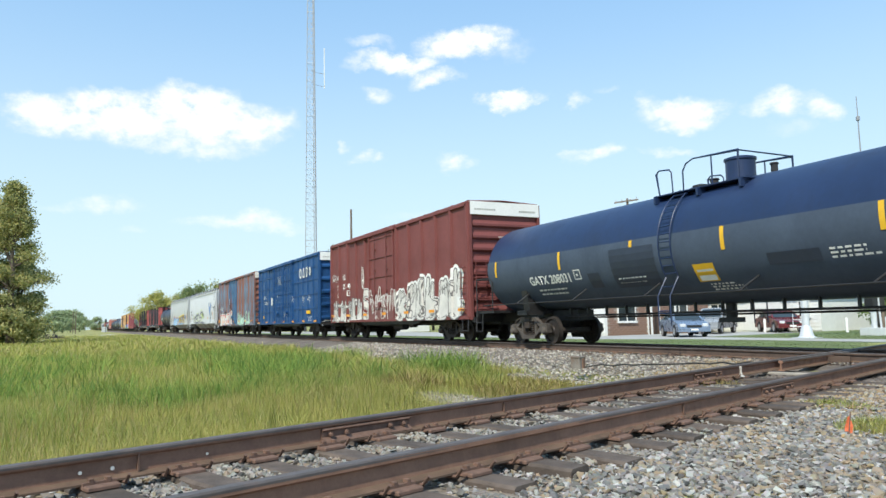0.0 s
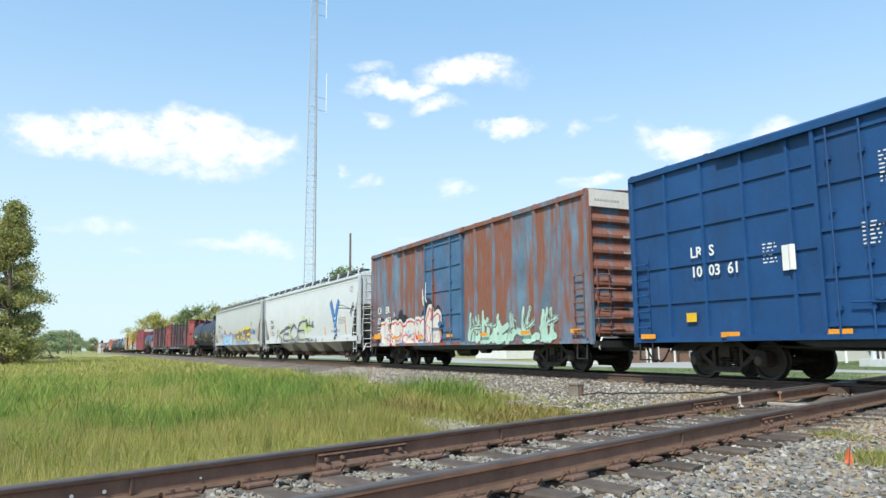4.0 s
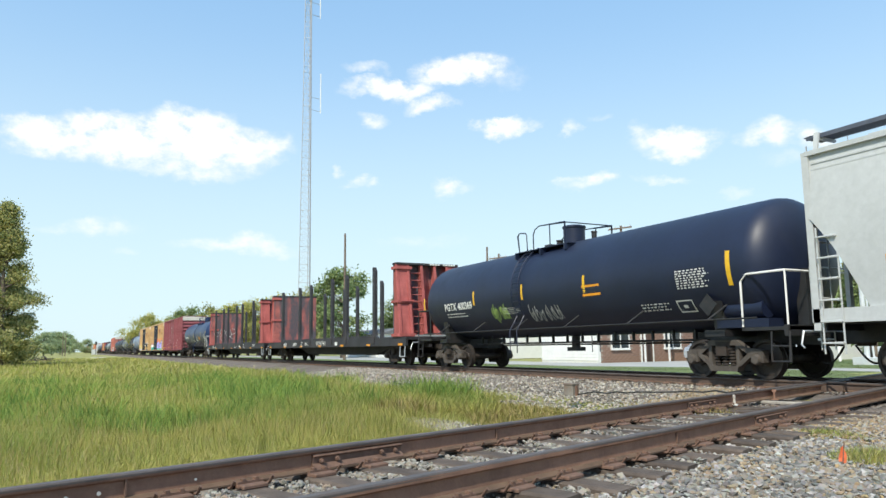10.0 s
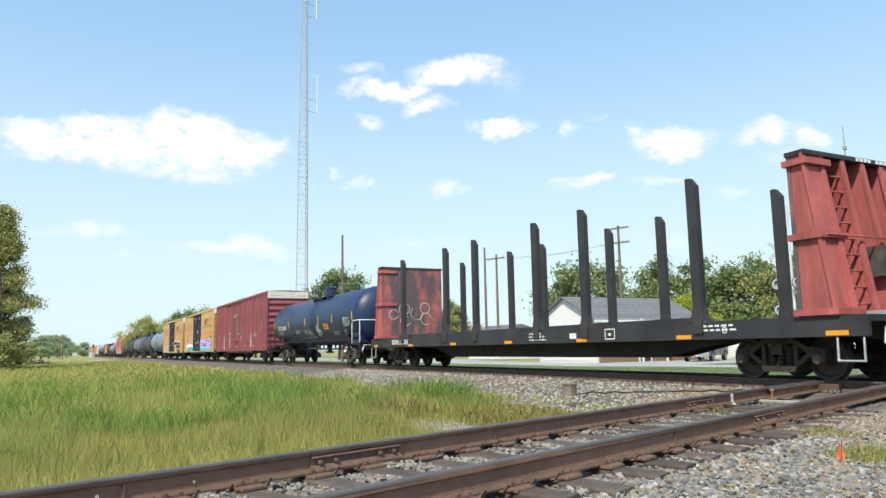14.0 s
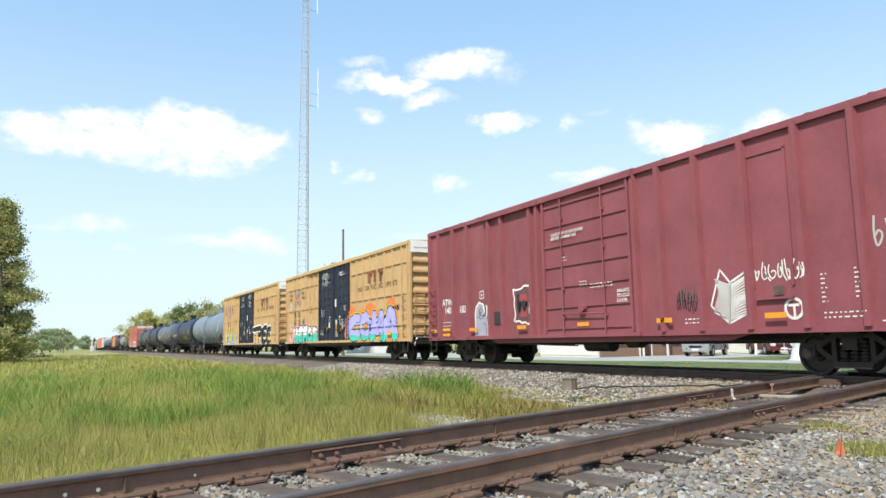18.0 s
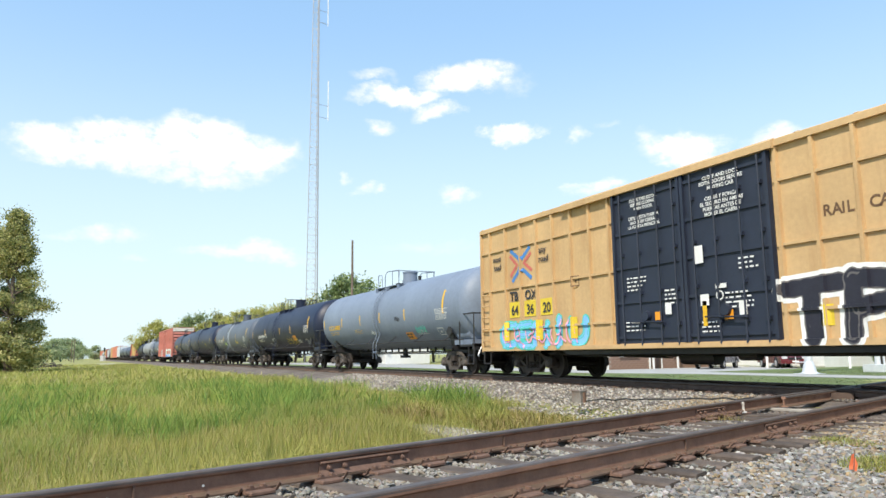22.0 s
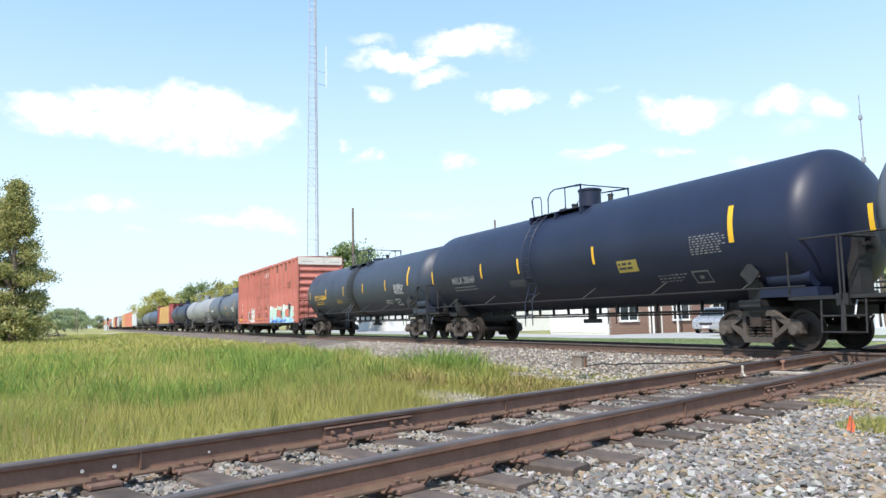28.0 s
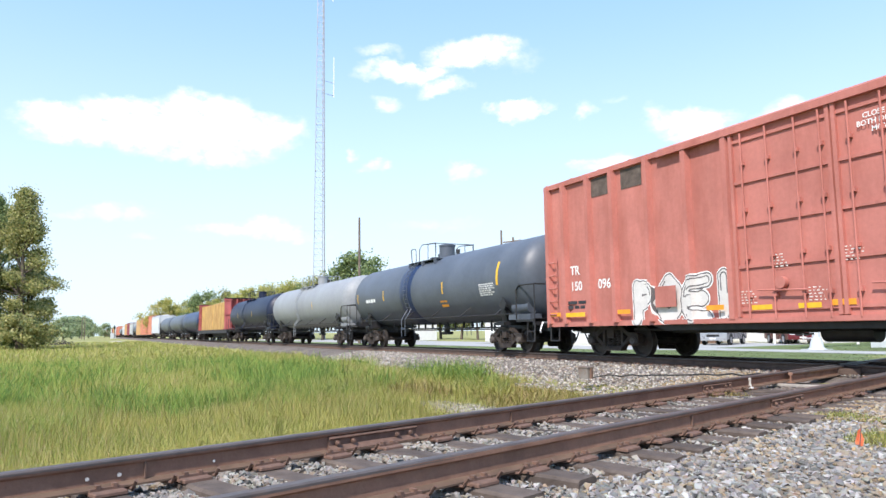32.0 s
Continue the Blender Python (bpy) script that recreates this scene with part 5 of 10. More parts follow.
        if fine:
            ld = once(("bl", paint.name), lambda: ladder_mesh(1.3, 4.2, 9, 0.45, 0.014, paint))
            part("ladder", ld, bulk, at=Matrix.Translation((xi + s * 0.84, -0.56, 0)) @ pose(0, 0, 0, 0, 0, 90 if s > 0 else -90) @ Matrix.Rotation(radians(-8.5), 4, "X") @ pose(0, -0.0, 0))
            if s > 0:
                bw = Geo().lathe([(-0.02, 0.2), (0, 0.24), (0.02, 0.2)], 20, "x", (xi + 0.95, 0.3, 2.35)).cyl((xi + 0.4, 0.3, 2.35), (xi + 0.94, 0.3, 2.35), 0.05, 10).box(xi + 0.3, xi + 0.75, 0.12, 0.5, 2.0, 2.6)
                part("brake_wheel", bw.mesh("brake_wheel", M["truck_brown"], 40), bulk)
                gb = Geo()
                for k in range(10):
                    if k != 4:
                        gb.box(xi + 0.401, xi + 0.405, 0.1 + 0.13 * k, 0.2 + 0.13 * k, bulk_h - 0.01, bulk_h + 0.06)
                tagged(part("small_print", gb.mesh("small_print", M["white"]), bulk), kind="stuff")
            part("grab_iron", Geo().pipe([(xi + s * 0.62, -1.45, 2.75), (xi + s * 0.68, -1.4, 2.75), (xi + s * 0.68, 1.4, 2.75)], 0.018).mesh("grab_iron", paint), bulk)
            part("end_platform", Geo().box(min(s * h, s * (h - 0.4)), max(s * h, s * (h - 0.4)), -0.9, 0.9, 1.22, 1.3).mesh("end_platform", M["galv"]), car)
            st = Geo().pipe([(s * (h - 0.1), -1.5, 0.82), (s * (h - 0.1), -1.52, 0.4), (s * (h - 0.6), -1.52, 0.4), (s * (h - 0.6), -1.5, 0.82)], 0.02)
            part("sill_step", st.mesh("sill_step", M["galv"]), car)
    def surf(x, z):
        return -1.5
    if fine:
        for i in range(7):
            stripe(car, -h + 0.6 + (L - 1.2) * i / 6, 0.86, 0.95, 0.45, surf, M["orange"], "reflective_tape")
    if load:
        for i, (a, b) in enumerate(((-h + 1.6, -0.1), (0.1, h - 1.6))):
            part("cargo_block", Geo().soft(a, b, -1.3, 1.3, 1.24, 4.1, 0.04).mesh("cargo_block", load), car, "weathered yellow wrapped cargo block")
    couplers(car, h + 0.05)
    sets = truck(car, -h + 2.2, gear) + truck(car, h - 2.2, gear)
    TRAIN.append((car, mid, sets))
    return car, surf, h

# ---- the cars in their order ----
M.update({
    "maroon": surface("maroon_car_paint", (0.25, 0.075, 0.09), 0.6, 0, 0.14, 0.8, (0.16, 0.048, 0.05), 0.5, 1.0, 6, spec=0.3, edge=(0.45, 0.68)),
    "dark_maroon": surface("dark_maroon_car_paint", (0.175, 0.055, 0.052), 0.6, 0, 0.14, 0.8, (0.12, 0.042, 0.035), 0.5, 1.0, 6, spec=0.3, edge=(0.45, 0.68)),
    "blue": surface("blue_car_paint", (0.015, 0.067, 0.194), 0.5, 0, 0.15, 0.8, (0.02, 0.035, 0.08), 0.5, 1.0, 5, spec=0.3),
    "rusted": surface("rust_streaked_blue_paint", (0.13, 0.2, 0.28), 0.75, 0, 0.25, 0.9, (0.24, 0.09, 0.05), 0.95, 1.7, 6, bump=0.002, edge=(0.4, 0.54), spec=0.2),
    "rust_door": surface("faded_blue_door_paint", (0.07, 0.15, 0.27), 0.7, 0, 0.2, 1.2, (0.24, 0.085, 0.045), 0.9, 2.5, 6, edge=(0.5, 0.65), spec=0.2),
    "cream": surface("dirty_cream_paint", (0.66, 0.62, 0.57), 0.65, 0, 0.08, 0.8, (0.32, 0.27, 0.22), 0.4, 1.2, 6, spec=0.3),
    "hopper_white": surface("white_hopper_paint", (0.59, 0.61, 0.64), 0.5, 0, 0.04, 0.6, (0.5, 0.48, 0.44), 0.25, 0.9, 5, spec=0.3),
    "hopper_grey": surface("pale_grey_hopper_paint", (0.47, 0.485, 0.49), 0.5, 0, 0.04, 0.6, (0.42, 0.4, 0.36), 0.3, 0.9, 7, spec=0.3),
    "walk": surface("grey_walkway_grating", (0.1, 0.11, 0.14), 0.6, 0.4, 0.2, 6),
    "hopper_dark": surface("grimy_grey_bay_paint", (0.38, 0.37, 0.345), 0.7, 0, 0.2, 1, (0.1, 0.08, 0.07), 0.6, 1.0, 4),
    "tank_blue": surface("blue_black_tank_paint", (0.015, 0.031, 0.085), 0.4, 0, 0.15, 0.6, (0.022, 0.027, 0.045), 0.5, 0.8, 3, spec=0.4),
    "tank_black": surface("black_tank_paint", (0.011, 0.017, 0.042), 0.46, 0, 0.2, 0.6, (0.028, 0.032, 0.045), 0.5, 0.8, 3, spec=0.4),
    "tank_slate": surface("slate_blue_tank_paint", (0.032, 0.044, 0.07), 0.48, 0, 0.15, 0.6, (0.022, 0.03, 0.048), 0.5, 0.8, 3, spec=0.5),
    "dust_dark": surface("repainted_dark_patch", (0.026, 0.036, 0.06), 0.5, 0, 0.12, 1.0),
    "tank_grey": surface("blue_grey_tank_paint", (0.18, 0.22, 0.29), 0.5, 0, 0.1, 0.5, (0.13, 0.155, 0.2), 0.5, 0.7, 4, spec=0.35),
    "tank_dark": surface("faded_dark_tank_paint", (0.085, 0.1, 0.125), 0.45, 0, 0.2, 0.5, (0.15, 0.17, 0.195), 0.6, 0.7, 3, spec=0.4),
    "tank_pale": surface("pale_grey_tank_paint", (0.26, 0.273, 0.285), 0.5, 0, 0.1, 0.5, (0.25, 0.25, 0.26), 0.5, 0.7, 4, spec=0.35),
    "band": surface("pale_worn_band", (0.28, 0.31, 0.34), 0.55, 0, 0.15, 1.2, (0.12, 0.13, 0.15), 0.6, 1.5, 4),
    "bulk_red": surface("red_bulkhead_paint", (0.42, 0.115, 0.108), 0.7, 0, 0.2, 1.2, (0.13, 0.04, 0.035), 0.7, 1.5, 5, spec=0.25),
    "deck": surface("black_flat_car_paint", (0.035, 0.035, 0.04), 0.65, 0, 0.3, 1.2, (0.085, 0.06, 0.055), 0.5, 1.5, 3, spec=0.3),
    "dust": surface("dusty_grey_tank_paint", (0.058, 0.078, 0.115), 0.55, 0, 0.12, 0.7, (0.034, 0.045, 0.07), 0.5, 0.8, 3, spec=0.3),
    "scuffed": surface("scuffed_red_bulkhead_face", (0.4, 0.125, 0.11), 0.8, 0, 0.25, 2.5, (0.095, 0.09, 0.105), 1.0, 1.5, 3, edge=(0.36, 0.54), spec=0.2),
    "railbox": surface("weathered_yellow_paint", (0.53, 0.355, 0.18), 0.6, 0, 0.1, 0.7, (0.33, 0.17, 0.07), 0.45, 1.1, 7, spec=0.3),
    "door_black": surface("black_door_paint", (0.017, 0.023, 0.042), 0.55, 0, 0.2, 1.0, (0.035, 0.04, 0.055), 0.4, 1.2, 4),
    "brick_red": surface("faded_red_car_paint", (0.45, 0.168, 0.135), 0.65, 0, 0.14, 0.8, (0.3, 0.095, 0.07), 0.55, 0.9, 5, spec=0.3, edge=(0.46, 0.66)),
    # far orange cars: aerial haze is put into the base colour as a lighter tone
    "salmon": surface("haze_paled_orange_paint", (0.54, 0.23, 0.15), 0.65, 0, 0.12, 0.8, (0.28, 0.09, 0.05), 0.5, 1.0, 7, spec=0.3),
    "load": surface("weathered_yellow_wrapping", (0.5, 0.3, 0.09), 0.7, 0, 0.2, 1.0, (0.28, 0.12, 0.05), 0.8, 1.6, 4),
    "cap_white": surface("white_end_panel", (0.8, 0.79, 0.77), 0.6, 0, 0.05, 1.0, (0.45, 0.43, 0.4), 0.3, 1.5, 4),
})
W_, Y_ = M["white"], M["yellow"]
mid_stripes = lambda xs: [(x, 2.2, 2.68, 0.1) for x in xs]

car01, s01, _ = tank_car("blue-black tank car with yellow stripes and a railed top platform", -2.6, -22.1, M["tank_blue"], 7.3, stripes=[(x, 2.2, 2.72, 0.11) for x in (-8.6, -5.0, -1.9, 1.05, 4.6, 8.6)], gear="truck_brown", lower=M["dust"], dome_x=0.42, ladder_x=-0.62)
car02, s02, _ = boxcar("maroon box car with white graffiti along its lower side", -22.7, -38.6, M["dark_maroon"], 12, (), (-0.4, 3.1), end_cap=M["cap_white"], post_w=0.18, hats=0.09, z1=5.07)
car03, s03, _ = boxcar("blue box car with a grid of ribs and double doors", -41.0, -56.85, M["blue"], 14, (1.75, 2.6, 3.45, 4.2), (-0.3, 5.0), doors=2, end_cap=M["cap_white"], hats=0.06, post_w=0.09, end_ribs=5, tape_z=0.06)
car04, s04, _ = boxcar("rust-streaked blue box car with red and white graffiti", -58.7, -75.0, M["rusted"], 13, (), (-0.6, 3.2), door_paint=M["rust_door"], end_cap=M["cream"], post_w=0.15, z1=5.07)
car05, s05, h05 = hopper_car("white covered hopper with blue and green graffiti", -76.75, -96.55, M["hopper_white"], M["walk"])
car06, s06, h06 = hopper_car("pale grey covered hopper with yellow and orange graffiti", -98.1, -118.0, M["hopper_grey"], M["walk"])
car07, s07, h07 = tank_car("black tank car with white lettering and yellow stripes", -118.9, -135.4, M["tank_black"], 6.55, stripes=mid_stripes((-7.9, -3.95, -0.9, 2.2)) + [(7.15, 2.0, 2.75, 0.12)], gear="truck_brown", end_rails="cap_white")
car08, s08, h08 = bulkhead_flat("empty black bulkhead flat car with red end walls and stakes", -136.75, -160.3, M["bulk_red"], M["deck"], (8.15, 4.3, 2.0, -1.9, -4.2, -8.2), face=M["scuffed"])
car09, s09, h09 = bulkhead_flat("second empty black bulkhead flat car with red end walls", -161.75, -185.25, M["bulk_red"], M["deck"], (7.9, 3.9, 1.6, -2.1, -4.3, -8.2), face=M["scuffed"])
car10, s10, h10 = tank_car("blue-black tank car with white scrawls", -187.2, -204.0, M["tank_blue"], 6.35, dome_x=1.75, dome_off=-1.6, ladder_x=1.05, stripes=mid_stripes((-7.5, -3.98, -0.46, 2.1, 4.53, 7.6)), gear="truck_brown", end_rails="cap_white")
car11, s11, h11 = boxcar("maroon high box car with widely spaced posts", -205.2, -224.25, M["maroon"], 9, (), (0.1, 3.8), at_posts=[-9.4, -8.65, -7.5, -6.45, -4.95, -4.15, -2.5, -2.1, 2.1, 2.95, 4.12, 5.4, 6.68, 7.85, 8.75, 9.4], end_cap=M["cream"], post_w=0.18, hats=0.12, door_ribs=7, under="maroon")
YB = dict(ribs=(1.53, 2.84, 4.15), at_posts=[s * x for s in (-1, 1) for x in (9.44, 8.86, 7.87, 6.97, 6.06, 5.2, 4.3, 3.45, 2.62)], door=(0.05, 4.9), door_paint=M["door_black"], end_cap=M["cap_white"], doors=2, hats=0.075, post_w=0.1, tape="")
car12, s12, h12 = boxcar("yellow high box car with black double doors and lilac graffiti", -226.2, -245.25, M["railbox"], 14, **YB)
car13, s13, h13 = boxcar("yellow high box car with black and white graffiti", -247.4, -266.3, M["railbox"], 14, **YB)
car14, s14, h14 = tank_car("blue-grey tank car with a railed top platform", -267.4, -285.3, M["tank_grey"], 7.0, dome_x=0.5, ladder_x=0.0, R=1.56, zc=2.55, stripes=mid_stripes((-8.0, -5.0, -2.2, 0.4, 3.3)) + [(7.0, 2.3, 3.2, 0.14)], gear="truck_brown")
car15, s15, h15 = tank_car("black tank car with yellow stripes and small graffiti", -286.0, -304.0, M["tank_black"], 7.15, R=1.55, zc=2.58, stripes=mid_stripes((-8.4, -4.2, 0.2, 3.0)) + [(7.2, 2.4, 3.1, 0.14)], gear="truck_brown")
car16, s16, h16 = tank_car("faded dark grey tank car with a paler middle band", -304.6, -322.0, M["tank_dark"], 7.05, R=1.5, zc=2.54, band=M["band"], stripes=mid_stripes((-8.3, -3.6, -1.2, 2.4)) + [(6.9, 2.3, 3.1, 0.14)], gear="truck_brown")
car17, s17, h17 = tank_car("plain black tank car with yellow stripes", -322.6, -340.1, M["tank_black"], 6.85, R=1.57, zc=2.6, stripes=mid_stripes((-8.1, -4.2, -1.8, 2.0)) + [(6.7, 2.3, 3.1, 0.14)], gear="truck_brown")
car18, s18, h18 = tank_car("blue-black tank car with yellow lettering", -340.5, -358.3, M["tank_slate"], 7.2, dome_x=0.35, ladder_x=-0.2, dome_h=0.05, stripes=mid_stripes((-7.7, -4.5, -1.4, 1.6, 4.6)) + [(7.2, 2.3, 3.1, 0.14)], gear="truck_brown", band=M["black"])
car19, s19, h19 = boxcar("faded red high box car with white graffiti", -359.85, -379.0, M["brick_red"], 13, (), (0.0, 4.85), at_posts=[s * x for s in (-1, 1) for x in (2.55, 3.75, 5.05, 6.4, 7.45, 8.6, 9.4)], end_cap=M["cream"], doors=2, post_w=0.2, hats=0.15, vents=True, z1=5.06)
car20, s20, h20 = tank_car("dark blue-grey tank car with yellow stripes", -380.2, -397.6, M["tank_dark"], 6.6, band=M["tank_blue"], stripes=mid_stripes((-7.6, -4.0, -1.2, 2.4)) + [(6.7, 2.3, 3.1, 0.14)])
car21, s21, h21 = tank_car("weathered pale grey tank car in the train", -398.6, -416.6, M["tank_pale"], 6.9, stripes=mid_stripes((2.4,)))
car22, s22, h22 = tank_car("plain black tank car behind the grey one", -417.6, -435.2, M["tank_black"], 6.8, stripes=mid_stripes((-4.0, 2.4)))
car23, s23, h23 = bulkhead_flat("bulkhead flat car loaded with weathered yellow stacks", -436.3, -457.3, M["bulk_red"], M["deck"], (), load=M["load"], fine=False)

# the rear of the train, only seen far off; its orange cars carry haze in their paint
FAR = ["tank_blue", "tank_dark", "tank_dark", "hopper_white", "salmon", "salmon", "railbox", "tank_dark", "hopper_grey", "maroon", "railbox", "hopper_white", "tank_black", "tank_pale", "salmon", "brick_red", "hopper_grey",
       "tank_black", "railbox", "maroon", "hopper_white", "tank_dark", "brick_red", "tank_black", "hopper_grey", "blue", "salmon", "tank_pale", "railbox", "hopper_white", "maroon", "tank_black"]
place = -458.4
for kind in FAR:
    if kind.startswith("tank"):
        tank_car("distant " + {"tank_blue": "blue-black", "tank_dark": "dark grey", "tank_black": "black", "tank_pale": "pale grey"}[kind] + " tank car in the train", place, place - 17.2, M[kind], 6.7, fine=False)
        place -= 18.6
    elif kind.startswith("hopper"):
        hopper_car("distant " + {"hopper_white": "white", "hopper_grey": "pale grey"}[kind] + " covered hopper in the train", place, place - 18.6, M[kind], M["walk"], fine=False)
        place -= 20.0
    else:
        boxcar("distant " + {"salmon": "pale orange", "railbox": "yellow", "maroon": "maroon", "brick_red": "red", "blue": "blue"}[kind] + " box car in the train", place, place - 17.6, M[kind], 9, fine=False)
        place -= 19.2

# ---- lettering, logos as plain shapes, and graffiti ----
K_ = once("ink_letters", lambda: surface("black_lettering", (0.03, 0.03, 0.035), 0.6))
BROWN = once("brown_letters", lambda: surface("brown_lettering", (0.13, 0.07, 0.035), 0.65))
MAHOG = once("logo_brown", lambda: surface("faded_brown_logo", (0.22, 0.07, 0.04), 0.65, 0, 0.2, 4))
LY = M["yellow"]


def block(car, x0, x1, z0, z1, surf, mat, name="plain_panel", lift=0.005):
    g = Geo()
    patch(g, x0, x1, z0, z1, surf, lift, max(1, int((x1 - x0) / (0.25 if x1 - x0 > 1.5 else 0.03))), max(1, int((z1 - z0) / 0.15)))
    return part(name, g.mesh(name, mat), car)


def frame_mark(car, x, z, w, h, surf, mat):
    g = Geo()
    for a, b, c, d in ((0, w, 0, 0.03), (0, w, h - 0.03, h), (0, 0.03, 0, h), (w - 0.03, w, 0, h), (w * 0.35, w * 0.6, h * 0.35, h * 0.6)):
        patch(g, x + a, x + b, z + c, z + d, surf, 0.005, 1, 2)
    part("square_mark", g.mesh("square_mark", mat), car)


def ring_mark(car, x, z, r, surf, mat, w=0.06):
    g = Geo()
    ribbon(g, [(x + r * math.cos(6.28318 * i / 20), z + r * math.sin(6.28318 * i / 20)) for i in range(21)], w, surf, 0.006)
    part("ring_mark", g.mesh("ring_mark", mat), car)


# tank car with two-tone shell
letters(car01, "GATX 208031", -6.7, 1.83, 0.26, W_, s01)
frame_mark(car01, -4.4, 1.87, 0.3, 0.28, s01, W_)
small_print(car01, -6.4, 1.68, 1.9, 2, s01, W_, 0.045, 0.12, 1)
small_print(car01, -2.6, 1.98, 1.2, 4, s01, W_, 0.04, 0.09, 2)
small_print(car01, 3.5, 2.0, 1.0, 3, s01, W_, 0.04, 0.08, 3)
small_print(car01, 0.3, 1.5, 0.9, 3, s01, W_, 0.03, 0.06, 4)
block(car01, 0.05, 0.65, 1.55, 1.95, s01, LY, "yellow_notice")
block(car01, 0.12, 0.6, 1.57, 1.82, s01, W_, "notice_sheet", 0.009)
block(car01, 2.1, 3.3, 1.78, 2.02, s01, M["dust_dark"], "dark_patch", 0.009)
block(car01, -3.8, -3.3, 1.6, 2.0, s01, M["dust_dark"], "dark_patch", 0.009)
block(car01, -2.75, -1.1, 1.55, 2.55, s01, M["dust_dark"], "dark_patch", 0.007)

# maroon box car
letters(car02, "NO", -7.1, 3.08, 0.27, W_, s02)
letters(car02, "KL", -6.05, 3.08, 0.27, W_, s02)
for wd, x in (("56", -7.0), ("05", -6.05), ("49", -5.25)):
    letters(car02, wd, x, 2.58, 0.27, W_, s02)
frame_mark(car02, -5.2, 2.2, 0.28, 0.28, s02, W_)
small_print(car02, -7.0, 2.4, 0.5, 3, s02, W_, 0.04, 0.09, 5)
graffiti(car02, -7.75, -3.1, 0.84, 2.05, s02, 21, "chalk", "slate", "", 7, 0.2, edge=0.035, inner=0.7)
graffiti(car02, -3.0, -2.0, 0.84, 2.35, s02, 26, "chalk", "slate", "white", 1, 0.3, word="S", edge=0.05, inner=0.5, grow=0.03)
graffiti(car02, -1.9, 1.3, 0.84, 2.25, s02, 22, "maroon", "chalk", "", 4, 0.24, edge=0.06, inner=0.8)
graffiti(car02, 1.3, 7.4, 0.84, 2.35, s02, 23, "chalk", "slate", "white", 6, 0.42, edge=0.055, inner=0.85, grow=0.03, rise=0.03)
scrawl(car02, -3.2, -2.6, 2.4, 3.4, s02, 24, "white", 0.07, 2)
scrawl(car02, -7.8, -7.2, 3.0, 3.4, s02, 25, "white", 0.03, 2)
block(car02, 7.0, 7.45, 1.3, 1.65, s02, W_, "data_panel", 0.03)

# blue box car: four big plain white shapes for its name
for x, poly in ((3.75, [(0.3 + 0.3 * math.cos(0.785 * k + 0.39), 0.3 + 0.32 * math.sin(0.785 * k + 0.39)) for k in range(8)]), (4.65, [(0, 0), (0.56, 0), (0.36, 0.6), (0.2, 0.6)]),
                (5.5, [(0.18, 0), (0.38, 0), (0.5, 0.6), (0.06, 0.6)]), (6.35, [(0.28, 0), (0.5, 0.3), (0.28, 0.6), (0.06, 0.3)])):
    ring = Geo()
    run_ = [(3.9 + 0.82 * (x - 3.75) + 0.72 * a, 3.72 + 0.85 * b) for a, b in poly]
    for k in range(len(run_)):
        ribbon(ring, [run_[k], run_[(k + 1) % len(run_)]], 0.11, lambda a, b: -1.56, 0.012 + 0.002 * (k % 3))
    part("logo_shape", ring.mesh("logo_shape", W_), car03)
letters(car03, "LR  S", -6.0, 2.72, 0.24, W_, s03, lift=0.065)
letters(car03, "10  03  61", -6.0, 2.28, 0.24, W_, s03, lift=0.065)
for x, z, w, n, k in ((-1.5, 4.1, 1.1, 6, 31), (4.3, 2.5, 0.5, 6, 32), (5.4, 2.6, 0.8, 5, 33), (-4.1, 2.8, 0.35, 4, 34), (1.9, 2.6, 0.5, 3, 35), (-1.9, 2.9, 0.4, 4, 36), (0.2, 1.6, 0.6, 3, 37), (5.6, 1.25, 0.9, 3, 38)):
    small_print(car03, x, z, w, n + 2, s03, W_, 0.026, 0.075, k)
block(car03, 5.65, 6.3, 1.42, 1.62, s03, LY, "yellow_notice", 0.07)
block(car03, -6.2, -5.9, 1.28, 1.48, s03, LY, "yellow_notice", 0.07)
block(car03, -3.6, -3.3, 2.2, 2.7, s03, W_, "data_panel", 0.07)

# rust-streaked box car
letters(car04, "CO", -7.45, 2.3, 0.3, W_, s04)
letters(car04, "ER", -6.5, 2.3, 0.3, W_, s04)
letters(car04, "171", -7.5, 1.82, 0.3, W_, s04)
letters(car04, "653", -6.5, 1.82, 0.3, W_, s04)
small_print(car04, -7.4, 1.7, 0.45, 3, s04, W_, 0.05, 0.13, 41)
block(car04, -7.5, -6.75, 1.15, 1.38, s04, M["orange"], "amber_notice", 0.16)
graffiti(car04, -6.9, -0.7, 0.84, 2.0, s04, 44, "chalk", "red", "chalk", 5, 0.5, cloud="ink", edge=0.07, inner=0.7, grow=0.05, mist=0.18, rise=0.03, lean=0.25)
g44, r44 = Geo(), random.Random(44)
for i in range(9):
    rr = r44.uniform(0.05, 0.13)
    blob(g44, -6.7 + 0.75 * i, 0.98 if i % 3 == 0 else r44.uniform(1.3, 2.2), rr, rr, lambda x, z: -1.6, 0.03, r44, 12)
tagged(part("graffiti_dots", g44.mesh("graffiti_dots", spray("sky", PAINTS["sky"])), car04), kind="stuff")
graffiti(car04, 1.3, 6.6, 0.86, 1.95, s04, 46, "mint", "slate", "", 6, 0.22, edge=0.025, inner=0.5)
scrawl(car04, -2.6, -2.0, 2.4, 3.2, s04, 47, "white", 0.06, 2)

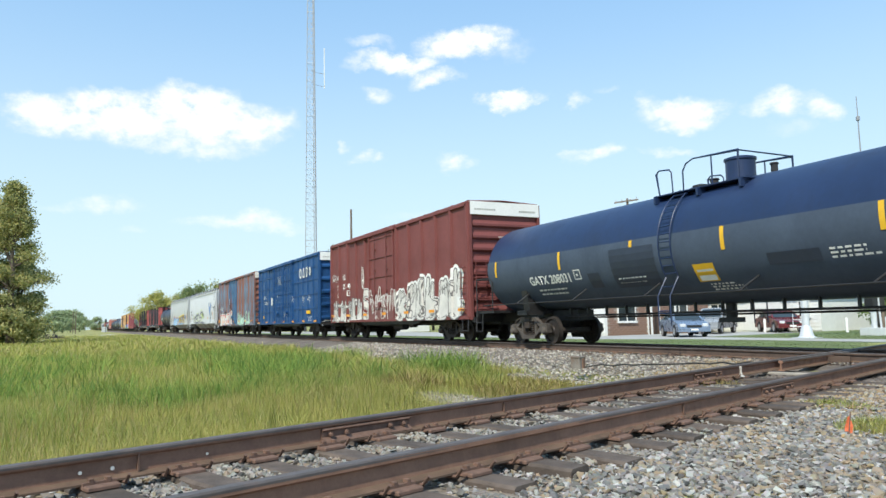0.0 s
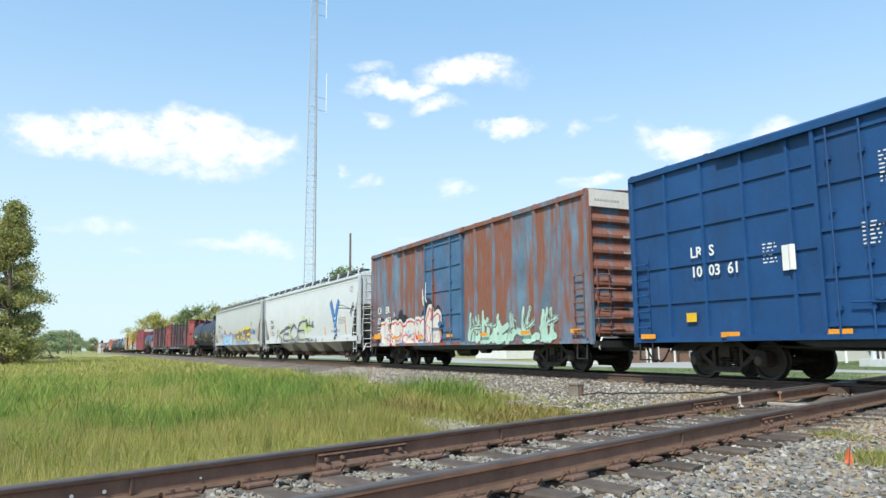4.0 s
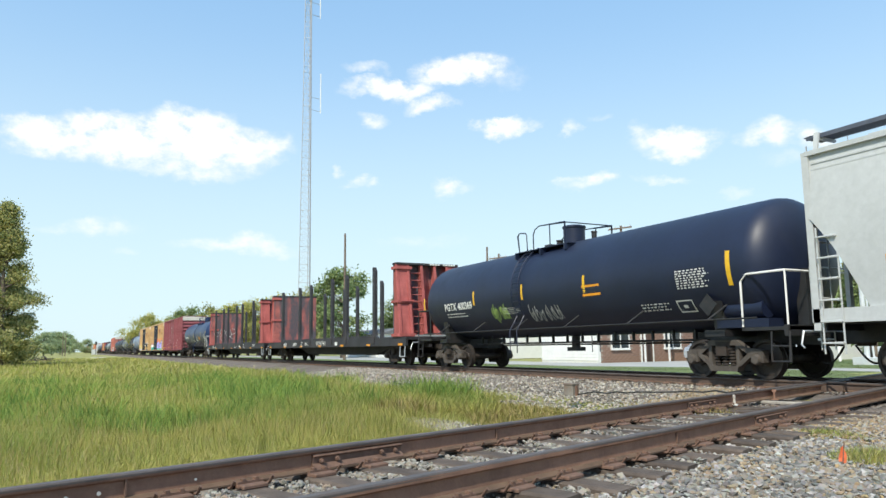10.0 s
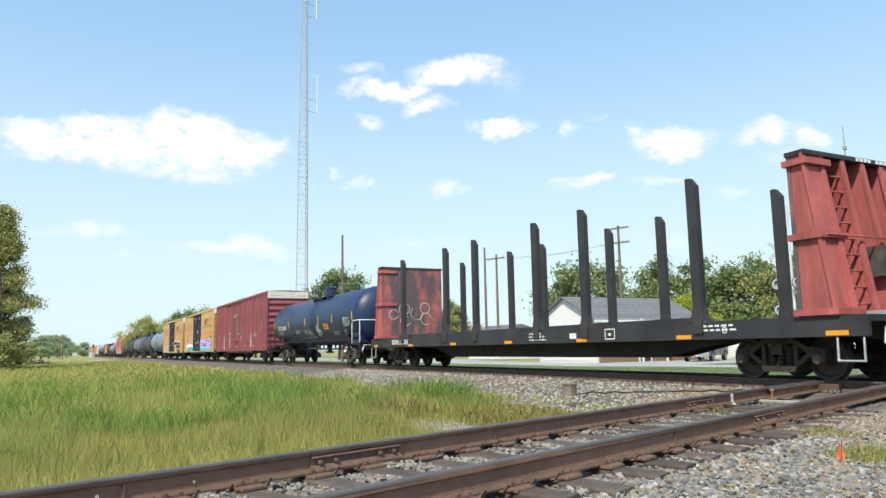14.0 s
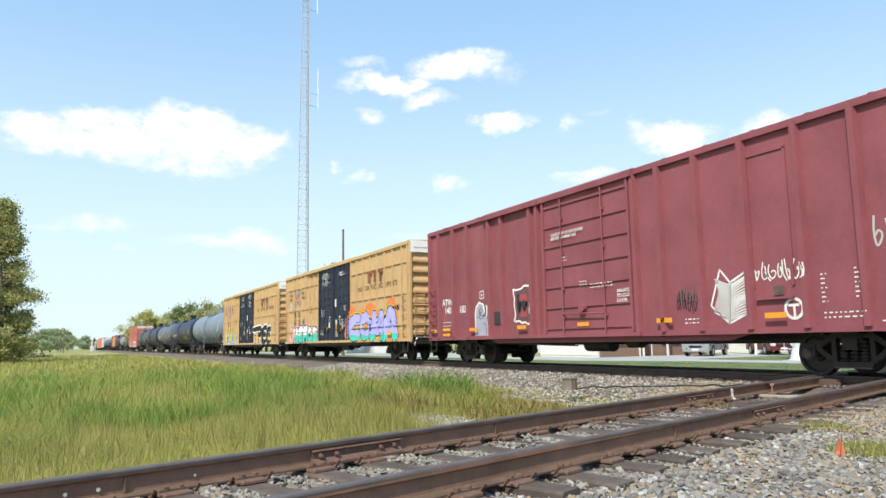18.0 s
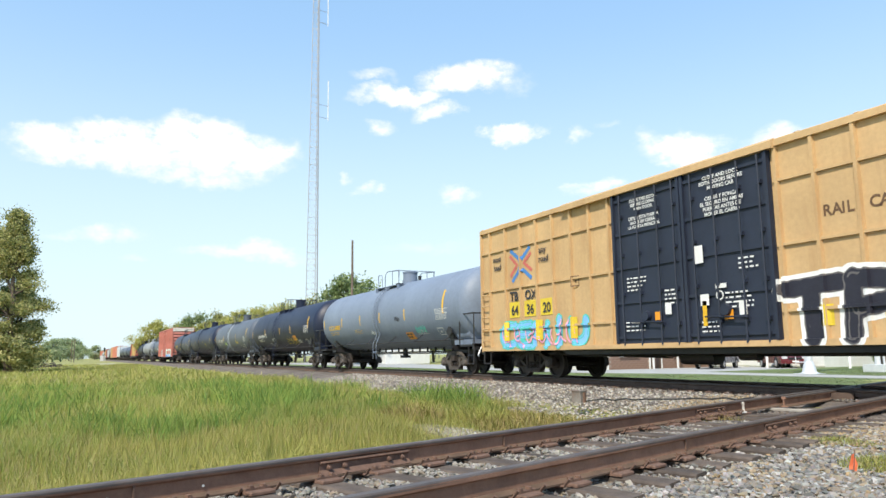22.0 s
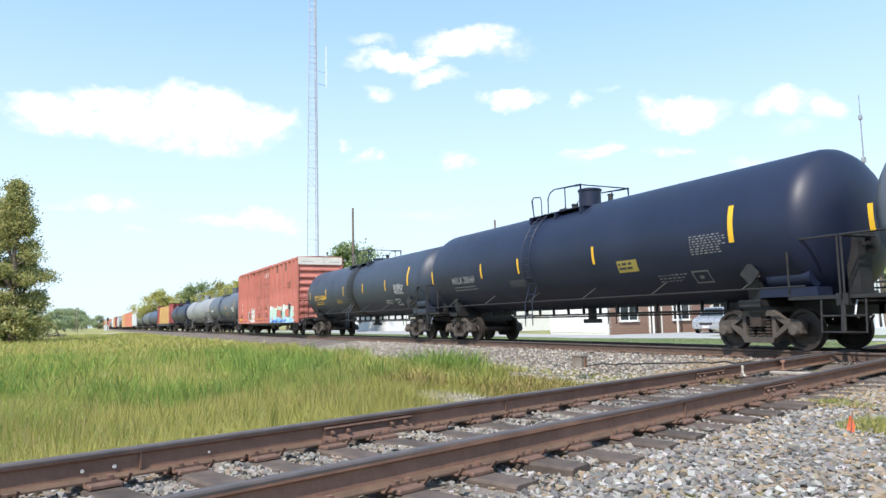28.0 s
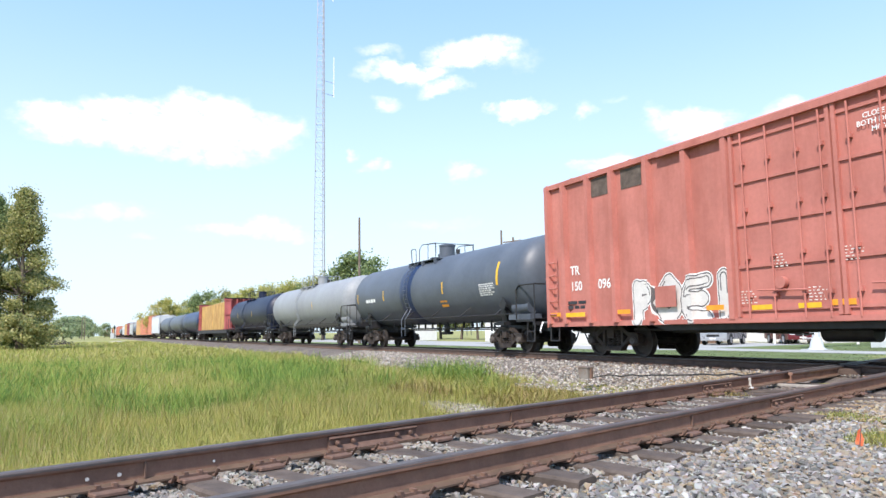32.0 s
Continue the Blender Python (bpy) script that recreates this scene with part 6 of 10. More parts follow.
# white hopper
letters(car05, "PINX", -8.1, 2.5, 0.25, K_, s05)
letters(car05, "462412", -8.1, 2.15, 0.25, K_, s05)
small_print(car05, -8.0, 1.95, 0.9, 3, s05, K_, 0.05, 0.12, 51)
graffiti(car05, -6.5, 0.7, 1.16, 2.02, s05, 52, "dusk", "chalk", "", 4, 0.19, word="KEOE", edge=0.04, inner=0.9, cloud="olive", rise=0.17, mist=-0.03, lean=0.35)
block(car05, -5.3, 1.4, 1.13, 1.37, s05, spray("navy", PAINTS["navy"]), "graffiti_ground", 0.006)
scrawl(car05, -5.2, 1.3, 1.14, 1.36, s05, 58, "white", 0.03, 7)
scrawl(car05, 0.75, 2.5, 1.95, 2.35, lambda x, z: s05(x, z) - 0.02, 54, "ink", 0.05, 3, word="#46")
scrawl(car05, 0.3, 1.7, 1.7, 2.5, s05, 59, "olive", 0.22, 2)
scrawl(car05, 1.5, 3.1, 1.15, 1.35, lambda x, z: s05(x, z) - 0.02, 55, "ink", 0.04, 4, word="5416")
sl = Geo()
for pts in ([(5.55, 3.3), (6.05, 2.6), (6.3, 2.05), (6.3, 1.25)], [(6.95, 3.28), (6.6, 2.7), (6.32, 2.1)]):
    ribbon(sl, pts, 0.4, s05, 0.006)
part("graffiti_outline", sl.mesh("graffiti_outline", spray("ink", PAINTS["ink"])), car05, "spray-painted blue forked shape")
sl = Geo()
for pts in ([(5.55, 3.26), (6.05, 2.6), (6.3, 2.05), (6.3, 1.3)], [(6.93, 3.24), (6.6, 2.7), (6.32, 2.1)]):
    ribbon(sl, pts, 0.29, s05, 0.011)
part("graffiti_fill", sl.mesh("graffiti_fill", spray("blue2", (0.05, 0.2, 0.55))), car05)
sl = Geo()
for z in (1.5, 1.75, 2.05, 2.3):
    ribbon(sl, [(6.15, z), (6.3, z + 0.04), (6.45, z + 0.1)], 0.05, s05, 0.016)
part("graffiti_highlight", sl.mesh("graffiti_highlight", spray("white", PAINTS["white"])), car05)
sl = Geo()
for dz in (0.0, -0.18):
    ribbon(sl, [(6.6, 3.05 + dz), (7.6, 2.98 + dz * 0.8), (8.9, 2.72)], 0.03, s05, 0.007)
for dx, dz in ((0.35, 0.35), (0.5, 0.15), (-0.3, -0.25), (-0.1, -0.4), (0.25, -0.1)):
    ribbon(sl, curve([(8.95, 2.72), (8.95 + dx * 0.5 + 0.1, 2.72 + dz * 0.4), (8.95 + dx, 2.72 + dz), (8.95 + dx * 0.6, 2.72 + dz * 0.8), (8.95, 2.72)], random.Random(3), 0.02), 0.04, s05, 0.007)
tagged(part("graffiti_tag", sl.mesh("graffiti_tag", spray("ink", PAINTS["ink"])), car05), kind="stuff")
small_print(car05, 6.9, 2.35, 1.1, 5, s05, K_, 0.03, 0.075, 56)
small_print(car05, 5.6, 1.75, 1.9, 2, s05, K_, 0.03, 0.075, 57)
small_print(car05, 8.6, 3.9, 0.6, 5, s05, K_, 0.03, 0.07, 58)
for x, z0, z1 in ((-8.25, 1.6, 2.2), (-6.4, 1.5, 2.0), (-4.2, 1.5, 2.0), (4.45, 1.5, 1.95), (7.95, 1.5, 2.4)):
    stripe(car05, x, z0, z1, 0.12, s05, M["orange"])
for i in range(9):
    block(car05, -8.6 + 2.1 * i, -8.45 + 2.1 * i, 1.2, 1.28, s05, MAHOG, "small_plate")

# pale grey hopper
letters(car06, "PINX", -8.0, 2.75, 0.28, K_, s06)
letters(car06, "2041", -7.95, 2.3, 0.28, K_, s06)
frame_mark(car06, -6.6, 2.6, 0.28, 0.28, s06, K_)
small_print(car06, -7.9, 2.1, 0.9, 2, s06, K_, 0.05, 0.14, 61)
graffiti(car06, -6.0, -1.2, 1.08, 2.1, s06, 62, "pale_sky", "blue", "white", 4, 0.3, word="NESE", cloud="clay", edge=0.06, inner=0.75, grow=0.03, mist=0.13, lean=0.3)
scrawl(car06, -0.95, 0.35, 1.65, 2.05, s06, 63, "blue", 0.13, 3, word="NME")
scrawl(car06, -0.95, 0.35, 1.65, 2.05, lambda x, z: s06(x, z) - 0.005, 63, "sky", 0.07, 3, word="NME")
graffiti(car06, 0.5, 6.3, 1.32, 2.25, s06, 64, "umber", "blue", "", 4, 0.36, word="EAJE", fill2="tan", edge=0.06, inner=0, part2=0.36, rise=0.09, lean=0.06)
g6 = Geo()
for i, rows in enumerate((((0.9, 0.1, 0.95), (0.48, 0.35, 0.9)), ((0.92, 0.3, 0.8), (0.4, 0.45, 0.75)), ((0.95, 0.15, 0.95), (0.3, -0.05, 0.4)), ((0.9, 0.05, 1.02), (0.5, 0.3, 0.95), (0.1, 0.4, 1.0)))):
    for v, u0, u1 in rows:
        z = 1.32 + 0.93 * (1 + 0.09 * i) * v
        ribbon(g6, [(0.5 + 1.45 * (i + u0), z - 0.02), (0.5 + 1.45 * (i + u1), z + 0.08)], 0.17, s06, 0.022)
tagged(part("graffiti_highlight", g6.mesh("graffiti_highlight", spray("yellow", PAINTS["yellow"])), car06), "yellow upper faces of the spray-painted letters", kind="stuff")
block(car06, 0.2, 6.0, 1.13, 1.37, s06, spray("tan", PAINTS["tan"]), "graffiti_ground")
scrawl(car06, 0.3, 5.6, 1.15, 1.35, s06, 65, "sky", 0.09, 6)
scrawl(car06, 7.3, 8.2, 1.9, 2.3, s06, 66, "blue", 0.06, 4)
scrawl(car06, -6.7, -6.0, 1.65, 2.2, s06, 67, "clay", 0.05, 3)
small_print(car06, 6.4, 2.9, 0.8, 3, s06, K_, 0.035, 0.12, 68)
small_print(car06, 6.4, 2.35, 1.2, 6, s06, K_, 0.035, 0.085, 69)
for x, z0, z1 in ((-8.4, 1.5, 2.25), (-5.7, 1.55, 1.95), (-2.6, 1.6, 2.05), (0.4, 1.5, 1.9), (5.9, 1.5, 1.9), (8.75, 1.5, 2.4)):
    stripe(car06, x, z0, z1, 0.12, s06, M["orange"], lift=0.02)

# tank cars: numbers, data panels, small tags
def tank_marks(car, surf, words, x, h, seed, col=W_, panel=(6.0, 2.35), notice=(2.2, 2.05), data=W_, sign="orange"):
    letters(car, words, x, 2.1, h, col, surf)
    small_print(car, x + 0.1, 1.98, 1.7, 2, surf, col, 0.035, 0.1, seed)
    small_print(car, x + 4.0, 2.0, 1.1, 4, surf, col, 0.022, 0.055, seed + 1)
    small_print(car, panel[0], panel[1], 1.15, 8, surf, data, 0.026, 0.056, seed + 2)
    small_print(car, 4.2, 1.75, 1.0, 3, surf, data, 0.03, 0.07, seed + 3)
    frame_mark(car, panel[0] - 0.2, 1.5, 0.5, 0.28, surf, data)
    if notice:
        block(car, notice[0], notice[0] + 0.75, notice[1] - 0.3, notice[1], surf, M[sign], "amber_notice")
        small_print(car, notice[0] + 0.05, notice[1] - 0.06, 0.6, 2, surf, K_, 0.06, 0.11, seed + 4)


DULL = once("dull_letters", lambda: surface("faded_grey_lettering", (0.2, 0.2, 0.21), 0.6, 0, 0.15, 5))
M["mustard"] = surface("faded_mustard_notice", (0.3, 0.24, 0.06), 0.6, 0, 0.15, 5)
tank_marks(car07, s07, "PGTX 400369", -6.2, 0.26, 71, panel=(5.6, 2.45), notice=(2.1, 2.4))
scrawl(car07, -2.9, -1.9, 1.6, 2.1, s07, 75, "lime", 0.03, 4)
scrawl(car07, -0.7, 0.9, 1.5, 1.95, s07, 76, "grey", 0.03, 6)
letters(car08, "RDRX", -7.75, 0.94, 0.2, W_, s08)
letters(car08, "800274", -5.5, 0.94, 0.2, W_, s08)
frame_mark(car08, -3.7, 0.9, 0.28, 0.28, s08, W_)
ring_mark(car09, 8.6, 1.03, 0.06, s09, W_, 0.02)
scrawl(car08, -0.7, 1.1, 0.93, 1.2, s08, 81, "white", 0.03, 6)
small_print(car08, -2.9, 1.12, 0.6, 2, s08, W_, 0.05, 0.1, 82)
block(car08, 2.6, 3.0, 0.92, 1.1, s08, W_, "data_panel")
letters(car09, "RDRX 800263", -9.3, 0.95, 0.2, W_, s09)
frame_mark(car09, 4.7, 0.9, 0.4, 0.28, s09, W_)
block(car09, 3.2, 3.5, 0.95, 1.1, s09, W_, "data_panel")
small_print(car09, 1.2, 1.15, 0.9, 3, s09, W_, 0.04, 0.09, 91)
small_print(car09, 8.0, 1.15, 1.0, 2, s09, W_, 0.04, 0.09, 92)
g9, x9 = Geo(), -(h09 - 1.35) + 0.006
for y, r0, z, a0, a1 in ((-0.95, 0.22, 2.3, 0.4, 5.9), (-0.42, 0.26, 2.55, 0.0, 6.28), (-0.38, 0.24, 2.0, 1.0, 6.0), (0.2, 0.3, 2.35, 2.2, 6.6), (0.62, 0.24, 2.6, 0.0, 6.28), (0.66, 0.26, 2.1, 0.2, 5.2)):
    g9.pipe([(x9, y + r0 * math.cos(a0 + (a1 - a0) * i / 14), z + r0 * math.sin(a0 + (a1 - a0) * i / 14)) for i in range(15)], 0.012, 5)
tagged(part("graffiti_tag", g9.mesh("graffiti_tag", spray("chalk", PAINTS["chalk"])), car09), "pale spray-painted rings on the red end wall", kind="stuff")
tank_marks(car10, s10, "PGTX 500039", -6.75, 0.26, 101, panel=(6.2, 2.4), notice=(2.95, 2.2))
scrawl(car10, -1.0, 0.6, 1.68, 1.98, s10, 105, "chalk", 0.022, 9)
scrawl(car10, -1.6, 1.0, 1.47, 1.6, s10, 106, "chalk", 0.014, 18)
scrawl(car10, 1.5, 2.3, 1.55, 2.15, s10, 107, "white", 0.05, 3)

# maroon high box car
letters(car11, "ATW", -8.5, 2.1, 0.25, W_, s11)
letters(car11, "140", -8.32, 1.8, 0.25, W_, s11)
letters(car11, "183", -7.18, 1.8, 0.25, W_, s11)
frame_mark(car11, -5.7, 2.2, 0.28, 0.28, s11, W_)
small_print(car11, -8.45, 1.5, 0.8, 3, s11, W_, 0.03, 0.13, 111)
block(car11, -8.3, -7.5, 0.98, 1.08, s11, M["orange"], "amber_notice", 0.1)
block(car11, -8.3, -7.5, 1.18, 1.26, s11, LY, "yellow_notice", 0.1)
for name, w, lift, col in (("graffiti_outline", 0.14, 0.006, "white"), ("graffiti_fill", 0.0, 0.011, "mauve")):
    g = Geo()
    patch(g, -5.98 - w / 2, -5.2 + w / 2, 0.86, 1.62, s11, lift, 36, 3)
    ribbon(g, [(-5.88, 1.6), (-5.84, 1.84), (-5.72, 1.94), (-5.58, 1.9), (-5.55, 1.65)], 0.24 + w, s11, lift)
    ribbon(g, [(-5.18, 1.5), (-5.14, 1.8), (-5.18, 2.0)], 0.12 + w, s11, lift)
    tagged(part(name, g.mesh(name, spray(col, PAINTS[col])), car11), "rounded grey spray-painted figure with a white outline", kind="stuff")
g = Geo()
for line in ([(-5.85, 1.6), (-5.6, 1.52), (-5.4, 1.62), (-5.32, 1.9)], [(-5.75, 1.84), (-5.6, 1.9), (-5.5, 1.8), (-5.62, 1.72), (-5.75, 1.8)], [(-5.45, 1.4), (-5.3, 1.3), (-5.25, 1.0)], [(-5.22, 1.45), (-5.18, 1.85)]):
    ribbon(g, line, 0.03, s11, 0.015)
tagged(part("graffiti_line", g.mesh("graffiti_line", spray("dusk", PAINTS["dusk"])), car11), kind="stuff")
block(car11, -4.74, -4.27, 1.32, 1.72, s11, K_, "vent_plate", 0.03)
block(car11, -3.45, -2.65, 1.4, 2.35, s11, spray("maroon_dim", (0.13, 0.06, 0.065)), "graffiti_ground", 0.006)
block(car11, -3.22, -2.82, 1.5, 2.2, s11, spray("red_worn", (0.34, 0.06, 0.06)), "graffiti_ground", 0.009)
r11, g = random.Random(5), Geo()
for a, b in (((-3.52, 1.34), (-2.58, 1.3)), ((-2.58, 1.3), (-2.6, 2.42)), ((-2.6, 2.42), (-3.55, 2.38)), ((-3.55, 2.38), (-3.52, 1.34))):
    ribbon(g, [(a[0] + (b[0] - a[0]) * i / 7 + r11.uniform(-0.05, 0.05), a[1] + (b[1] - a[1]) * i / 7 + r11.uniform(-0.05, 0.05)) for i in range(8)], 0.06, s11, 0.01)
tagged(part("graffiti_outline", g.mesh("graffiti_outline", spray("white", PAINTS["white"])), car11), "jagged white spray-painted frame round a red square", kind="stuff")
scrawl(car11, -3.35, -2.75, 1.55, 2.2, lambda x, z: s11(x, z) - 0.01, 113, "ink", 0.12, 2)
letters(car11, "CLOSE AND LATCH DOORS\nBEFORE MOVING CAR", -1.35, 3.75, 0.085, W_, s11)
letters(car11, "UNLATCH\nTO CLOSE\nDOOR", 1.4, 1.95, 0.09, W_, s11)
scrawl(car11, 5.5, 6.75, 1.84, 2.24, s11, 114, "white", 0.028, 7)
scrawl(car11, 3.3, 4.0, 1.35, 1.8, s11, 110, "ink", 0.022, 4)
scrawl(car11, 3.35, 3.95, 1.45, 1.95, s11, 115, "slate", 0.018, 5)
g = Geo()
for a, b, c, d in ((5.45, 6.42, 4.48, 4.54), (5.45, 5.5, 1.75, 4.5), (6.37, 6.42, 1.75, 4.5)):
    g.box(a, b, -1.53, -1.5, c, d)
part("hatch_frame", g.mesh("hatch_frame", M["maroon"]), car11)
block(car11, 5.95, 6.18, 1.58, 1.76, s11, M["tie"], "small_plate", 0.03)
part("hatch_lip", Geo().box(5.55, 6.4, -1.58, -1.5, 1.5, 1.54).mesh("hatch_lip", M["maroon"]), car11)
scrawl(car11, 8.0, 8.7, 2.2, 2.9, s11, 116, "grey", 0.04, 3)
# a hatched double shield, a ring mark and a small framed piece
ring_mark(car11, 6.36, 1.3, 0.19, s11, W_)
block(car11, 6.24, 6.48, 1.34, 1.39, s11, W_, "ring_bar", 0.008)
block(car11, 6.34, 6.39, 1.14, 1.34, s11, W_, "ring_bar", 0.008)
g = Geo()
ribbon(g, [(4.33, 1.45), (4.62, 2.22), (4.87, 1.92), (5.3, 2.12), (5.28, 1.25), (4.8, 1.06), (4.33, 1.45)], 0.045, s11, 0.006)
ribbon(g, [(4.87, 1.92), (4.8, 1.06)], 0.06, s11, 0.006)
for k in range(17):
    f = k / 16
    ribbon(g, [(4.42 + 0.14 * max(0, 1 - abs(2 * f - 0.7)), 2.02 - 0.72 * f), (4.86 - 0.06 * f, 1.86 - 0.74 * f)], 0.024, s11, 0.006)
    ribbon(g, [(4.87 - 0.06 * f, 1.86 - 0.72 * f), (5.27, 2.02 - 0.74 * f + 0.03 * math.sin(7 * k))], 0.028, s11, 0.006)
tagged(part("graffiti_shield", g.mesh("graffiti_shield", spray("white", PAINTS["white"])), car11), "spray-painted white hatched open book", kind="stuff")
for x, z, w, n in ((6.96, 1.92, 0.13, 7), (7.62, 1.98, 0.13, 7), (6.98, 1.2, 0.9, 2), (8.05, 1.02, 0.45, 3), (-0.9, 3.1, 0.3, 2), (0.35, 2.25, 1.0, 2), (-0.1, 2.35, 0.35, 2), (3.55, 1.2, 0.6, 2)):
    small_print(car11, x, z, w, n, s11, W_, 0.025, 0.085, int(117 + 10 * w + n))

# yellow box cars
def railcar_marks(car, surf, num, seed):
    up = lambda x, z: surf(x, z) - 0.0
    letters(car, "next", -8.66, 3.78, 0.2, K_, surf, lift=0.03)
    letters(car, "load", -8.62, 3.5, 0.2, K_, surf, lift=0.03)
    letters(car, "any", -5.93, 3.78, 0.2, K_, surf, lift=0.03)
    letters(car, "road", -5.95, 3.5, 0.2, K_, surf, lift=0.03)
    letters(car, "TB", -7.63, 2.42, 0.3, K_, surf, lift=0.03)
    letters(car, "OX", -6.75, 2.42, 0.3, K_, surf, lift=0.03)
    for i, n in enumerate(num):
        letters(car, n, -7.57 + 0.89 * i, 1.97, 0.3, K_, surf, lift=0.03)
    bl, rd = Geo(), Geo()
    c, z = -7.0, 3.56
    ribbon(bl, [(c - 0.58, z + 0.5), (c - 0.1, z + 0.2), (c - 0.02, z), (c - 0.1, z - 0.2), (c - 0.5, z - 0.52)], 0.13, surf, 0.006)
    ribbon(bl, [(c + 0.56, z + 0.5), (c + 0.08, z + 0.16)], 0.13, surf, 0.006)
    ribbon(bl, [(c + 0.62, z - 0.5), (c + 0.1, z - 0.16)], 0.13, surf, 0.006)
    ribbon(rd, [(c - 0.62, z + 0.33), (c - 0.2, z), (c - 0.6, z - 0.34)], 0.11, surf, 0.009)
    ribbon(rd, [(c + 0.62, z + 0.3), (c + 0.2, z + 0.02), (c + 0.66, z - 0.26)], 0.11, surf, 0.009)
    part("logo_shape", bl.mesh("logo_shape", spray("logo_blue", (0.06, 0.2, 0.48))), car)
    part("logo_shape", rd.mesh("logo_shape", spray("logo_red", (0.52, 0.13, 0.1))), car)
    lg = Geo()
    for x in (4.95, 5.6, 6.25):
        patch(lg, x, x + 0.5, 3.95, 4.1, surf, 0.08, 3, 1)
        patch(lg, x + 0.16, x + 0.34, 3.55, 3.95, surf, 0.08, 2, 2)
    part("logo_shape", lg.mesh("logo_shape", MAHOG), car)
    px = 3.55
    for ch in "RAIL CAR POOLING EXPERTS":
        if any(abs(px + 0.08 - a) < 0.14 for a in (3.45, 4.3, 5.2, 6.06, 6.97, 7.87)):
            px += 0.14
        if ch != " ":
            letters(car, ch, px, 3.25, 0.22, BROWN, surf)
        px += 0.1 if ch in " I" else 0.19
    for x, zz, w, n in ((-1.9, 2.6, 0.7, 4), (-0.6, 2.2, 0.5, 4), (1.2, 2.0, 0.8, 4), (-2.0, 1.5, 0.7, 3), (0.5, 1.4, 0.6, 3), (1.6, 2.7, 0.5, 3)):
        small_print(car, x, zz, w, n, surf, W_, 0.035, 0.1, seed + int(x * 10) + 40)
    block(car, 0.35, 0.65, 2.7, 3.1, surf, W_, "data_panel", 0.012)
    block(car, 0.5, 0.75, 1.75, 2.0, surf, W_, "data_panel", 0.012)
    block(car, 7.35, 7.8, 1.12, 1.3, surf, LY, "yellow_notice", 0.1)
    frame_mark(car, -4.3, 2.6, 0.3, 0.3, surf, BROWN)
    for x, zz, w, h, m in ((-0.95, 1.5, 0.22, 0.2, "orange"), (1.15, 1.42, 0.24, 0.2, "orange"), (0.55, 1.3, 0.12, 0.55, "yellow"), (-0.6, 1.62, 0.2, 0.26, "white"), (1.55, 1.5, 0.2, 0.3, "white"), (0.95, 2.1, 0.3, 0.1, "white")):
        block(car, x, x + w, zz, zz + h, surf, M[m], "data_panel", 0.012)
    ring_mark(car, 1.05, 1.95, 0.09, surf, W_, 0.03)


letters(car12, "CIERRE Y BLOQUEE\nAMBAS PUERTAS ANTES\nDE MOVER EL CARRO\nCLOSE AND LOCK\nBOTH DOORS BEFORE\nMOVING CAR", -1.2, 4.5, 0.085, W_, s12, align="CENTER")
small_print(car12, 0.9, 4.45, 1.0, 2, s12, W_, 0.06, 0.12, 127)
letters(car13, "CLOSE THIS DOOR\nBEFORE CLOSING\nMAIN DOOR\n\nCIERRE ESTA PUERTA\nANTES DE CERRAR\nLA PUERTA PRINCIPAL", -1.2, 4.5, 0.082, W_, s13, align="CENTER")
letters(car13, "CLOSE AND LOCK\nBOTH DOORS BEFORE\nMOVING CAR\n\nCIERRE Y PONGA\nEL SEGURO EN AMBAS\nPUERTAS ANTES DE\nMOVER EL CARRO", 1.25, 4.55, 0.086, W_, s13, align="CENTER")
railcar_marks(car12, s12, ("67", "20", "42"), 121)
railcar_marks(car13, s13, ("64", "36", "20"), 131)
graffiti(car12, 2.3, 8.3, 0.84, 2.2, s12, 122, "lilac", "ink", "gold", 4, 0.5, cloud="orange", fill2="teal", word="COMA", edge=0.05, inner=0.12, part2=0.24, grow=0.05, lean=0.06, mist=0.2, rise=0.02)
graffiti(car12, -7.7, -2.9, 0.86, 1.85, s12, 123, "white", "ink", "pink", 5, 0.32, word="HEMOS", fill2="teal", edge=0.07, inner=0.15, part2=0.5, grow=0.06, lean=0.05)
g12, r12 = Geo(), random.Random(12)
for x, z, a, b in ((-8.25, 1.1, 0.42, 0.3), (-7.95, 1.35, 0.35, 0.28), (-2.75, 1.05, 0.3, 0.25)):
    blob(g12, x, z, a, b, s12, 0.006, r12)
tagged(part("graffiti_cloud", g12.mesh("graffiti_cloud", spray("pink", PAINTS["pink"])), car12), "pink spray-painted cloud", kind="stuff")
scrawl(car12, -8.72, -8.0, 2.95, 3.3, s12, 124, "white", 0.1, 4)
scrawl(car12, -8.5, -7.95, 1.65, 2.05, s12, 126, "white", 0.05, 4)
scrawl(car12, 7.9, 8.5, 2.15, 2.4, s12, 125, "ink", 0.03, 4)
graffiti(car13, 2.5, 7.6, 0.85, 2.15, s13, 132, "ink", "slate", "white", 4, 0.3, word="TPEE", edge=0.03, inner=0.3, grow=0.09)
for x in (3.3, 4.55, 5.9, 6.9):
    block(car13, x, x + 0.3, 1.2, 1.6, s13, spray("gold", PAINTS["gold"]), "graffiti_ground", 0.003)
graffiti(car13, -8.3, -3.6, 0.9, 1.75, s13, 133, "sky", "teal", "", 5, 0.2, word="CEHIU", edge=0.05, inner=0.7)
for x in (-7.7, -6.82, -5.93):
    block(car13, x, x + 0.68, 1.88, 2.38, s13, spray("gold", PAINTS["gold"]), "graffiti_ground", 0.012)
scrawl(car13, -8.3, -4.0, 1.0, 1.6, lambda x, z: DRAPE[s13][2](x, z) - 0.03, 134, "pink", 0.05, 6)
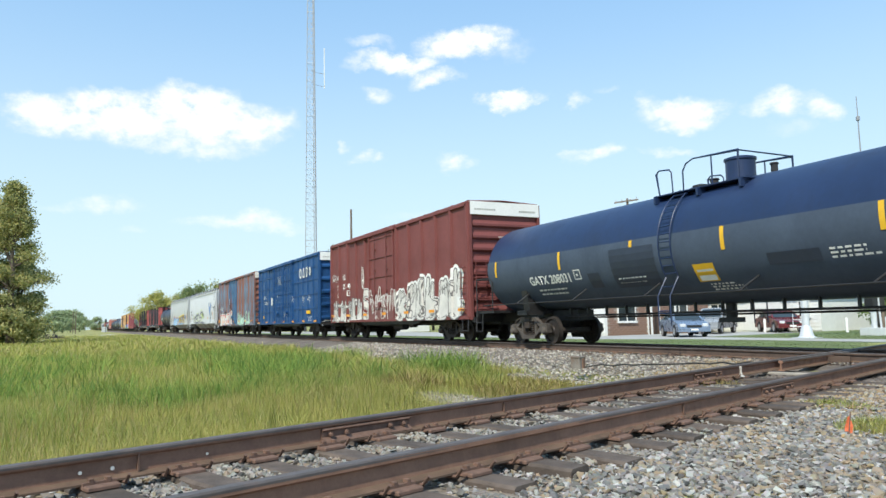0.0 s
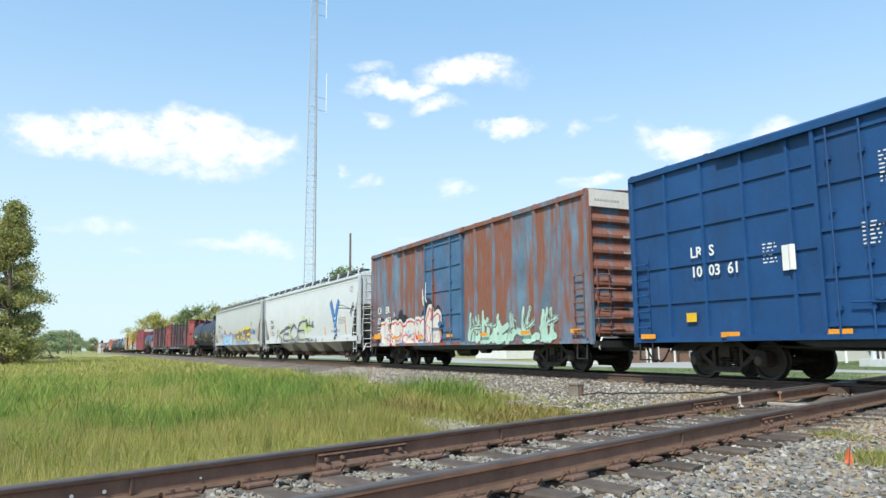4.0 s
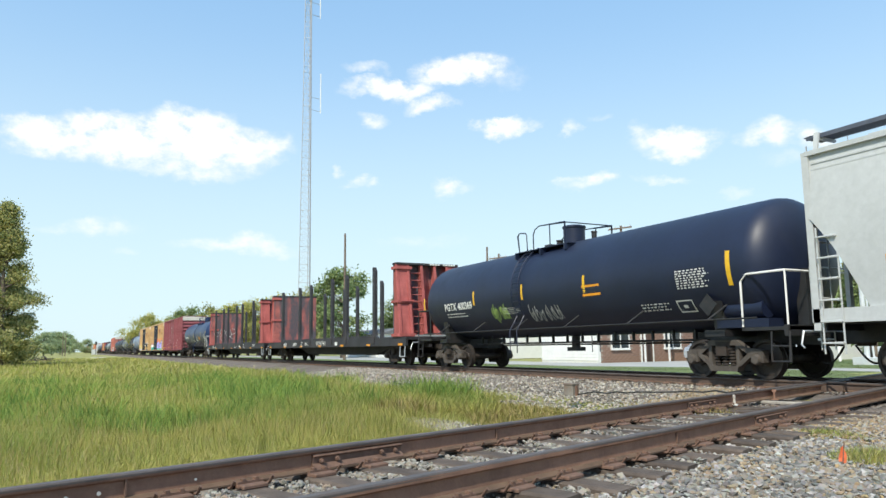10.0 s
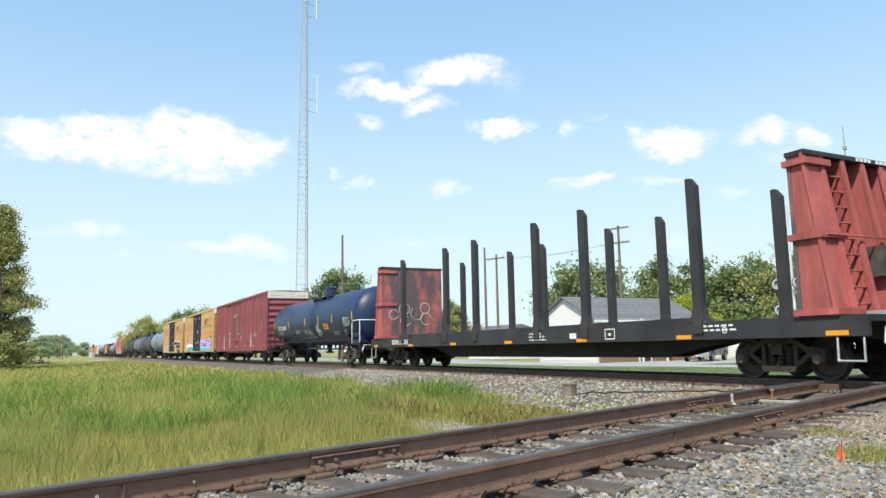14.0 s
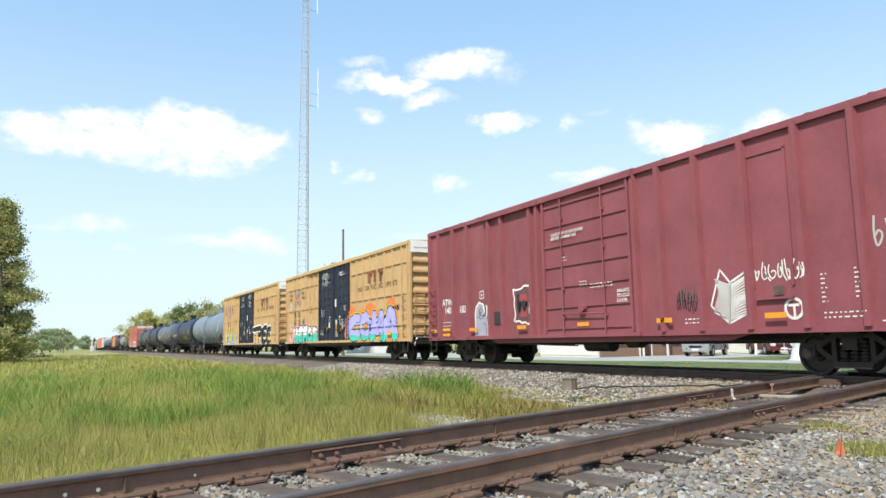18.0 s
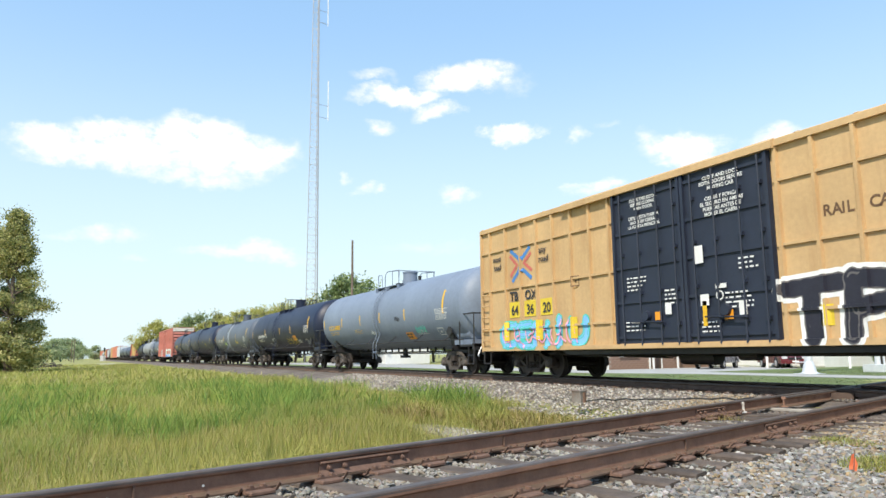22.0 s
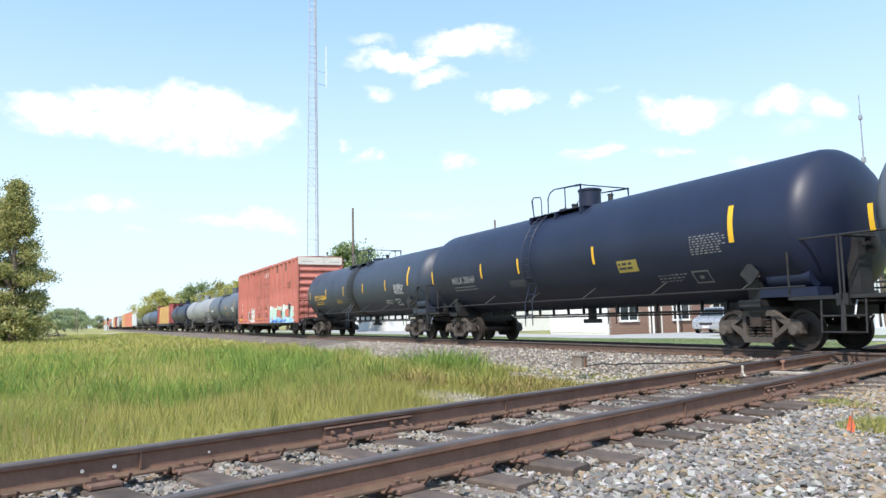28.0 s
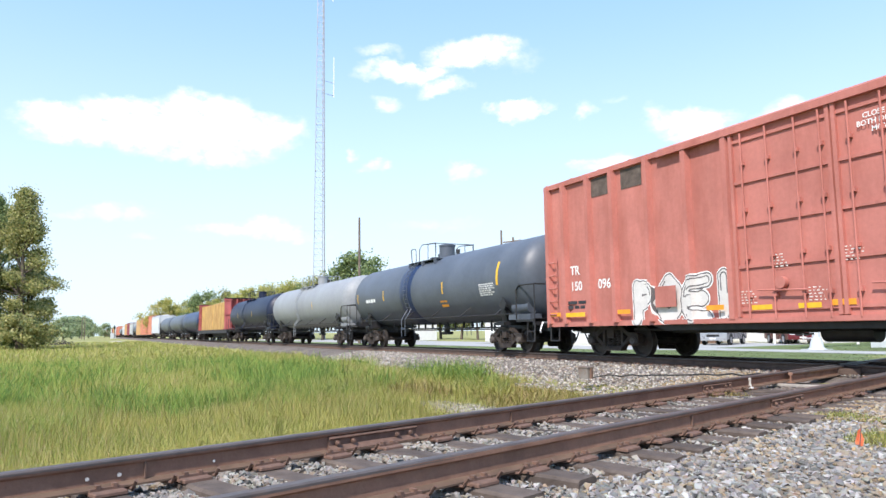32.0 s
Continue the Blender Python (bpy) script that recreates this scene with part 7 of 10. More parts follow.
for x in (-8.0, -6.1, -4.4):
    block(car13, x, x + 0.3, 1.15, 1.75, s13, spray("gold", PAINTS["gold"]), "graffiti_ground", 0.04)

# further tank cars
tank_marks(car14, s14, "UTLX 640889", -7.2, 0.24, 141, LY, panel=(6.3, 2.5), notice=(2.9, 1.7))
scrawl(car14, 4.1, 5.1, 1.65, 1.9, s14, 145, "teal", 0.05, 4)
scrawl(car14, 2.2, 2.8, 2.2, 2.4, s14, 146, "ink", 0.03, 3)
scrawl(car14, -1.0, -0.5, 1.7, 1.9, s14, 147, "white", 0.03, 3)
tank_marks(car15, s15, "XOMX 110541", -6.55, 0.24, 151, panel=(6.2, 2.6), notice=(3.3, 2.05))
scrawl(car15, -3.5, -1.8, 1.4, 1.75, s15, 155, "grey", 0.04, 4)
scrawl(car15, 1.7, 4.4, 1.5, 2.0, s15, 156, "gold", 0.03, 4)
frame_mark(car15, -4.1, 2.1, 0.28, 0.28, s15, W_)
tank_marks(car16, s16, "GATX 63649", -6.45, 0.3, 161, panel=(5.4, 2.4), notice=None)
frame_mark(car16, -4.1, 2.2, 0.3, 0.3, s16, W_)
scrawl(car16, -3.0, -2.2, 1.8, 2.1, s16, 163, "lime", 0.1, 2)
scrawl(car16, 2.2, 3.0, 1.9, 2.2, s16, 164, "gold", 0.08, 2)
tank_marks(car17, s17, "MBLX 28644", -6.5, 0.24, 171, DULL, panel=(5.5, 2.55), notice=(2.9, 2.2), data=DULL, sign="mustard")
tank_marks(car18, s18, "UTLX 642844", -6.75, 0.27, 181, LY, panel=(5.6, 2.4), notice=None)

# faded red box car
letters(car19, "TR", -8.45, 2.3, 0.26, W_, s19)
letters(car19, "150", -8.45, 1.85, 0.26, W_, s19)
letters(car19, "096", -7.2, 1.85, 0.26, W_, s19)
small_print(car19, -8.5, 1.55, 0.8, 2, s19, K_, 0.09, 0.13, 191)
block(car19, -8.5, -7.7, 1.1, 1.22, s19, LY, "yellow_notice", 0.1)
graffiti(car19, -5.8, -2.4, 0.84, 1.95, s19, 192, "chalk", "slate", "white", 4, 0.3, word="POEI", edge=0.03, inner=0.5, grow=0.03)
graffiti(car19, 2.5, 9.2, 0.9, 2.0, s19, 193, "mint", "white", "", 7, 0.3, fill2="foam", edge=0.022, inner=0.6, part2=0.35)
graffiti(car19, 2.5, 9.0, 0.84, 1.15, s19, 194, "foam", "sky", "", 9, 0.16, edge=0.03, inner=0.6)
scrawl(car19, 2.8, 6.8, 0.88, 1.06, lambda x, z: DRAPE[s19][2](x, z) - 0.03, 190, "blue", 0.06, 9)
scrawl(car19, 4.9, 6.2, 1.15, 1.7, lambda x, z: DRAPE[s19][2](x, z) - 0.03, 189, "teal", 0.1, 2)
for x in (4.9, 7.1, -4.9):
    block(car19, x, x + 0.7, 1.25, 1.75, s19, M["brick_red"], "repair_panel", 0.1)
block(car19, 7.6, 8.15, 1.7, 2.1, s19, K_, "data_panel", 0.09)
frame_mark(car19, 7.58, 1.66, 0.6, 0.48, s19, W_)
scrawl(car19, 7.3, 8.2, 3.0, 3.7, s19, 195, "brown", 0.04, 2)
scrawl(car19, 8.6, 9.3, 1.1, 1.8, s19, 196, "pink", 0.03, 3)
letters(car19, "CLOSE AND LOCK\nBOTH DOORS BEFORE\nMOVING CAR", 1.2, 4.45, 0.1, W_, s19, align="CENTER")
for k in range(6):
    small_print(car19, -2.3 + 0.8 * k, 2.2 if k % 2 else 1.5, 0.4, 5, s19, M["cream"], 0.022, 0.06, 198 + k)
for x in (-1.8, -0.7):
    stripe(car19, x, 1.1, 1.2, 0.5, s19, LY, "reflective_tape")
small_print(car20, -6.4, 2.35, 1.8, 1, s20, W_, 0.16, 0.2, 201)
small_print(car20, 5.4, 2.4, 1.1, 6, s20, W_, 0.045, 0.075, 202)
block(car20, 2.0, 2.6, 1.7, 1.95, s20, M["orange"], "amber_notice")

# ---- ties, plates, spikes, joints and the crossing ----
def tie_mesh(seed):
    rnd = random.Random(seed)
    g = Geo()
    n, vs = 9, []
    for i in range(n + 1):
        x = -1.28 + 2.56 * i / n + (rnd.uniform(-0.03, 0.03) if i in (0, n) else 0)
        w, t = 0.115 + rnd.uniform(-0.008, 0.006), rnd.uniform(-0.012, 0.006)
        vs += [(x, -w, -0.4), (x, -w, -0.205 + t), (x, -w + 0.02, -0.188 + t), (x, w - 0.02, -0.188 + t * 0.5), (x, w, -0.205 + t), (x, w, -0.4)]
    g.add(vs, [(i * 6 + k, i * 6 + (k + 1) % 6, (i + 1) * 6 + (k + 1) % 6, (i + 1) * 6 + k) for i in range(n) for k in range(6)] + [tuple(range(6)), tuple(range(n * 6, n * 6 + 6))])
    return g.mesh("tie", M["tie"], 30)


def plate_mesh():
    g = Geo().soft(-0.17, 0.17, -0.1, 0.1, -0.19, -0.165, 0.008)
    for s in (-1, 1):
        g.box(s * 0.085 - 0.012, s * 0.085 + 0.012, -0.1, 0.1, -0.168, -0.15)
        for y in (-0.05, 0.05):
            g.box(s * 0.088 - 0.012, s * 0.088 + 0.012, y - 0.01, y + 0.01, -0.17, -0.135).box(s * 0.078 - 0.02, s * 0.078 + 0.02, y - 0.014, y + 0.014, -0.148, -0.132)
    return g.mesh("tie_plate", M["iron"])


def anchor_mesh():
    """A spring clip that grips the rail's foot beside a tie."""
    pts = [(0.15, 0, -0.125), (0.125, 0, -0.15), (0.1, 0, -0.18), (-0.06, 0, -0.192), (-0.1, 0, -0.17), (-0.085, 0, -0.142), (-0.05, 0.02, -0.15)]
    return Geo().pipe(pts, 0.011, 6).mesh("rail_anchor", M["iron"], 60)


rnd = random.Random(11)
TIES = [tie_mesh(i) for i in range(5)]
PLATE, ANCHOR = plate_mesh(), anchor_mesh()
a, TIE_AT = -6.0, []
while a < 11.6:
    TIE_AT.append(a)
    c = Matrix.Translation(on_near(a, MIDQ + rnd.uniform(-0.06, 0.06))) @ pose(0, 0, rnd.uniform(-0.012, 0.006), 0, 0, NEAR_YAW - 90 + rnd.uniform(-2.5, 2.5))
    t = part("tie", TIES[rnd.randrange(5)], near_track, at=c)
    for q in (RAIL_A, RAIL_B):
        m = Matrix.Translation(on_near(a, q)) @ pose(0, 0, 0, 0, 0, NEAR_YAW - 90)
        part("tie_plate", PLATE, near_track, at=m)
        for s in (-1, 1):
            if rnd.random() < 0.8:
                part("rail_anchor", ANCHOR, near_track, at=Matrix.Translation(on_near(a + s * (0.14 + rnd.uniform(0, 0.02)), q)) @ pose(0, 0, 0, 0, 0, NEAR_YAW - 90))
    a += 0.56 + rnd.uniform(-0.05, 0.05)
x = -46.0
while x < 8:
    if not -10.6 < x < -7.2:
        part("tie", TIES[rnd.randrange(5)], train_track, at=pose(x, YC_ + rnd.uniform(-0.05, 0.05), 0.004, 0, 0, 90 + rnd.uniform(-2, 2)))
        for q in (-0.755, 0.755):
            part("tie_plate", PLATE, train_track, at=pose(x, YC_ + q, 0, 0, 0, 90))
    x += 0.55


def joint(parent, a, q, length=0.92, bolts=6):
    """A bolted joint bar on the rail's side towards the camera."""
    m = Matrix.Translation(on_near(a, q)) @ pose(0, 0, 0, 0, 0, NEAR_YAW)
    bar = Geo().prism([(-0.01, -0.045), (-0.034, -0.048), (-0.04, -0.06), (-0.022, -0.075), (-0.022, -0.115), (-0.05, -0.135), (-0.062, -0.152), (-0.02, -0.146), (-0.01, -0.13)], "x", -length / 2, length / 2)
    b = part("joint_bar", bar.mesh("joint_bar", M["iron"], 30), parent, at=m)
    for i in range(bolts):
        if i in (2, 3):
            continue
        x = -length / 2 + length * (i + 0.5) / bolts
        nut = Geo().cyl((x, -0.02, -0.095), (x, -0.05, -0.095), 0.02, 6).cyl((x, -0.05, -0.095), (x, -0.062, -0.095), 0.011, 8)
        part("bolt", nut.mesh("bolt", M["iron"]), b)


joint(near_track, 3.86, RAIL_B)
joint(near_track, 8.75, RAIL_A, 0.95)
joint(near_track, 10.2, RAIL_B, 0.9)
M["chip"] = surface("pale_worn_spot", (0.6, 0.58, 0.55), 0.8)
for a_, q_, r_ in ((1.63, RAIL_B, 0.009), (1.82, RAIL_B, 0.01), (2.45, RAIL_B, 0.007)):
    g = Geo().cyl((0, -0.014, -0.1), (0, -0.02, -0.1), r_ * 1.3, 8)
    part("stud", g.mesh("stud", M["chip"]), near_track, at=Matrix.Translation(on_near(a_, q_)) @ pose(0, 0, 0, 0, 0, NEAR_YAW))
for a_, q_ in ((1.98, RAIL_B), (6.4, RAIL_A), (5.6, RAIL_B)):
    g = Geo().prism([(-0.006, -0.142), (-0.006, -0.03), (0.006, -0.03), (0.006, -0.142)], "y", -0.03, -0.009)
    part("weld_seam", g.mesh("weld_seam", M["iron"]), near_track, at=Matrix.Translation(on_near(a_, q_)) @ pose(0, 0, 0, 0, 0, NEAR_YAW))

# the diamond: heavy corner castings, filler bars and inner guard rails
cross_at = lambda q, y: Vector(on_near((y - 0.3231 * q) / 0.9464, q))
for q in (RAIL_A, RAIL_B):
    for y in (YC_ - 0.755, YC_ + 0.755):
        p = cross_at(q, y)
        g = Geo()
        for sx in (-1, 1):
            for sy in (-1, 1):
                u, v = Vector((sx, 0, 0)), D * sy
                k0 = u * 0.09 + v * 0.09
                pts = [k0, k0 + u * 0.42, k0 + u * 0.42 + v * 0.05, k0 + u * 0.1 + v * 0.3, k0 + v * 0.42]
                g.prism([(w.x, w.y) for w in pts], "z", -0.17, -0.055)
        part("crossing_casting", g.mesh("crossing_casting", M["rail_dark"]), near_track, at=Matrix.Translation(p))
for q in (MIDQ - 0.62, MIDQ + 0.62):
    for y0, y1 in ((YC_ - 3.4, YC_ - 0.86), (YC_ - 0.64, YC_ + 0.64)):
        a0, a1 = (y0 - 0.3231 * q) / 0.9464, (y1 - 0.3231 * q) / 0.9464
        rail(near_track, Matrix.Translation(on_near(a0, q, -0.012)) @ pose(0, 0, 0, 0, 0, NEAR_YAW), a1 - a0)
for s in (-1, 1):
    y = YC_ + s * 0.62
    for x0, x1 in ((-13.2, -9.95), (-8.2, -5.2)):
        rail(train_track, pose(x0, y, -0.012), x1 - x0, "rail_dark")
for k in range(7):
    part("tie", TIES[k % 5], train_track, at=pose(-10.4 + 0.52 * k, YC_, -0.01, 0, 0, 90 - 9.0))

# ---- loose things beside the track ----
post = thing("marker_stake", "short white-painted metal stake between the rails", "stake", Matrix.Translation((-7.93, 9.0, -0.17)) @ Matrix.Scale(0.52, 4))
part("base", Geo().soft(-0.07, 0.09, -0.05, 0.05, 0, 0.05).mesh("base", M["chip"]), post)
part("stem", Geo().lathe([(0.04, 0.055), (0.1, 0.04), (0.2, 0.03), (0.24, 0.045), (0.3, 0.04), (0.31, 0.02)], 12, "z").mesh("stem", surface("worn_white_stake_paint", (0.5, 0.46, 0.4), 0.8, 0, 0.2, 6, RUST, 0.6, 9), 40), post)
M["cone"] = surface("faded_orange_plastic", (0.8, 0.2, 0.09), 0.6)
flag = thing("marker_flag", "small pale orange marker flag on a wire in the ballast", "marker flag", Matrix.Translation((-3.98, 5.72, -0.28)) @ pose(0, 0, 0, 0, 8, 60) @ Matrix.Scale(1.12, 4))
part("wire", Geo().cyl((0, 0, -0.05), (0, 0, 0.2), 0.004, 6).mesh("wire", M["iron"]), flag)
part("flag", Geo().add([(-0.02, 0, -0.02), (0.03, 0.02, 0.0), (0.022, -0.01, 0.1), (0.0, 0.012, 0.17), (-0.02, 0, 0.16), (-0.026, 0.015, 0.08), (0.0, 0.02, 0.08)],
                       [(0, 1, 6, 5), (1, 2, 6), (2, 3, 6), (3, 4, 6), (4, 5, 6)]).mesh("flag", M["cone"]), flag)
bx = thing("signal_junction_box", "weathered grey metal junction box on the ballast", "junction box", pose(-13.1, 9.85, -0.32, 0, 0, 12) @ Matrix.Scale(0.78, 4))
M["box_grey"] = surface("weathered_box_paint", (0.2, 0.18, 0.16), 0.8, 0.1, 0.2, 4, RUST, 0.6, 4)
part("body", Geo().soft(-0.17, 0.17, -0.13, 0.13, 0.0, 0.3, 0.012).mesh("body", M["box_grey"]), bx)
part("lid", Geo().soft(-0.19, 0.19, -0.15, 0.15, 0.3, 0.34, 0.012).mesh("lid", M["box_grey"]), bx)
part("bracket", Geo().box(0.17, 0.22, -0.03, 0.03, 0, 0.28).mesh("bracket", M["iron"]), bx)
cb = thing("ground_cable", "black signal cable lying loose over the ballast", "cable", data=Geo().pipe([(-13.0 + 0.28 * i, 9.95 + 0.11 * i + 0.12 * math.sin(i * 0.9), -0.30 + 0.05 * abs(math.sin(i * 1.7)) + 0.012 * i) for i in range(15)], 0.016, 7).mesh("ground_cable", M["hose"], 60))
stick = thing("discarded_tie_plank", "long pale weathered plank lying between the rails", "plank", Matrix.Translation((-7.9, 10.3, -0.19)) @ pose(0, 0, 0, 0, 0, 16),
              Geo().soft(-0.6, 0.6, -0.035, 0.035, -0.02, 0.02).mesh("discarded_tie_plank", surface("bleached_wood", (0.33, 0.3, 0.26), 0.9, 0, 0.2, 3, bump=0.004, bump_scale=60)))


# ---- loose stones ----
def stone_shapes(n):
    out = []
    for k in range(n):
        r = random.Random(50 + k)
        vs = []
        for i in range(9):
            p = Vector((r.gauss(0, 1), r.gauss(0, 1), r.gauss(0, 1))).normalized() * r.uniform(0.85, 1.2)
            vs.append((p.x * 1.15, p.y * 0.95, p.z * 0.72))
        b = bmesh.new()
        for v in vs:
            b.verts.new(v)
        bmesh.ops.convex_hull(b, input=b.verts)
        b.verts.index_update()
        used = [v for v in b.verts if v.link_faces]
        idx = {v: i for i, v in enumerate(used)}
        out.append((np.array([v.co[:] for v in used]), np.array([[idx[v] for v in f.verts] for f in b.faces if len(f.verts) == 3])))
        b.free()
    return out


def stone_mat(name, cols):
    """Stones that differ one by one in colour."""
    m = bpy.data.materials.new(name)
    m.use_nodes = True
    nt = m.node_tree
    bs = nt.nodes["Principled BSDF"]
    bs.inputs["Roughness"].default_value = 0.85
    gi, rp, no, mx, co = (nt.nodes.new("ShaderNode" + k) for k in ("NewGeometry", "ValToRGB", "TexNoise", "Mix", "TexCoord"))
    mx.data_type, mx.blend_type = "RGBA", "MULTIPLY"
    rp.color_ramp.interpolation = "CONSTANT"
    while len(rp.color_ramp.elements) < len(cols):
        rp.color_ramp.elements.new(0.5)
    for i, (e, c) in enumerate(zip(rp.color_ramp.elements, cols)):
        e.position, e.color = i / len(cols), (*c, 1)
    no.inputs["Scale"].default_value, no.inputs["Detail"].default_value = 25, 6
    nt.links.new(co.outputs["Object"], no.inputs["Vector"])
    nt.links.new(gi.outputs["Random Per Island"], rp.inputs[0])
    nt.links.new(rp.outputs[0], mx.inputs["A"])
    nt.links.new(no.outputs["Color"], mx.inputs["B"])
    mx.inputs["Factor"].default_value = 0.35
    nt.links.new(mx.outputs["Result"], bs.inputs["Base Color"])
    return m


STONES = stone_shapes(16)
def scatter(name, label, spots, mat, category="gravel"):
    """Many stones in one mesh: spots are x, y, z, size."""
    rg = np.random.RandomState(5)
    V, F, n = [], [], 0
    for x, y, z, s in spots:
        vs, fs = STONES[rg.randint(len(STONES))]
        a, t = rg.uniform(0, 6.283), rg.uniform(-0.6, 0.6)
        c, k, ct, st = math.cos(a), math.sin(a), math.cos(t), math.sin(t)
        p = vs * (s * rg.uniform(0.75, 1.25, 3))
        p = np.stack([p[:, 0], p[:, 1] * ct - p[:, 2] * st, p[:, 1] * st + p[:, 2] * ct], 1)
        p = np.stack([p[:, 0] * c - p[:, 1] * k + x, p[:, 0] * k + p[:, 1] * c + y, p[:, 2] + z], 1)
        V.append(p)
        F.append(fs + n)
        n += len(p)
    V, F = np.concatenate(V), np.concatenate(F)
    me = bpy.data.meshes.new(name)
    me.vertices.add(len(V))
    me.vertices.foreach_set("co", V.ravel())
    me.loops.add(3 * len(F))
    me.loops.foreach_set("vertex_index", F.ravel())
    me.polygons.add(len(F))
    me.polygons.foreach_set("loop_start", np.arange(0, 3 * len(F), 3))
    me.materials.append(mat)
    me.update(calc_edges=True)
    me.shade_flat()
    tagged(new(name, me), label, category, kind="stuff")


def bed_z(q):
    """Top of the nearer track's stone bed, q metres from its centre line."""
    P = [(-2.6, -0.8), (-1.95, -0.66), (-1.5, -0.32), (-1.2, -0.235), (-0.6, -0.242), (0.6, -0.242), (1.2, -0.242), (1.7, -0.242), (2.8, -0.27), (4.5, -0.33), (7.0, -0.62)]
    for (a, za), (b, zb) in zip(P, P[1:]):
        if a <= q <= b:
            return za + (zb - za) * (q - a) / (b - a)
    return -0.5


PALE = stone_mat("mixed_crushed_stone", [(0.3, 0.285, 0.265), (0.205, 0.195, 0.182), (0.39, 0.375, 0.35), (0.3, 0.245, 0.18), (0.135, 0.128, 0.12), (0.34, 0.265, 0.175), (0.49, 0.475, 0.45), (0.255, 0.247, 0.235), (0.28, 0.255, 0.222), (0.175, 0.173, 0.168)])
WASHED = stone_mat("washed_grey_stone", [(0.310, 0.290, 0.258), (0.224, 0.210, 0.184), (0.396, 0.370, 0.328), (0.284, 0.231, 0.172), (0.155, 0.143, 0.127), (0.301, 0.277, 0.246)])
DUSTY = stone_mat("dusty_shoulder_stone", [(0.4, 0.365, 0.32), (0.29, 0.265, 0.23), (0.5, 0.465, 0.41), (0.41, 0.33, 0.235), (0.2, 0.185, 0.165), (0.45, 0.4, 0.34), (0.58, 0.54, 0.48), (0.34, 0.31, 0.27)])
DARK = stone_mat("oily_mixed_stone", [(0.2, 0.17, 0.15), (0.13, 0.11, 0.1), (0.27, 0.24, 0.21), (0.17, 0.13, 0.1), (0.1, 0.085, 0.08)])
rg = np.random.RandomState(3)
spots, dim = [], []
while len(spots) < 38000:
    a = 0.8 + 12.4 * rg.rand() ** 1.25
    q = rg.uniform(-1.55, 4.6) if rg.rand() < 0.85 else rg.uniform(0.9, 2.6)
    if q > 1.5 + a * 0.5:
        continue
    p = on_near(a, MIDQ + q)
    s = rg.uniform(0.013, 0.031) * (1 + 0.03 * a) * (0.8 if abs(q) < 1.25 else 1.0)
    (dim if a > 10.3 + rg.uniform(-0.6, 0.6) and q < 1.9 else spots).append((p[0], p[1], bed_z(q) + rg.uniform(-0.012, 0.018) + (-0.008 if abs(q) < 1.25 else 0), s))
# heaped pale stones in the cribs between the ties
crib = []
while len(crib) < 7000:
    i = rg.randint(len(TIE_AT) - 1)
    a0, a1 = TIE_AT[i] + 0.12, TIE_AT[i + 1] - 0.12
    f, q = rg.rand(), rg.uniform(-0.68, 0.68) if rg.rand() < 0.8 else rg.uniform(-1.35, 1.35)
    a = a0 + (a1 - a0) * f
    if a < 0.6 or a > 9.8 or abs(abs(q) - 0.745) < 0.1:
        continue
    p = on_near(a, MIDQ + q)
    heap = 0.045 * math.sin(math.pi * f) * (0.5 + 0.5 * math.sin(2.3 * i + 3.1 * q)) * (1 if abs(q) < 0.66 else 0.4)
    crib.append((p[0], p[1], -0.232 + heap + rg.uniform(-0.012, 0.016), rg.uniform(0.014, 0.032)))
scatter("crib_stones", "pale grey stones heaped between the wooden ties", crib, WASHED)
scatter("near_ballast_stones", "loose pale and ochre crushed stones round the rails", spots, PALE)
scatter("crossing_stones", "dark dirty stones round the track crossing", dim, DARK)
spots = []
while len(spots) < 13000:
    x = -9.5 - 26 * rg.rand() ** 1.3
    y = YC_ - rg.uniform(1.2, 4.9)
    if 0.9464 * x + 0.3231 * y - MIDQ > -1.5:
        continue
    q = y - YC_
    z = -0.2 if q > -1.5 else -0.2 - (abs(q) - 1.5) * 0.14 if q > -2.4 else -0.33 - (abs(q) - 2.4) * 0.15
    if q < -3.6 and rg.rand() < (abs(q) - 3.6) * 0.55:
        continue
    spots.append((x, y, max(z, height(x, y)) + rg.uniform(-0.015, 0.02), rg.uniform(0.016, 0.036) * (1 + 0.012 * abs(x))))
scatter("shoulder_stones", "grey crushed stones on the far track's shoulder", spots, DUSTY)
spots = [(x, YC_ + rg.uniform(-1.5, 0.6), -0.19 + rg.uniform(-0.02, 0.02), rg.uniform(0.02, 0.045)) for x in -2 - 26 * rg.rand(3500)]
scatter("track_bed_stones", "dark oily stones between the far rails", spots, DARK)

spots = []
for k in range(9000):
    p = on_near(8.3 + 3.2 * rg.rand() ** 1.2, MIDQ + 1.0 + 3.2 * rg.rand() ** 1.6) if k < 8600 else on_near(rg.uniform(5.0, 8.6), MIDQ + rg.uniform(1.2, 3.2))
    spots.append((p[0], p[1], bed_z(0.9464 * p[0] + 0.3231 * p[1] - MIDQ) + rg.uniform(0.0, 0.035), rg.uniform(0.012, 0.03)))
for k in range(2600):
    x, y = rg.normal(-11.15, 0.3), rg.uniform(10.1, YC_ - 1.55)
    q = YC_ - y
    z = -0.2 if q < 1.5 else -0.2 - (q - 1.5) * 0.14 if q < 2.4 else -0.33 - (q - 2.4) * 0.15
    spots.append((x, y, max(z, height(x, y)) + rg.uniform(0.0, 0.04), rg.uniform(0.014, 0.034)))
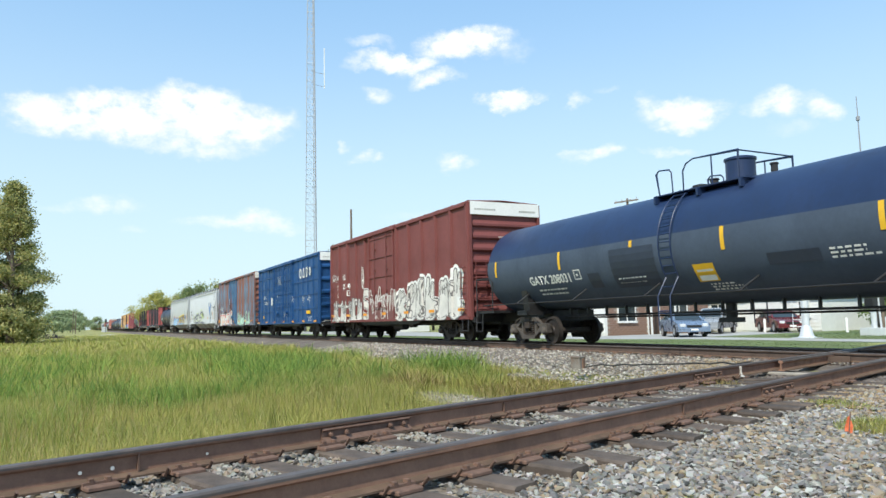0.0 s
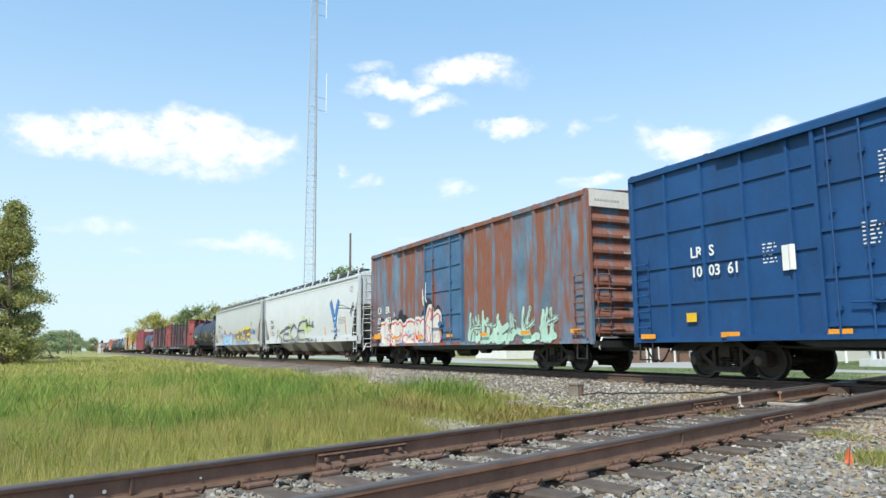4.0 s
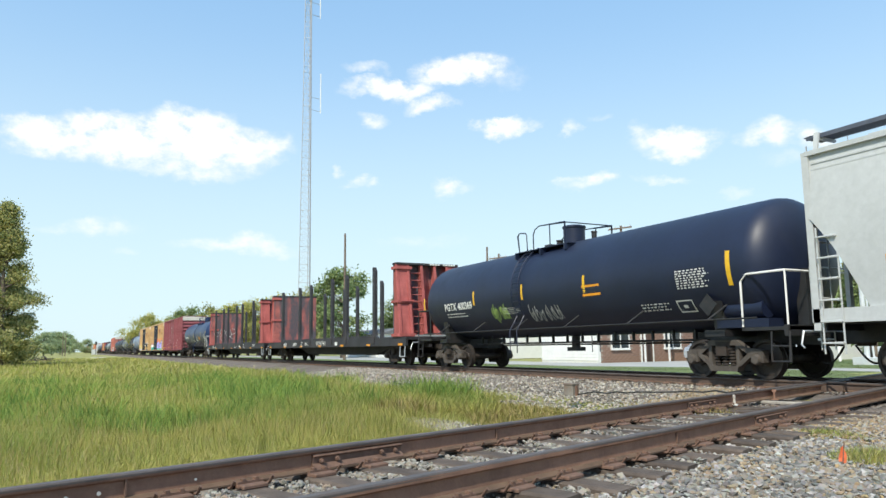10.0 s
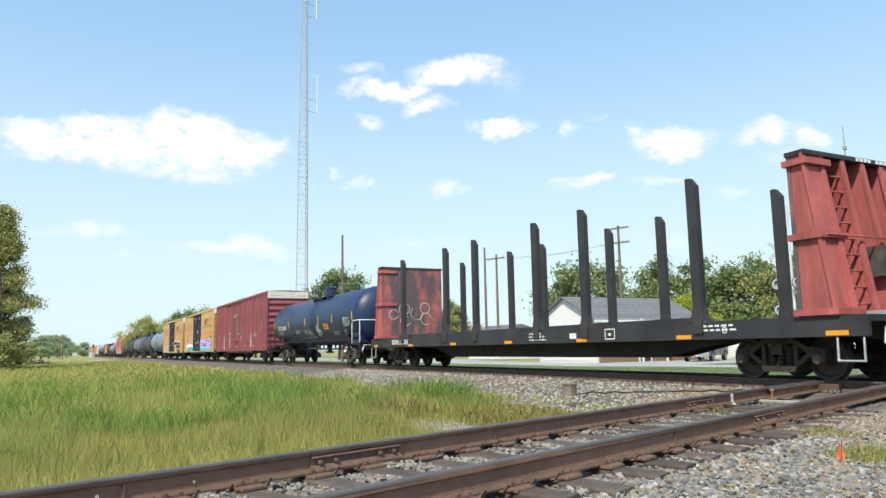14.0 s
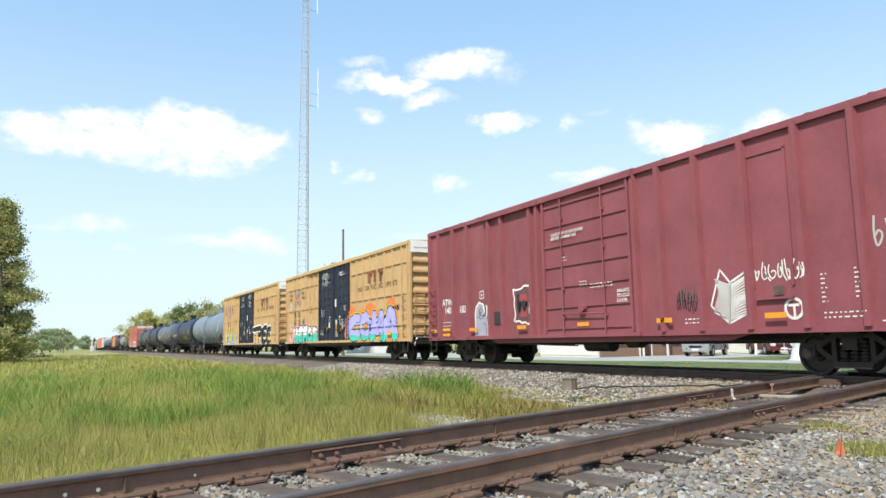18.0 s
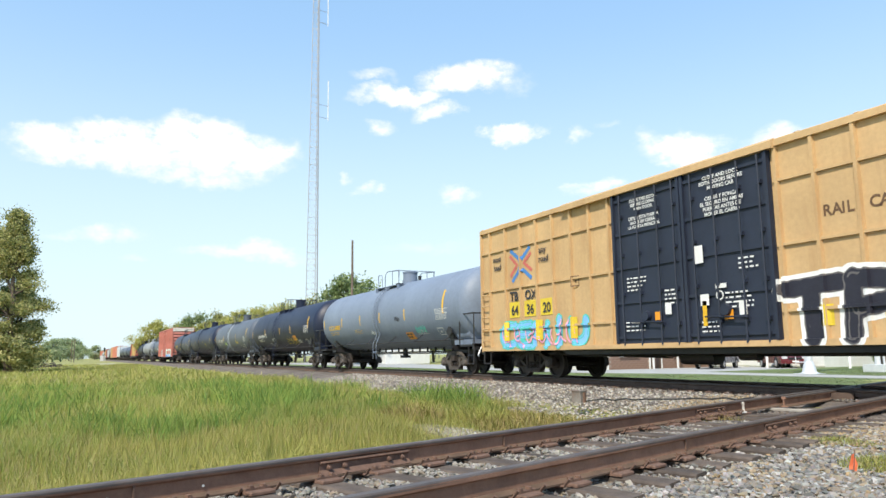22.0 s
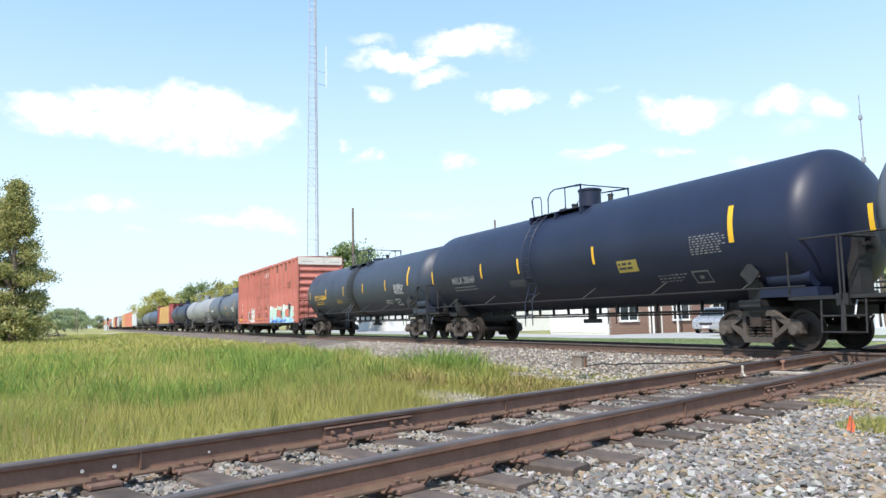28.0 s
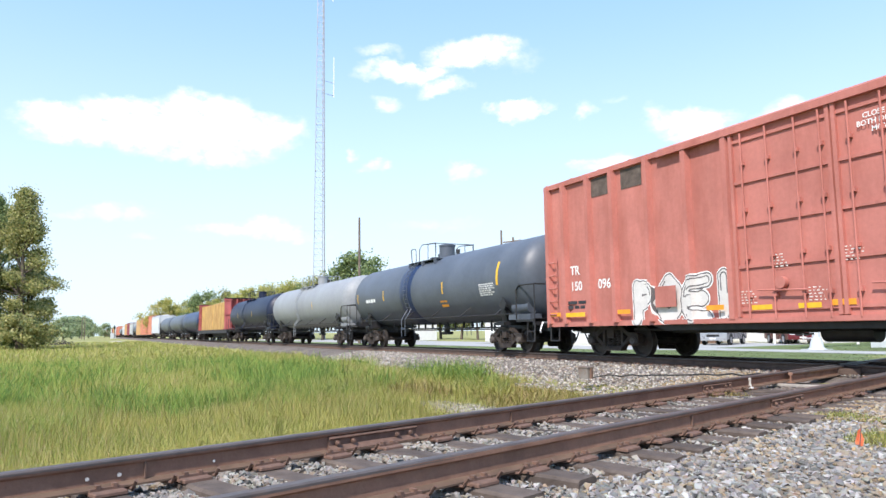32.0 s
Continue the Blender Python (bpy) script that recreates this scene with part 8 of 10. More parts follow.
scatter("ochre_gravel", "ochre dirt and small gravel beside the crossing", spots, stone_mat("ochre_stone", [(0.41, 0.29, 0.15), (0.34, 0.25, 0.15), (0.3, 0.25, 0.185), (0.45, 0.36, 0.24), (0.25, 0.19, 0.13), (0.33, 0.31, 0.27), (0.36, 0.34, 0.31)]))

# ---- grass ----
def leaf_mat(name, cols, trans=0.25, dry=None):
    """Blades or leaves, varied one by one and in patches, with some light coming through."""
    m = stone_mat(name, cols)
    nt = m.node_tree
    bs = nt.nodes["Principled BSDF"]
    if dry:
        src = bs.inputs["Base Color"].links[0].from_socket
        co, no, rp, mx = (nt.nodes.new("ShaderNode" + k) for k in ("TexCoord", "TexNoise", "MapRange", "Mix"))
        no.inputs["Scale"].default_value, no.inputs["Detail"].default_value, no.inputs["Roughness"].default_value = 0.55, 5, 0.65
        rp.inputs["From Min"].default_value, rp.inputs["From Max"].default_value = 0.42, 0.62
        rp.inputs["To Max"].default_value = 0.55
        mx.data_type = "RGBA"
        nt.links.new(co.outputs["Object"], no.inputs["Vector"])
        nt.links.new(no.outputs["Fac"], rp.inputs["Value"])
        nt.links.new(rp.outputs[0], mx.inputs["Factor"])
        nt.links.new(src, mx.inputs["A"])
        mx.inputs["B"].default_value = (*dry, 1)
        nt.links.new(mx.outputs["Result"], bs.inputs["Base Color"])
    bs.inputs["Roughness"].default_value = 0.6
    bs.inputs["Specular IOR Level"].default_value = 0.25
    out = next(n for n in nt.nodes if n.type == "OUTPUT_MATERIAL")
    tr, mx = nt.nodes.new("ShaderNodeBsdfTranslucent"), nt.nodes.new("ShaderNodeMixShader")
    src = bs.inputs["Base Color"].links[0].from_socket
    nt.links.new(src, tr.inputs[0])
    mx.inputs[0].default_value = trans
    nt.links.new(bs.outputs[0], mx.inputs[1])
    nt.links.new(tr.outputs[0], mx.inputs[2])
    nt.links.new(mx.outputs[0], out.inputs[0])
    return m


def raw_mesh(name, V, F, mat, k):
    me = bpy.data.meshes.new(name)
    me.vertices.add(len(V))
    me.vertices.foreach_set("co", np.asarray(V, dtype=np.float32).ravel())
    me.loops.add(k * len(F))
    me.loops.foreach_set("vertex_index", np.asarray(F, dtype=np.int32).ravel())
    me.polygons.add(len(F))
    me.polygons.foreach_set("loop_start", np.arange(0, k * len(F), k))
    me.materials.append(mat)
    me.update(calc_edges=True)
    return me


def blades(name, label, x, y, z, h, w, mat, seed, lean=0.5):
    """Bent blades: two quads to a blade, from arrays of feet, heights and widths."""
    r = np.random.RandomState(seed)
    n = len(x)
    a, b = r.uniform(0, 6.283, n), r.uniform(0, 6.283, n)
    l = lean * r.uniform(0.2, 1.0, n) * h
    foot = np.stack([x, y, z], 1)
    side = np.stack([np.cos(a), np.sin(a), np.zeros(n)], 1) * (w / 2)[:, None]
    way = np.stack([np.cos(b) * l, np.sin(b) * l, np.zeros(n)], 1)
    up = np.stack([np.zeros(n), np.zeros(n), h], 1)
    V = np.stack([foot - side, foot + side, foot + way * 0.3 + up * 0.55 - side * 0.8, foot + way * 0.3 + up * 0.55 + side * 0.8, foot + way + up - side * 0.15, foot + way + up + side * 0.15], 1).reshape(-1, 3)
    i = np.arange(n)[:, None] * 6
    F = np.concatenate([i + [[0, 1, 3, 2]], i + [[2, 3, 5, 4]]])
    me = raw_mesh(name, V, F, mat, 4)
    # blades shade softly, as a whole sward does
    nrm = np.cross(way / np.maximum(h, 0.01)[:, None] + [[0, 0, 1]], side)
    nrm /= np.linalg.norm(nrm, axis=1)[:, None]
    nrm *= np.where(nrm[:, 2:] < 0, -1, 1)
    nrm = nrm * 0.55 + [[0, 0, 1.0]]
    nrm /= np.linalg.norm(nrm, axis=1)[:, None]
    me.polygons.foreach_set("use_smooth", [True] * len(me.polygons))
    me.normals_split_custom_set_from_vertices(np.repeat(nrm, 6, axis=0))
    return tagged(new(name, me), label, "grass", kind="stuff")


MEADOW = leaf_mat("meadow_grass", [(0.514, 0.544, 0.131), (0.390, 0.477, 0.109), (0.637, 0.602, 0.185), (0.267, 0.363, 0.087), (0.719, 0.630, 0.283), (0.555, 0.573, 0.142), (0.329, 0.439, 0.098), (0.760, 0.660, 0.369), (0.472, 0.535, 0.131)], 0.45, (0.657, 0.593, 0.185))
LUSH = leaf_mat("lush_grass", [(0.340, 0.514, 0.119), (0.426, 0.566, 0.128), (0.256, 0.432, 0.100), (0.532, 0.617, 0.155), (0.181, 0.330, 0.081)], 0.5)
LAWN = leaf_mat("mown_lawn_grass", [(0.2, 0.25, 0.09), (0.25, 0.29, 0.11), (0.16, 0.21, 0.075), (0.29, 0.31, 0.13)], 0.4)
DRY = leaf_mat("dry_grass", [(0.625, 0.482, 0.220), (0.500, 0.414, 0.130), (0.400, 0.381, 0.100), (0.675, 0.515, 0.260), (0.325, 0.336, 0.080)], 0.35)


def meadow(n, x0, x1, y0, y1, power, seed):
    """Feet in the meadow between the two tracks, thinning with distance."""
    r = np.random.RandomState(seed)
    out = []
    while sum(len(o) for o in out) < n:
        x = x1 - (x1 - x0) * r.rand(n) ** power
        y = r.uniform(y0, y1, n)
        q = 0.9464 * x + 0.3231 * y - MIDQ
        edge = YT - 3.7 - 0.5 * np.sin(x * 0.7) - 0.4 * np.sin(x * 2.1)
        pit = ((x + 10.8) / 2.1) ** 2 + ((y - 5.75) / 0.55) ** 2
        bare = (x > -15.5) & (y > 8.3 + 0.3 * np.sin(3 * x))
        thin = np.clip((edge - y) / 1.2, 0, 1)
        ok = (q < -1.75 - 0.15 * np.sin(4 * y)) & (y < edge) & ((pit > 1) | (r.rand(n) < 0.18)) & (~bare) & (r.rand(n) < 0.25 + 0.75 * thin)
        out.append(np.stack([x[ok], y[ok]], 1))
    return np.concatenate(out)[:n]


def lumps(p, seed):
    return np.array([noise.noise(Vector((a * 0.35, b * 0.35, seed))) for a, b in p])


zfield = lambda p: np.array([height(a, b) for a, b in p]) - 0.03
r = np.random.RandomState(21)


def low_near_rail(p):
    """Grass stays short beside the rail and rises into the meadow."""
    q = 0.9464 * p[:, 0] + 0.3231 * p[:, 1] - MIDQ
    return np.clip((-q - 1.2) / 4.5, 0.5, 1.0)


def weeds(p):
    """How rank the growth is: clumps of tall weeds in the middle of the meadow, thin short grass along the rail."""
    q = -(0.9464 * p[:, 0] + 0.3231 * p[:, 1] - MIDQ)
    mid = np.clip((q - 5.0) / 3.0, 0, 1) * np.clip((34.0 - q) / 12.0, 0, 1)
    return mid * np.clip(0.22 + 1.7 * lumps(p * 0.9, 7.0) + 1.3 * lumps(p * 2.6, 3.0), 0, 1)


P = meadow(230000, -16, -4.6, -4.5, 11.5, 1.1, 1)
k = lumps(P, 1.0)
blades("meadow_grass", "uneven green and straw-coloured meadow grass", P[:, 0], P[:, 1], zfield(P), np.clip(r.uniform(0.1, 0.3, len(P)) * (1 + 0.9 * k) * low_near_rail(P), 0.06, 0.42), r.uniform(0.003, 0.0065, len(P)), MEADOW, 2, 0.6)
P = meadow(60000, -18, -5.5, -4.5, 9.0, 1.0, 9)
P = P[weeds(P) > r.uniform(0.15, 0.9, len(P))]
blades("lush_meadow_grass", "taller lush green grass in the meadow", P[:, 0], P[:, 1], zfield(P), r.uniform(0.2, 0.5, len(P)) * (0.6 + 0.5 * weeds(P)), r.uniform(0.006, 0.013, len(P)), LUSH, 10, 0.8)
P = meadow(120000, -40, -14, -9, 11.5, 1.25, 3)
k = lumps(P, 1.0)
blades("far_meadow_grass", "green and yellowing meadow grass towards the far track", P[:, 0], P[:, 1], zfield(P), np.clip(r.uniform(0.14, 0.34, len(P)) * (1 + 0.9 * k), 0.08, 0.5), r.uniform(0.006, 0.013, len(P)), MEADOW, 4, 0.6)
P = meadow(70000, -46, -15, -12, 10.5, 1.2, 13)
P = P[weeds(P) > r.uniform(0.1, 0.8, len(P))]
blades("lush_far_grass", "taller lush green weeds further out in the meadow", P[:, 0], P[:, 1], zfield(P), r.uniform(0.3, 0.7, len(P)) * (0.55 + 0.5 * weeds(P)), r.uniform(0.012, 0.028, len(P)), LUSH, 14, 0.8)
P = meadow(34000, -150, -38, -22, 11.0, 1.6, 5)
blades("distant_meadow_grass", "meadow grass along the line in the distance", P[:, 0], P[:, 1], zfield(P), r.uniform(0.2, 0.42, len(P)), r.uniform(0.03, 0.06, len(P)), MEADOW, 6, 0.9)
P = meadow(9000, -13, -4.8, -4.0, 9.5, 1.0, 19)
P = P[weeds(P) < 0.5]
blades("seeding_grass", "thin straw-coloured seed stalks over the meadow", P[:, 0], P[:, 1], zfield(P), r.uniform(0.22, 0.45, len(P)) * low_near_rail(P), r.uniform(0.003, 0.005, len(P)), DRY, 20, 0.35)


P = np.stack([r.normal(-11.0, 1.1, 2200), r.normal(5.9, 0.24, 2200)], 1)
scatter("bare_patch_gravel", "pale gravel showing through the meadow", [(x, y, height(x, y) + r.uniform(-0.025, 0.02), r.uniform(0.012, 0.03)) for x, y in P], DUSTY)


def clump(name, label, cx, cy, rx, ry, n, h, mat, seed, w=0.01):
    r = np.random.RandomState(seed)
    a, d = r.uniform(0, 6.283, n), np.sqrt(r.rand(n))
    x, y = cx + rx * d * np.cos(a), cy + ry * d * np.sin(a)
    z = np.array([max(height(i, j), -0.55) for i, j in zip(x, y)]) - 0.02
    blades(name, label, x, y, z, r.uniform(0.4, 1.0, n) * h * (1.15 - 0.5 * d), r.uniform(0.6, 1.4, n) * w, mat, seed + 1, 0.7)


clump("grass_tuft", "bright green grass tuft at the edge of the ballast", -13.0, 7.1, 1.0, 0.55, 1900, 0.46, MEADOW, 31, 0.01)
clump("grass_tuft", "lush green grass tuft at the edge of the ballast", -13.1, 7.3, 0.7, 0.4, 900, 0.5, LUSH, 32, 0.011)
clump("dry_grass_tuft", "dry straw-coloured grass beside the ballast", -10.8, 7.0, 1.6, 0.7, 2200, 0.26, DRY, 33, 0.011)
clump("dry_grass_tuft", "dry straw-coloured grass thinning out on the ballast", -12.2, 8.1, 2.2, 0.7, 2600, 0.22, DRY, 45, 0.011)
clump("dry_grass_tuft", "dry straw-coloured grass thinning out on the ballast", -9.7, 7.3, 1.0, 0.5, 1100, 0.18, DRY, 47, 0.01)
clump("dry_grass_tuft", "dry straw-coloured grass beside the ballast", -13.6, 6.1, 0.9, 0.6, 900, 0.45, DRY, 35, 0.012)
clump("weed_patch", "green and ochre weeds in the ballast beside the track", -5.15, 7.25, 0.42, 0.25, 1200, 0.13, MEADOW, 37, 0.006)
clump("weed_patch", "green weeds in the ballast beside the rail", -4.0, 6.2, 0.35, 0.4, 1500, 0.15, MEADOW, 39, 0.005)
clump("weed_patch", "pale weeds growing between the rails", -7.6, 8.1, 0.2, 0.5, 420, 0.16, DRY, 41, 0.005)
clump("weed_patch", "straw-coloured weeds beside the crossing", -11.0, 10.9, 2.0, 0.35, 1400, 0.12, DRY, 43, 0.008)


# ---- trees ----
def tree_parts(seed, h, spread, base, leaves, size, shape):
    """Trunk with limbs, and a crown of leaf clumps set along the limbs with gaps between them."""
    r = random.Random(seed)
    rg = np.random.RandomState(seed)
    wood = Geo()
    pts = [(0, 0, 0)]
    for i in range(1, 7):
        pts.append((pts[-1][0] + r.uniform(-0.02, 0.02) * h, pts[-1][1] + r.uniform(-0.02, 0.02) * h, h * 0.8 * i / 6))
    for i, (p, q) in enumerate(zip(pts, pts[1:])):
        wood.cyl(p, q, 0.028 * h * (1 - i / 7), 9, 0.028 * h * (1 - (i + 1) / 7))
    centres = []
    for k in range(64 if base < 0.05 else 26):
        f = r.uniform(base, 0.98)
        reach = spread * shape(f) * r.uniform(0.55, 1.0)
        i = min(5, int(f * 0.8 * 6 / 0.8 * 0.95))
        s = Vector(pts[i]).lerp(Vector(pts[i + 1]), 0.5)
        a = r.uniform(0, 6.283)
        e = Vector((math.cos(a) * reach, math.sin(a) * reach, f * h))
        if e.z - s.z < 0:
            s.z = max(0.2, e.z - 0.15 * h)
        wood.cyl(s, e, 0.008 * h, 6, 0.003 * h)
        centres.append((e, reach))
        centres.append((s.lerp(e, 0.6) + Vector((0, 0, 0.03 * h)), reach))
    V, F, per = [], [], leaves // len(centres)
    pos = []
    for c, reach in centres:
        rad = np.array([1, 1, 0.8]) * spread * (r.uniform(0.12, 0.27) if base < 0.05 else r.uniform(0.17, 0.36))
        d = rg.normal(size=(per, 3))
        d /= np.linalg.norm(d, axis=1)[:, None]
        pos.append(np.array(c) + d * rad * np.abs(rg.normal(0.62, 0.34, per))[:, None])
    pos = np.concatenate(pos)
    n = len(pos)
    u = rg.normal(size=(n, 3))
    u /= np.linalg.norm(u, axis=1)[:, None]
    w = np.cross(u, rg.normal(size=(n, 3)))
    w /= np.linalg.norm(w, axis=1)[:, None]
    s = (size * rg.uniform(0.6, 1.4, n))[:, None]
    V = np.stack([pos - u * s, pos + w * s * 0.55 - u * s * 0.1, pos + u * s, pos - w * s * 0.55 - u * s * 0.1], 1).reshape(-1, 3)
    F = np.arange(4 * n).reshape(-1, 4)
    return wood, V, F


BARK = surface("grey_brown_bark", (0.12, 0.095, 0.075), 0.95, 0, 0.25, 4, bump=0.03, bump_scale=14)
LEAF = [leaf_mat("green_leaves", [(0.3, 0.38, 0.16), (0.2, 0.28, 0.115), (0.37, 0.46, 0.19), (0.26, 0.34, 0.14), (0.42, 0.48, 0.22), (0.14, 0.2, 0.09)], 0.38),
        leaf_mat("yellowing_leaves", [(0.46, 0.46, 0.17), (0.58, 0.54, 0.21), (0.31, 0.35, 0.14), (0.64, 0.58, 0.28), (0.2, 0.24, 0.1), (0.42, 0.43, 0.16)], 0.45),
        leaf_mat("bright_yellow_green_leaves", [(0.5, 0.55, 0.09), (0.57, 0.58, 0.11), (0.4, 0.47, 0.09)], 0.45),
        # haze over the far trees is mixed into these paler leaf colours
        leaf_mat("haze_pale_leaves", [(0.45, 0.53, 0.3), (0.37, 0.46, 0.26), (0.52, 0.58, 0.34)], 0.45),
        # brighter copy of the yellowing leaves, sunshine on the crowns put into the colour
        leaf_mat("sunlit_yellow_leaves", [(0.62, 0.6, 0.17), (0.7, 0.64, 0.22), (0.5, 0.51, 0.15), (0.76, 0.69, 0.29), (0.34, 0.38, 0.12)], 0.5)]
OVAL = lambda f: max(0.15, math.sin(min(1.0, (f - 0.08) / 0.92) * math.pi) ** 0.7)
SPIRE = lambda f: (0.62 + 2.0 * f if f < 0.2 else max(0.06, 1.02 - 1.25 * (f - 0.2))) * (1 + 0.16 * math.sin(17 * f))
SHAPES = {"round": (10.0, 4.2, 0.22, 9000, 0.17, OVAL), "wide": (9.0, 5.0, 0.2, 9500, 0.18, OVAL), "tall": (16.0, 5.0, 0.04, 46000, 0.12, SPIRE), "bush": (4.0, 3.2, 0.12, 4000, 0.17, OVAL)}


def tree(kind, leaf, at, label, seed=1, group=""):
    key = ("tree", kind, leaf, seed)
    if key not in MADE:
        wood, V, F = tree_parts(seed * 7 + 3, *SHAPES[kind])
        MADE[key] = (wood.mesh("trunk", BARK, 60), raw_mesh("crown", V, F, LEAF[leaf], 4))
    t = thing("tree", label, "tree", at, group=group)
    part("trunk", MADE[key][0], t)
    part("crown", MADE[key][1], t)
    return t


def put(dx, dy, R, z=-0.45, turn=0, s=1.0):
    return Matrix.Translation((dx * R, dy * R, z)) @ pose(0, 0, 0, 0, 0, turn) @ Matrix.Scale(s, 4)


# the dense trees at the meadow's far corner
tree("tall", 1, put(-0.9973, -0.0730, 84, turn=20, s=1.0), "tall dense tree with yellowing leaves beside the meadow", 1)
tree("tall", 0, put(-0.9945, -0.1050, 88, turn=120, s=1.0), "tall dark green tree at the meadow's corner", 2)
tree("tall", 1, put(-0.990, -0.1350, 84, turn=220, s=0.9), "tall dense tree with yellowing leaves beside the meadow", 2)
tree("tall", 0, put(-0.9980, -0.0640, 88, turn=300, s=0.62), "shorter dense green tree beside the meadow", 1)
tree("bush", 1, put(-0.9975, -0.0700, 79, turn=170, s=0.8), "yellowing bush at the foot of the tall trees", 3)
# far trees along the line, with the haze in their leaf colour
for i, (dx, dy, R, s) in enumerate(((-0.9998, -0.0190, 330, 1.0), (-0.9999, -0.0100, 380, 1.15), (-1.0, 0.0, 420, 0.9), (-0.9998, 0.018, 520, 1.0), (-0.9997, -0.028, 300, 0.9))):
    tree("bush", 3, put(dx, dy, R, turn=40 * i, s=2.1 * s), "distant tree along the railway with haze-paled leaves", 4)
# behind the train
rt = random.Random(8)
for i in range(17):
    dy = 0.085 + 0.0125 * i
    R = 190 - 4.2 * i + rt.uniform(-8, 8)
    e = 0.046 + 0.0021 * i + rt.uniform(-0.008, 0.008)
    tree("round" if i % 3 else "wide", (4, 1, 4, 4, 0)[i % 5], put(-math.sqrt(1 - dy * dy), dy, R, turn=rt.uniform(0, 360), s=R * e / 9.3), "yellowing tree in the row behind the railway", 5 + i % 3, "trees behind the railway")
tree("round", 0, put(-0.9441, 0.3296, 92, turn=30, s=1.14), "round green tree beside the utility pole", 8)
for i, (dy, R, e) in enumerate(((0.405, 105, 0.08), (0.435, 112, 0.07), (0.46, 100, 0.072), (0.48, 95, 0.064))):
    tree("round", i % 2, put(-math.sqrt(1 - dy * dy), dy, R, turn=77 * i, s=R * e / 9.3), "green tree behind the houses", 5 + i % 3, "trees behind the houses")
for i, (dy, R, e, lf) in enumerate(((0.6, 100, 0.1, 0), (0.625, 98, 0.135, 0), (0.65, 105, 0.09, 0), (0.675, 92, 0.095, 0), (0.7, 96, 0.118, 0), (0.717, 84, 0.085, 2), (0.735, 95, 0.118, 0), (0.757, 92, 0.12, 0), (0.775, 96, 0.115, 0),
                                  (0.79, 90, 0.11, 1), (0.81, 94, 0.118, 0), (0.825, 88, 0.112, 0), (0.84, 92, 0.12, 1), (0.855, 86, 0.135, 0), (0.87, 82, 0.14, 0), (0.885, 85, 0.145, 0), (0.9, 80, 0.15, 0), (0.92, 85, 0.14, 0))):
    tree("wide" if i % 2 else "round", lf, put(-math.sqrt(1 - dy * dy), dy, R, turn=61 * i, s=R * e / 9.6), "leafy green tree beyond the houses" if lf != 2 else "bright yellow-green tree beyond the houses", 5 + i % 4, "trees beyond the houses")
    if i % 2 == 0:
        tree("bush", 0, put(-math.sqrt(1 - dy * dy), dy, R - 9, turn=31 * i, s=1.0 + 0.03 * i), "green shrub below the trees", 9, "shrubs beyond the houses")

for i, (x, y, k) in enumerate(((-29.6, 47.5, 0.62), (-27.4, 49.5, 0.75), (-25.2, 48.0, 0.6), (-23.0, 50.0, 0.8), (-20.4, 49.0, 0.7))):
    tree("bush", 0, pose(x, y, -0.45, 0, 0, 53 * i) @ Matrix.Scale(k, 4), "green shrub on the lawn beside the white building", 9, "shrubs on the lawn")

# a heap of brush and a bare track at the meadow's end
BRUSH = surface("dark_brush_wood", (0.07, 0.06, 0.05), 0.95, 0, 0.3, 3)
g, rb = Geo(), random.Random(6)
for k in range(46):
    a, b = rb.uniform(-1.7, 1.7), rb.uniform(-1.2, 1.2)
    top = 0.95 * max(0.1, 1 - (a / 2) ** 2 - (b / 1.5) ** 2)
    z, d = rb.uniform(0.0, top), rb.uniform(0, 3.14)
    g.cyl((a - 0.6 * math.cos(d), b - 0.6 * math.sin(d), max(0.03, z - 0.1)), (a + 0.6 * math.cos(d), b + 0.6 * math.sin(d), z + rb.uniform(0.0, 0.25)), rb.uniform(0.04, 0.13), 6, 0.04)
tagged(new("brush_pile", g.mesh("brush_pile", BRUSH)), "heap of dark cut brush beside the meadow", "brush pile", kind="stuff").matrix_basis = pose(-117.5, -3.4, -0.62, 0, 0, 60)
tagged(new("gravel_track", Geo().prism([(-112, -5.5), (-109, -3.5), (-140, 4.5), (-190, 8.0), (-190, 5.0), (-142, 1.5)], "z", -0.8, -0.56).mesh("gravel_track", surface("pale_gravel_track", (0.5, 0.47, 0.41), 0.95, 0, 0.2, 0.8))), "pale bare gravel track at the meadow's end", "track", kind="structure")

# ---- road, lot and lawns behind the train ----
def sheet(name, label, pts, z, mat, category):
    """A flat piece of ground with a low kerb-like edge."""
    tagged(new(name, Geo().prism(pts, "z", z - 0.25, z).mesh(name, mat)), label, category, kind="structure")


sheet("road", "pale concrete road running beside the railway", [(-260, 26.0), (-34, 26.0), (-28, 28.4), (70, 29.2), (70, 31.4), (-260, 31.0)], -0.40, M["concrete"], "road")
sheet("parking_lot", "pale concrete parking lot before the low buildings", [(-38.4, 31.2), (-30.4, 31.5), (-31.8, 43.4), (-38.4, 43.4)], -0.405, M["concrete"], "parking lot")
sheet("pavement", "concrete apron beside the small white buildings", [(-120, 31.2), (-58, 31.2), (-58, 36), (-120, 36)], -0.405, M["concrete"], "pavement")
sheet("lawn_verge", "mown green verge between railway and road", [(-120, 17.6), (50, 17.6), (50, 29.1), (-28, 28.3), (-34, 25.9), (-120, 25.8)], -0.41, M["lawn"], "lawn")
sheet("lawn_corner", "mown green lawn round the crossing signals", [(-30.0, 31.6), (40, 31.6), (40, 80), (-38.0, 80), (-38.0, 43.5), (-31.5, 43.5)], -0.40, M["lawn"], "lawn")
r = np.random.RandomState(77)
n = 20000
